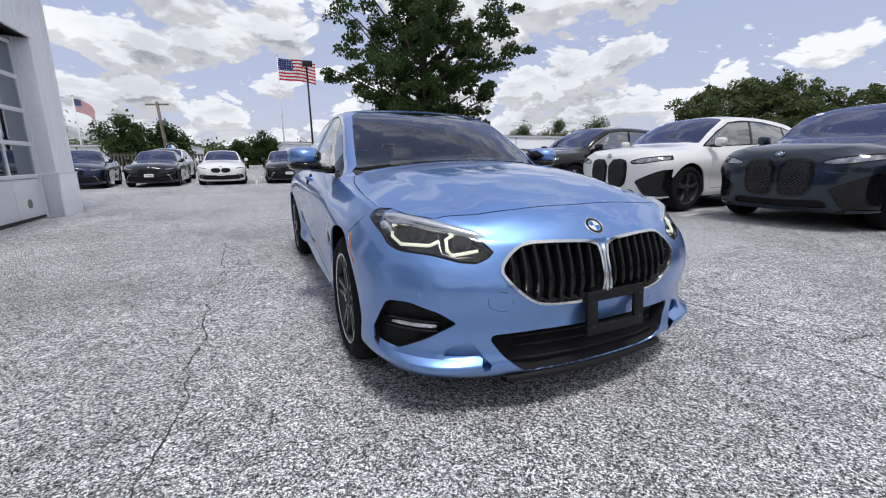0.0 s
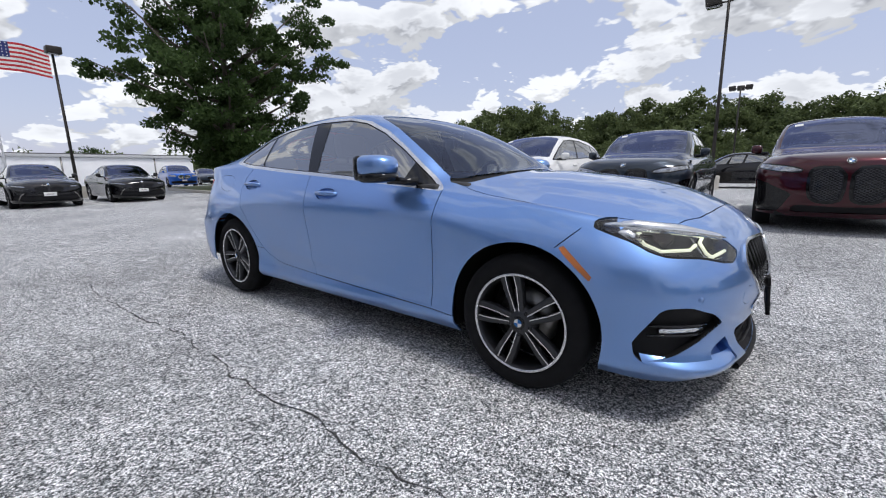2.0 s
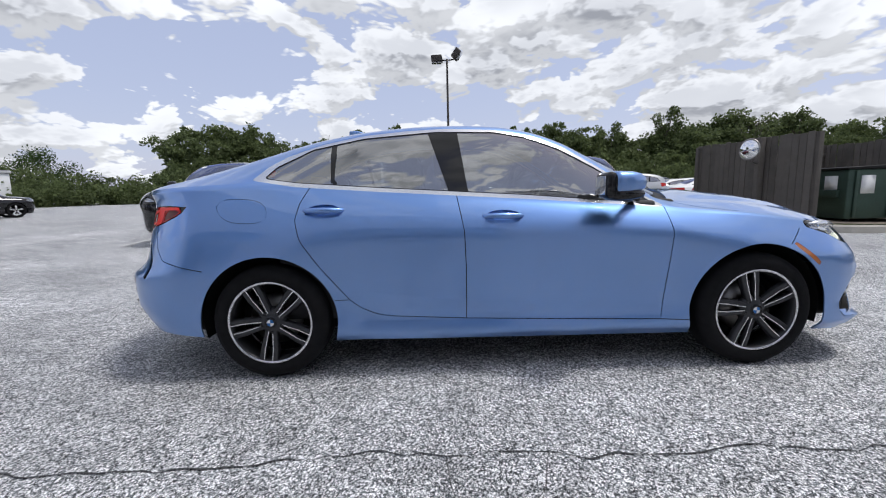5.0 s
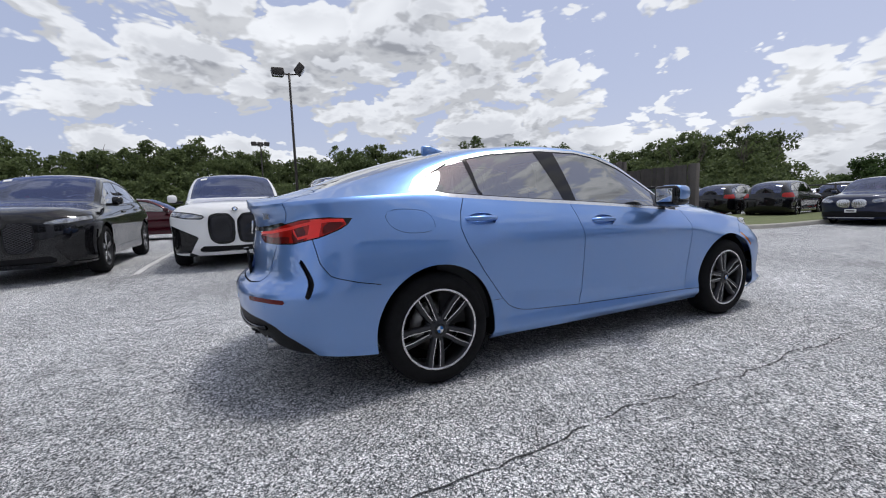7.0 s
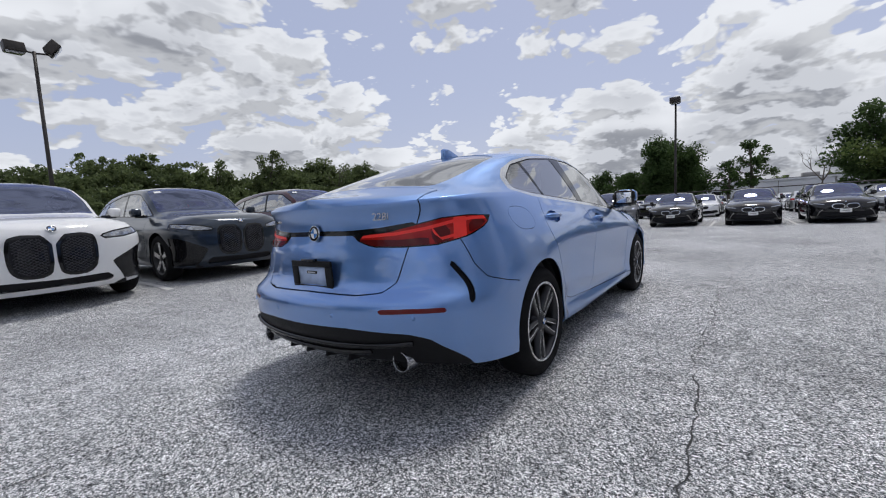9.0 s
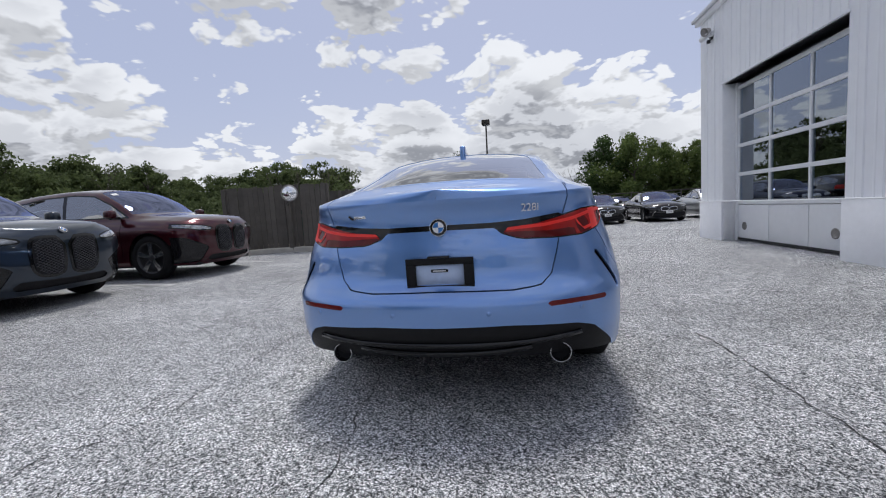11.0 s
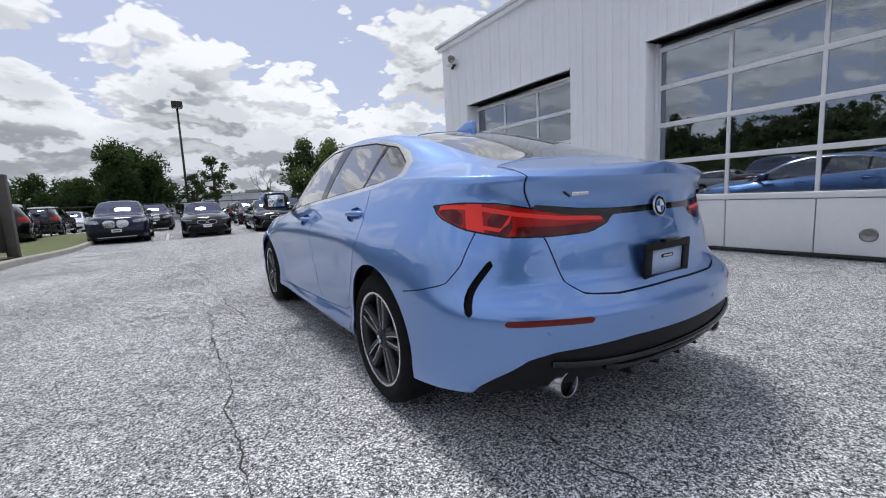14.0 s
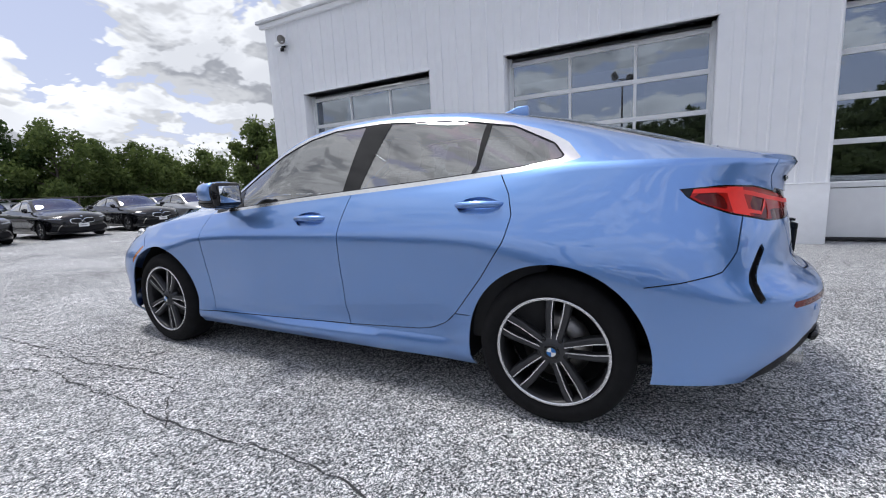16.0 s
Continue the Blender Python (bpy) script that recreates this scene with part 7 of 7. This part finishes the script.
for y in (-0.35, 0.15):
    part("notice", box(-0.858, -0.852, y - 0.14, y + 0.14, 0.68, 0.98), M_WHITEPAINT, bn)
for x in (-0.6, 0.6):
    for y in (-0.5, 0.5):
        part("caster", moved(lathe([(0.0, -0.03), (0.06, -0.03), (0.06, 0.03), (0.0, 0.03)], 14), pose(x, y, 0.06)), M_BLACKTRIM, bn)

# ---- lamp posts, flags ----
M_POLE = mat("dark_bronze_pole", (0.05, 0.045, 0.042), 0.5, 0.5, 0.2, 3)
M_WOODPOLE = mat("grey_timber_pole", (0.20, 0.17, 0.14), 0.9, 0, 0.25, 3, 0.4, 40)


def lamp_post(x, y, h, heads, z=None, square=0.07, label="dark metal car park lamp post with floodlights"):
    t = thing("lamp_post", pose(x, y, ground_z(x, y) if z is None else z, 0.6, 0, 0), label, "lamp post", "car park lamp posts")
    part("footing", lathe([(0.0, 0.55), (0.28, 0.55), (0.30, 0.50), (0.30, 0.0)], 20, "z"), M_KERB, t)
    part("pole", tube([(0, 0, 0.5), (0, 0, h * 0.5), (0, 0, h)], [square, square * 0.85, square * 0.7], 8), M_POLE, t)
    for yaw, out, tilt, sz in heads:
        hd = new("floodlight"); hd.parent = t; hd.matrix_basis = pose(0, 0, h, 0, 0, yaw)
        part("arm", tube([(0, 0, -0.06), (out, 0, -0.04)], 0.03), M_POLE, hd)
        part("lamp_head", moved(prism([(-0.05, -0.12), (0.42 * sz, -0.16), (0.46 * sz, 0.14), (0.0, 0.16)], "y", -0.22 * sz, 0.22 * sz, 0.03), pose(out, 0, 0, 0, tilt, 0)), M_POLE, hd)
        part("lamp_glass", moved(box(0.02, 0.40 * sz, -0.18 * sz, 0.18 * sz, -0.166, -0.158), pose(out, 0, 0, 0, tilt, 0)), M_HEADLAMP, hd)
    return t


lamp_post(0.2, 17.4, 7.0, ((180, 0.25, 0, 1.1), (-15, 0.35, -55, 1.0)))
lamp_post(-0.3, 35.0, 6.4, ((180, 0.3, 0, 0.9), (0, 0.3, 0, 0.9), (90, 0.0, 0, 1.0)))
lamp_post(22.2, 1.1, 6.4, ((180, 0.0, 0, 1.1),))
lamp_post(-23.6, 2.2, 6.5, ((0, 0.0, 0, 1.2),))
lamp_post(-48.0, -22.0, 5.0, ((0, 0.2, 0, 1.5),))
up_ = thing("utility_pole", pose(-35.4, -7.2, 0, 3, 2, 0), "grey timber utility pole with a crossbar", "utility pole")
part("pole", tube([(0, 0, 0), (0, 0, 5.4)], [0.15, 0.10], 10), M_WOODPOLE, up_)
part("crossbar", box(-0.06, 0.06, -0.75, 0.75, 5.15, 5.27, 0.01), M_WOODPOLE, up_)
part("transformer", lathe([(0.0, 0.0), (0.18, 0.0), (0.18, 0.5), (0.0, 0.55)], 14, "z"), M_DISC, up_).matrix_basis = pose(0.2, 0.2, 3.7)
M_FLAGRED = mat("flag_red", (0.45, 0.03, 0.04), 0.7, 0, 0.15, 3)
M_FLAGBLUE = mat("flag_blue", (0.02, 0.03, 0.14), 0.7, 0, 0.15, 3)
M_FLAGWHITE = mat("flag_white", (0.70, 0.70, 0.70), 0.7, 0, 0.1, 3)


def flag(x, y, ztop, length, hoist, yaw, polez, droop=0.1):
    t = thing("flagpole", pose(x, y, 0), "red, white and blue striped flag flying from a tall white pole", "flag", "flags")
    part("pole", tube([(0, 0, 0), (0, 0, ztop + 0.15)], [0.09, 0.05], 10), M_DOORW, t)
    part("finial", lathe([(0.0, 0.0), (0.09, 0.08), (0.0, 0.17)], 12, "z"), M_CHROME, t).matrix_basis = pose(0, 0, ztop + 0.15)
    c, s_ = math.cos(radians(yaw)), math.sin(radians(yaw))

    def pt(u, v, o=0.0):
        wv = 0.16 * length * 0.3 * math.sin(u * 9 + v * 1.5) * u
        px, pz = u * length, ztop - v * hoist - droop * length * u * u - 0.05 * math.sin(u * 7)
        return (c * px - s_ * (wv + o), s_ * px + c * (wv + o), pz)

    def cloth(u0, u1, v0, v1, m, nm, o=0.0):
        bm = bmesh.new()
        n = 16
        V = [[bm.verts.new(pt(u0 + (u1 - u0) * i / n, v, o)) for v in (v0, v1)] for i in range(n + 1)]
        for A, B in zip(V, V[1:]):
            bm.faces.new((A[0], A[1], B[1], B[0]))
        part(nm, bm, m, t)
    for k in range(13):
        cloth(0.0 if k > 6 else 0.4, 1.0, k / 13, (k + 1) / 13, M_FLAGWHITE if k % 2 else M_FLAGRED, "stripe")
    cloth(0.0, 0.4, 0.0, 7 / 13, M_FLAGBLUE, "canton")
    for i in range(6):
        for j in range(5):
            u, v = 0.04 + i * 0.064, (0.5 + j) / 5 * 7 / 13
            bm = bmesh.new()
            for o in (0.03, -0.03):
                q = [pt(u + du, v + dv, o) for du, dv in ((0, -0.022), (0.012, 0), (0, 0.022), (-0.012, 0))]
                bm.faces.new([bm.verts.new(p) for p in q])
            part("star", bm, M_FLAGWHITE, t)


flag(-45.0, 1.95, 11.3, 3.7, 2.1, 80, 11)
flag(-45.0, -15.3, 6.5, 1.9, 1.1, 60, 6.5, 0.55)
sg_ = thing("round_sign", pose(-24.5, -5.35, 0), "round blue and white sign on a short post", "sign")
part("sign_post", tube([(0, 0, 0), (0, 0, 1.5)], 0.04), M_POLE, sg_)
roundel((0.05, 0, 1.72), (1, 0, 0), 0.30, sg_, "sign_disc")

# ---- trees and distance ----
def leafy(name, light, dark, scale=0.5):
    """Leaves: colour by leaf and by patch; light also shines through them."""
    m = mat(name, light, 0.65, 0, 0.3, scale, hue=dark, island=0.5, spec=0.2)
    N, L = m.node_tree.nodes, m.node_tree.links
    b, out = N["Principled BSDF"], N["Material Output"]
    tr = N.new("ShaderNodeBsdfTranslucent")
    src = b.inputs["Base Color"].links[0].from_socket
    L.new(src, tr.inputs[0])
    mx = N.new("ShaderNodeMixShader"); mx.inputs[0].default_value = 0.42
    L.new(b.outputs[0], mx.inputs[1]); L.new(tr.outputs[0], mx.inputs[2]); L.new(mx.outputs[0], out.inputs[0])
    return m


M_BARK = mat("bark", (0.10, 0.085, 0.07), 0.95, 0, 0.3, 4, 0.8, 30)
M_LEAF = leafy("tree_leaves", (0.085, 0.135, 0.042), (0.03, 0.055, 0.02))
M_LEAF2 = leafy("yellowing_leaves", (0.19, 0.24, 0.075), (0.05, 0.085, 0.028))
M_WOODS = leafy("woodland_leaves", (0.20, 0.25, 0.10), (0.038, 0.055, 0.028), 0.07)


def leaf_mesh(name, P, size, rs):
    """Small bent leaf sprays round the points P, each an island of its own."""
    n = len(P)
    N_ = rs.normal(size=(n, 3)) + np.array((0, 0, 0.5))
    N_ /= np.linalg.norm(N_, axis=1)[:, None]
    A = np.cross(N_, rs.normal(size=(n, 3)))
    A /= np.linalg.norm(A, axis=1)[:, None] + 1e-9
    B = np.cross(N_, A)
    s = (size * rs.uniform(0.6, 1.35, n))[:, None]
    e = s * rs.uniform(0.35, 0.75, n)[:, None]
    co = np.stack((P - A * s, P + B * e - N_ * s * 0.15, P + A * s * 0.9 - N_ * s * 0.3, P - B * e - N_ * s * 0.2), 1).reshape(-1, 3)
    me = bpy.data.meshes.new(name)
    me.vertices.add(n * 4)
    me.vertices.foreach_set("co", co.astype(np.float32).ravel())
    me.loops.add(n * 4)
    me.loops.foreach_set("vertex_index", np.arange(n * 4, dtype=np.int32))
    me.polygons.add(n)
    me.polygons.foreach_set("loop_start", np.arange(0, n * 4, 4, dtype=np.int32))
    me.update(calc_edges=True)
    return me


def sprays(C, R, per, rs, flat=0.55):
    """Points in drooping leaf clumps round the centres C of radius R."""
    n = len(C)
    d = rs.normal(size=(n, per, 3))
    d /= np.linalg.norm(d, axis=2)[:, :, None]
    d *= (rs.random((n, per)) ** 0.42)[:, :, None] * R[:, None, None]
    d[:, :, 2] *= flat
    d[:, :, 2] -= 0.25 * (d[:, :, 0] ** 2 + d[:, :, 1] ** 2) / np.maximum(R[:, None], 0.05)
    return (C[:, None, :] + d).reshape(-1, 3)


def tree(at, h, rad, seed, leaves=4000, leaf=0.16, crown_z=0.30, m=None, label="leafy green tree", trunk_r=None, group="", clumps=70, oval=1.0, puff=0.20, flat=0.85):
    """Trunk, limbs and a crown of leaf clumps spread along them, with gaps between."""
    r, rs = random.Random(seed), np.random.RandomState(seed)
    t = thing("tree", pose(*at), label, "tree", group)
    tr = trunk_r or h * 0.028
    zc = h * crown_z
    bm = bmesh.new()
    top = Vector((r.uniform(-0.3, 0.3), r.uniform(-0.3, 0.3), h * 0.86))
    mid = Vector((r.uniform(-0.15, 0.15), r.uniform(-0.15, 0.15), zc))
    add_tube(bm, [(0, 0, -0.1), (0, 0, 0.25), mid * 0.6, mid, mid.lerp(top, 0.5), top], [tr * 1.6, tr * 1.15, tr, tr * 0.85, tr * 0.45, 0.02], 10)
    part("trunk", bm, M_BARK, t)
    C = Vector((0, 0, (zc + h) / 2))
    hh = (h - zc) / 2 * 1.03
    ends = []
    boughs = max(10, clumps // 8)
    for k in range(boughs):
        # bough tips spread evenly over an uneven crown
        v = Vector((0, 0, 1 - 2 * (k + 0.5) / boughs))
        az = k * 2.39996 + r.uniform(-0.4, 0.4)
        ring = math.sqrt(1 - v.z ** 2)
        v.x, v.y = math.cos(az) * ring, math.sin(az) * ring
        lump = r.uniform(0.70, 1.04)
        taper = (1.0 - 0.30 * max(0, v.z) * oval) * (1.0 - 0.22 * max(0, -v.z))
        tip = C + Vector((v.x * rad * lump * taper, v.y * rad * lump * taper, v.z * hh * (0.85 + 0.17 * r.random())))
        s = mid.lerp(top, min(0.9, max(0.0, (tip.z - zc) / (h - zc) * 0.75 - 0.05)))
        q = s.lerp(tip, 0.5) + Vector((0, 0, -0.05 * rad))
        if k % max(1, boughs // 26) == 0:
            part("limb", tube([s, q, tip], [tr * 0.40, tr * 0.22, tr * 0.05], 6), M_BARK, t)
        for j in range(max(2, clumps // boughs)):
            f = 1.0 - 0.72 * r.random() ** 1.4
            p = s.lerp(q, f * 2) if f < 0.5 else q.lerp(tip, f * 2 - 1)
            p = p + Vector((r.gauss(0, 1), r.gauss(0, 1), r.gauss(0, 0.7))) * rad * 0.085
            ends.append((p, r.uniform(0.6, 1.3) * puff * rad))
    P = sprays(np.array([e[0][:] for e in ends]), np.array([e[1] for e in ends]), max(4, leaves // len(ends)), rs, flat)
    me = leaf_mesh("crown", P, leaf, rs)
    me.materials.append(m or M_LEAF)
    ob = new("crown", me)
    ob.parent = t
    ob["kind"] = "stuff"
    return t


# the large maple on the island
tree((-23.5, 9.6, 0.11), 13.6, 6.4, 3, 66000, 0.118, 0.13, None, "large dark green maple on the grass island", 0.36, clumps=400, puff=0.115, flat=0.5)
# trees beyond the left row
for i, (x, y, h, rd) in enumerate(((-52, -13.5, 5.6, 3.2), (-54, -10.0, 5.0, 2.8), (-60, 0.5, 4.6, 2.6), (-58, -3.0, 3.4, 2.2), (-75, 13, 5.2, 3.0), (-80, 34, 6.0, 4.0), (-78, 39, 6.2, 4.0), (-70, 50, 8, 4.5), (-66, 55, 8.5, 4.5), (-62, 62, 9, 5), (-22.4, 13.4, 3.4, 1.2))):
    tree((x, y, 0), h, rd, 20 + i, 9000, 0.15, 0.10, None, "bushy green tree beyond the car park", clumps=80, puff=0.33, group="trees beyond the car park")
# trees ahead of the car
for i, (x, y, h, rd, lv, lab) in enumerate((
        (60.0, 6.0, 9.2, 5.2, 14000, "round dark green tree beyond the car park"), (64.0, 11.5, 6.0, 3.0, 2500, "green tree beyond the car park"), (66.0, 15.5, 6.4, 3.2, 2500, "green tree beyond the car park"), (70.0, 20.5, 6.0, 3.0, 2200, "green tree beyond the car park"),
        (58.0, -0.6, 6.2, 1.9, 700, "slender leaning tree with thin leaves"), (59.0, -3.0, 8.8, 2.3, 1100, "slender tree with thin leaves"))):
    tree((x, y, -0.7), h, rd, 50 + i, lv * (3 if i < 4 else 2), 0.17, 0.18 if i < 4 else 0.35, None, lab, clumps=90 if i < 4 else 40, puff=0.30 if i < 4 else 0.27, flat=0.9, group="trees beyond the car park")
rb_ = random.Random(9)


def fork(p, d, ln, r0, depth, bm):
    q = p + d * ln
    add_tube(bm, [p, p.lerp(q, 0.5) + Vector((rb_.uniform(-0.1, 0.1), rb_.uniform(-0.1, 0.1), 0)) * ln, q], [r0, r0 * 0.75, r0 * 0.5], 6, False)
    if depth:
        for _ in range(3 if depth > 2 else 2):
            n = (d + Vector((rb_.uniform(-0.8, 0.8), rb_.uniform(-0.8, 0.8), rb_.uniform(-0.1, 0.5)))).normalized()
            fork(q, n, ln * 0.66, r0 * 0.5, depth - 1, bm)


for x, y, h in ((60.0, -9.3, 7.4), (45.2, 27.5, 8.6), (49.0, 24.9, 8.4), (51.9, 23.7, 8.8), (35.9, 43.7, 9.6)):
    bare = thing("tree", pose(x, y, -0.7), "bare dead tree with forked branches", "tree", "bare trees beyond the car park")
    bm = bmesh.new()
    fork(Vector((0, 0, 0)), Vector((rb_.uniform(-0.1, 0.1), rb_.uniform(-0.1, 0.1), 1)).normalized(), h * 0.38, 0.17, 4, bm)
    part("branch_crown", bm, M_BARK, bare)
# a taller row beyond the workshop's corner
for i, (az, d, h, rd) in enumerate(((-17, 40, 7.2, 3.0), (-20.5, 38, 7.0, 2.8), (-24, 40, 6.0, 2.4), (-27.5, 40, 6.0, 2.6), (-30, 44, 5.4, 2.2), (-34, 42, 5.6, 2.2), (-39.5, 30, 6.3, 1.9), (-43, 30, 6.6, 2.4))):
    x, y = -1.7 + d * math.cos(radians(az)), 2.4 + d * math.sin(radians(az))
    tree((x, y, -0.5), h, rd, 70 + i, 12000, 0.125, 0.12, M_LEAF if i < 1 else M_LEAF2, "dark green tree beyond the car park" if i < 1 else "yellow-green tree beyond the car park", clumps=110, puff=0.30, group="trees beyond the workshop")


def woods(name, label, spec, seed, leaves, leaf, m):
    """A belt of far woodland: crowns in tiers, low ones before tall ones, as one object."""
    r, rs = random.Random(seed), np.random.RandomState(seed)
    cs, rr = [], []
    for az0, az1, dist, top, n, cx, cy in spec:
        for near, low in ((1.06, 1.0), (1.0, 0.80), (0.95, 0.58), (0.90, 0.36)):
            for k in range(n):
                az = radians(az0 + (az1 - az0) * (k + r.uniform(-0.3, 1.3)) / n)
                d = dist * near * r.uniform(0.97, 1.03)
                h = top * low * r.uniform(0.90, 1.03) * (0.94 + 0.12 * math.sin(az * 17 + seed))
                w = max(2.0, abs(az1 - az0) / n * math.pi / 180 * dist * r.uniform(1.1, 1.8)) * (0.6 + 0.4 * low)
                c = Vector((cx + d * math.cos(az), cy + d * math.sin(az), max(w * 0.5, h - w * 0.95)))
                for _ in range(13):
                    v = Vector((r.gauss(0, 1), r.gauss(0, 1), r.gauss(0.15, 0.8))).normalized() * r.uniform(0.3, 1.0)
                    cs.append((c.x + v.x * w, c.y + v.y * w, c.z + v.z * w * 0.95))
                    rr.append(w * r.uniform(0.26, 0.52))
    P = sprays(np.array(cs), np.array(rr), leaves, rs, 0.7)
    me = leaf_mesh(name, P[P[:, 2] > -0.4], leaf, rs)
    me.materials.append(m)
    return tagged(new(name, me), label, "woodland", kind="stuff")


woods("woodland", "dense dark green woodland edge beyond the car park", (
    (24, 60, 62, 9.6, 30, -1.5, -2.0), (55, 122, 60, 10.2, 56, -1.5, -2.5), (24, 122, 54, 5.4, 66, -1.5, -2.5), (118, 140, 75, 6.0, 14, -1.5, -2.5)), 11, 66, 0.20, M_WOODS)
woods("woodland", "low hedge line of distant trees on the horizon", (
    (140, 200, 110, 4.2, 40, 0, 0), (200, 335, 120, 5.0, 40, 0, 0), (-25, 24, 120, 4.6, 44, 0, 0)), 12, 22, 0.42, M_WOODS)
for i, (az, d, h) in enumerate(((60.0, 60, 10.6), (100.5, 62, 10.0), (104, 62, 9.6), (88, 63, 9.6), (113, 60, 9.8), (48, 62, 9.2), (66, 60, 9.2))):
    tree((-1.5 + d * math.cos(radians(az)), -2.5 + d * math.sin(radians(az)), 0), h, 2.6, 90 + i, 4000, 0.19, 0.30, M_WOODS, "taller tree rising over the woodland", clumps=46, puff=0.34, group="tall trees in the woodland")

# ---- far buildings ----
M_MALL = mat("pale_grey_panels", (0.52, 0.53, 0.55), 0.7, 0, 0.1, 0.4)
M_ROOFD = mat("dark_roof", (0.10, 0.10, 0.11), 0.7, 0, 0.15, 0.5)


def shed(name, x0, x1, y0, y1, h, z, label, face, units=()):
    """A long low building: walls, roof edge, and a row of openings on one face."""
    t = thing(name, pose((x0 + x1) / 2, (y0 + y1) / 2, z), label, "building")
    lx, ly = (x1 - x0) / 2, (y1 - y0) / 2
    part("wall", box(-lx, lx, -ly, ly, 0, h, 0.02), M_MALL if face < 0 else M_BASE, t)
    part("roof_edge", box(-lx - 0.15, lx + 0.15, -ly - 0.15, ly + 0.15, h, h + 0.25, 0.03), M_MALL, t)
    part("roof", box(-lx + 0.1, lx - 0.1, -ly + 0.1, ly - 0.1, h + 0.25, h + 0.35), M_ROOFD, t)
    n = max(2, int(2 * ly / 6))
    for k in range(n):
        y = -ly + (k + 0.5) * 2 * ly / n
        px = -lx if face < 0 else lx
        part("panel_joint", box(*sorted((px, px + face * 0.03)), y - 0.06, y + 0.06, 0, h), M_DISC, t)
        if k % 3 == 1:
            part("window", box(*sorted((px, px + face * 0.05)), y + 0.8, y + 2.0, h * 0.35, h * 0.7, 0.01), M_GLOSSBLACK, t)
    for x, y, w, d, hh in units:
        part("roof_unit", box(x - w / 2, x + w / 2, y - d / 2, y + d / 2, h + 0.3, h + 0.3 + hh, 0.05), M_DISC, t)
    return t


shed("building", 74, 95, -46, 9, 3.5, -0.7, "long low pale grey building beyond the far car park", -1, ((-4, -4, 3, 5, 1.0), (-5, -12, 2, 3, 1.2), (-3, 8, 2, 2, 0.8)))
shed("building", -60, -48, 30, 44, 4.0, 0, "white single-storey building with flat roof", 1)
shed("building", -62, -46.5, 2.0, 16.0, 2.7, 0, "white low shop building with a flat parapet", 1)
shed("building", -70, -56, -30, -8, 2.6, 0, "pale low building behind the railing", 1)
gate = thing("railing", pose(-30.0, 0, 0), "long grey slatted railing along the edge of the lot", "railing")
for k in range(60):
    y = -14.0 + k * 0.19
    part("slat", box(-0.02, 0.02, y, y + 0.10, 0.25, 1.55 - 0.02 * (y + 14) / 3), M_BOARD, gate, flat=True)
part("rail", box(-0.05, -0.02, -14, -2.6, 1.35, 1.45, 0.005), M_BOARD, gate)
part("rail", box(-0.05, -0.02, -14, -2.6, 0.35, 0.45, 0.005), M_BOARD, gate)
for k in range(5):
    part("post", box(-0.12, -0.02, -14 + k * 2.85, -13.88 + k * 2.85, 0, 1.6, 0.005), M_BOARD, gate)
hoop = thing("chain_fence", pose(24.5, 0, -0.28), "low black rail fence with posts before the far car park", "fence")
for k in range(14):
    part("post", tube([(0, -26 + k * 3.0, 0), (0, -26 + k * 3.0, 1.65)], 0.035), M_POLE, hoop)
part("rail", tube([(0, -26, 1.6), (0, 13, 1.6)], 0.03), M_POLE, hoop)
part("rail", tube([(0, -26, 0.8), (0, 13, 0.8)], 0.012), M_POLE, hoop)

# far car parks
for i, y in enumerate((7.6, 10.2, 12.9)):
    far(wag, 21.5 + i * 0.3, y + 0.2, 8, (4, 0, 4)[i])
far(wag, 16.2, 11.2, 12, 1)
far(wag, 9.9, 20.5, 178, 2)
k = 0
for row, (x0, dx, y0, n, yaw, step) in enumerate(((14, 0, 16, 9, 0, 2.8), (21, 0, 16, 8, 180, 2.8), (29, 0, 8, 12, 0, 2.8), (36, 0, 8, 12, 180, 2.8), (44, 0, 4, 14, 0, 2.8))):
    for j in range(n):
        k += 1
        far(wag if rng.random() < 0.6 else sal, x0 + rng.uniform(-0.3, 0.3), y0 + j * step, yaw, rng.choice((1, 1, 1, 1, 2, 2, 3, 0)))
for row, (x0, yaw) in enumerate(((29.0, 180), (36.0, 0), (46.0, 180), (54.0, 0))):
    for j in range(10):
        far(wag if rng.random() < 0.5 else sal, x0, 3.0 - j * 2.9 + rng.uniform(-0.2, 0.2), yaw, rng.randrange(8))
for x, y, yaw, kk in ((-24.0, 18.0, 58, 0),):
    c = far(wag, x, y, yaw, kk); c["label"] = "black sport utility vehicle beside the grass island"
c = far(wag, -34.5, 10.2, -8, 0); c["label"] = "bright blue sport utility vehicle beyond the maple"
recolour(c, ("body", "door_mirror", "door_handle"), M_P_BLUE2)
for i, (x, y, kk) in enumerate(((-39.0, 18.5, 2), (-42.0, 21.5, 0), (-45.0, 25.0, 1), (-47.0, 28.5, 2), (-23.5, -5.4, 1), (-40.0, 14.5, 3))):
    far(wag if i % 2 == 0 else sal, x, y, rng.uniform(-30, 10) if x < -30 else 0, kk)
dk = copy_thing(sal, pose(0.9, 19.5, 0.1, 0, 0, 175))
dk["label"], dk["group"] = "dark saloon parked beyond the row of electric cars", "far car park"
dk2 = copy_thing(sal, pose(-5.3, 15.2, 0.1, 0, 0, 0))
dk2["label"], dk2["group"] = "burgundy saloon parked beyond the row of electric cars", "far car park"
recolour(dk2, ("body", "door_mirror", "door_handle"), M_P_RED)
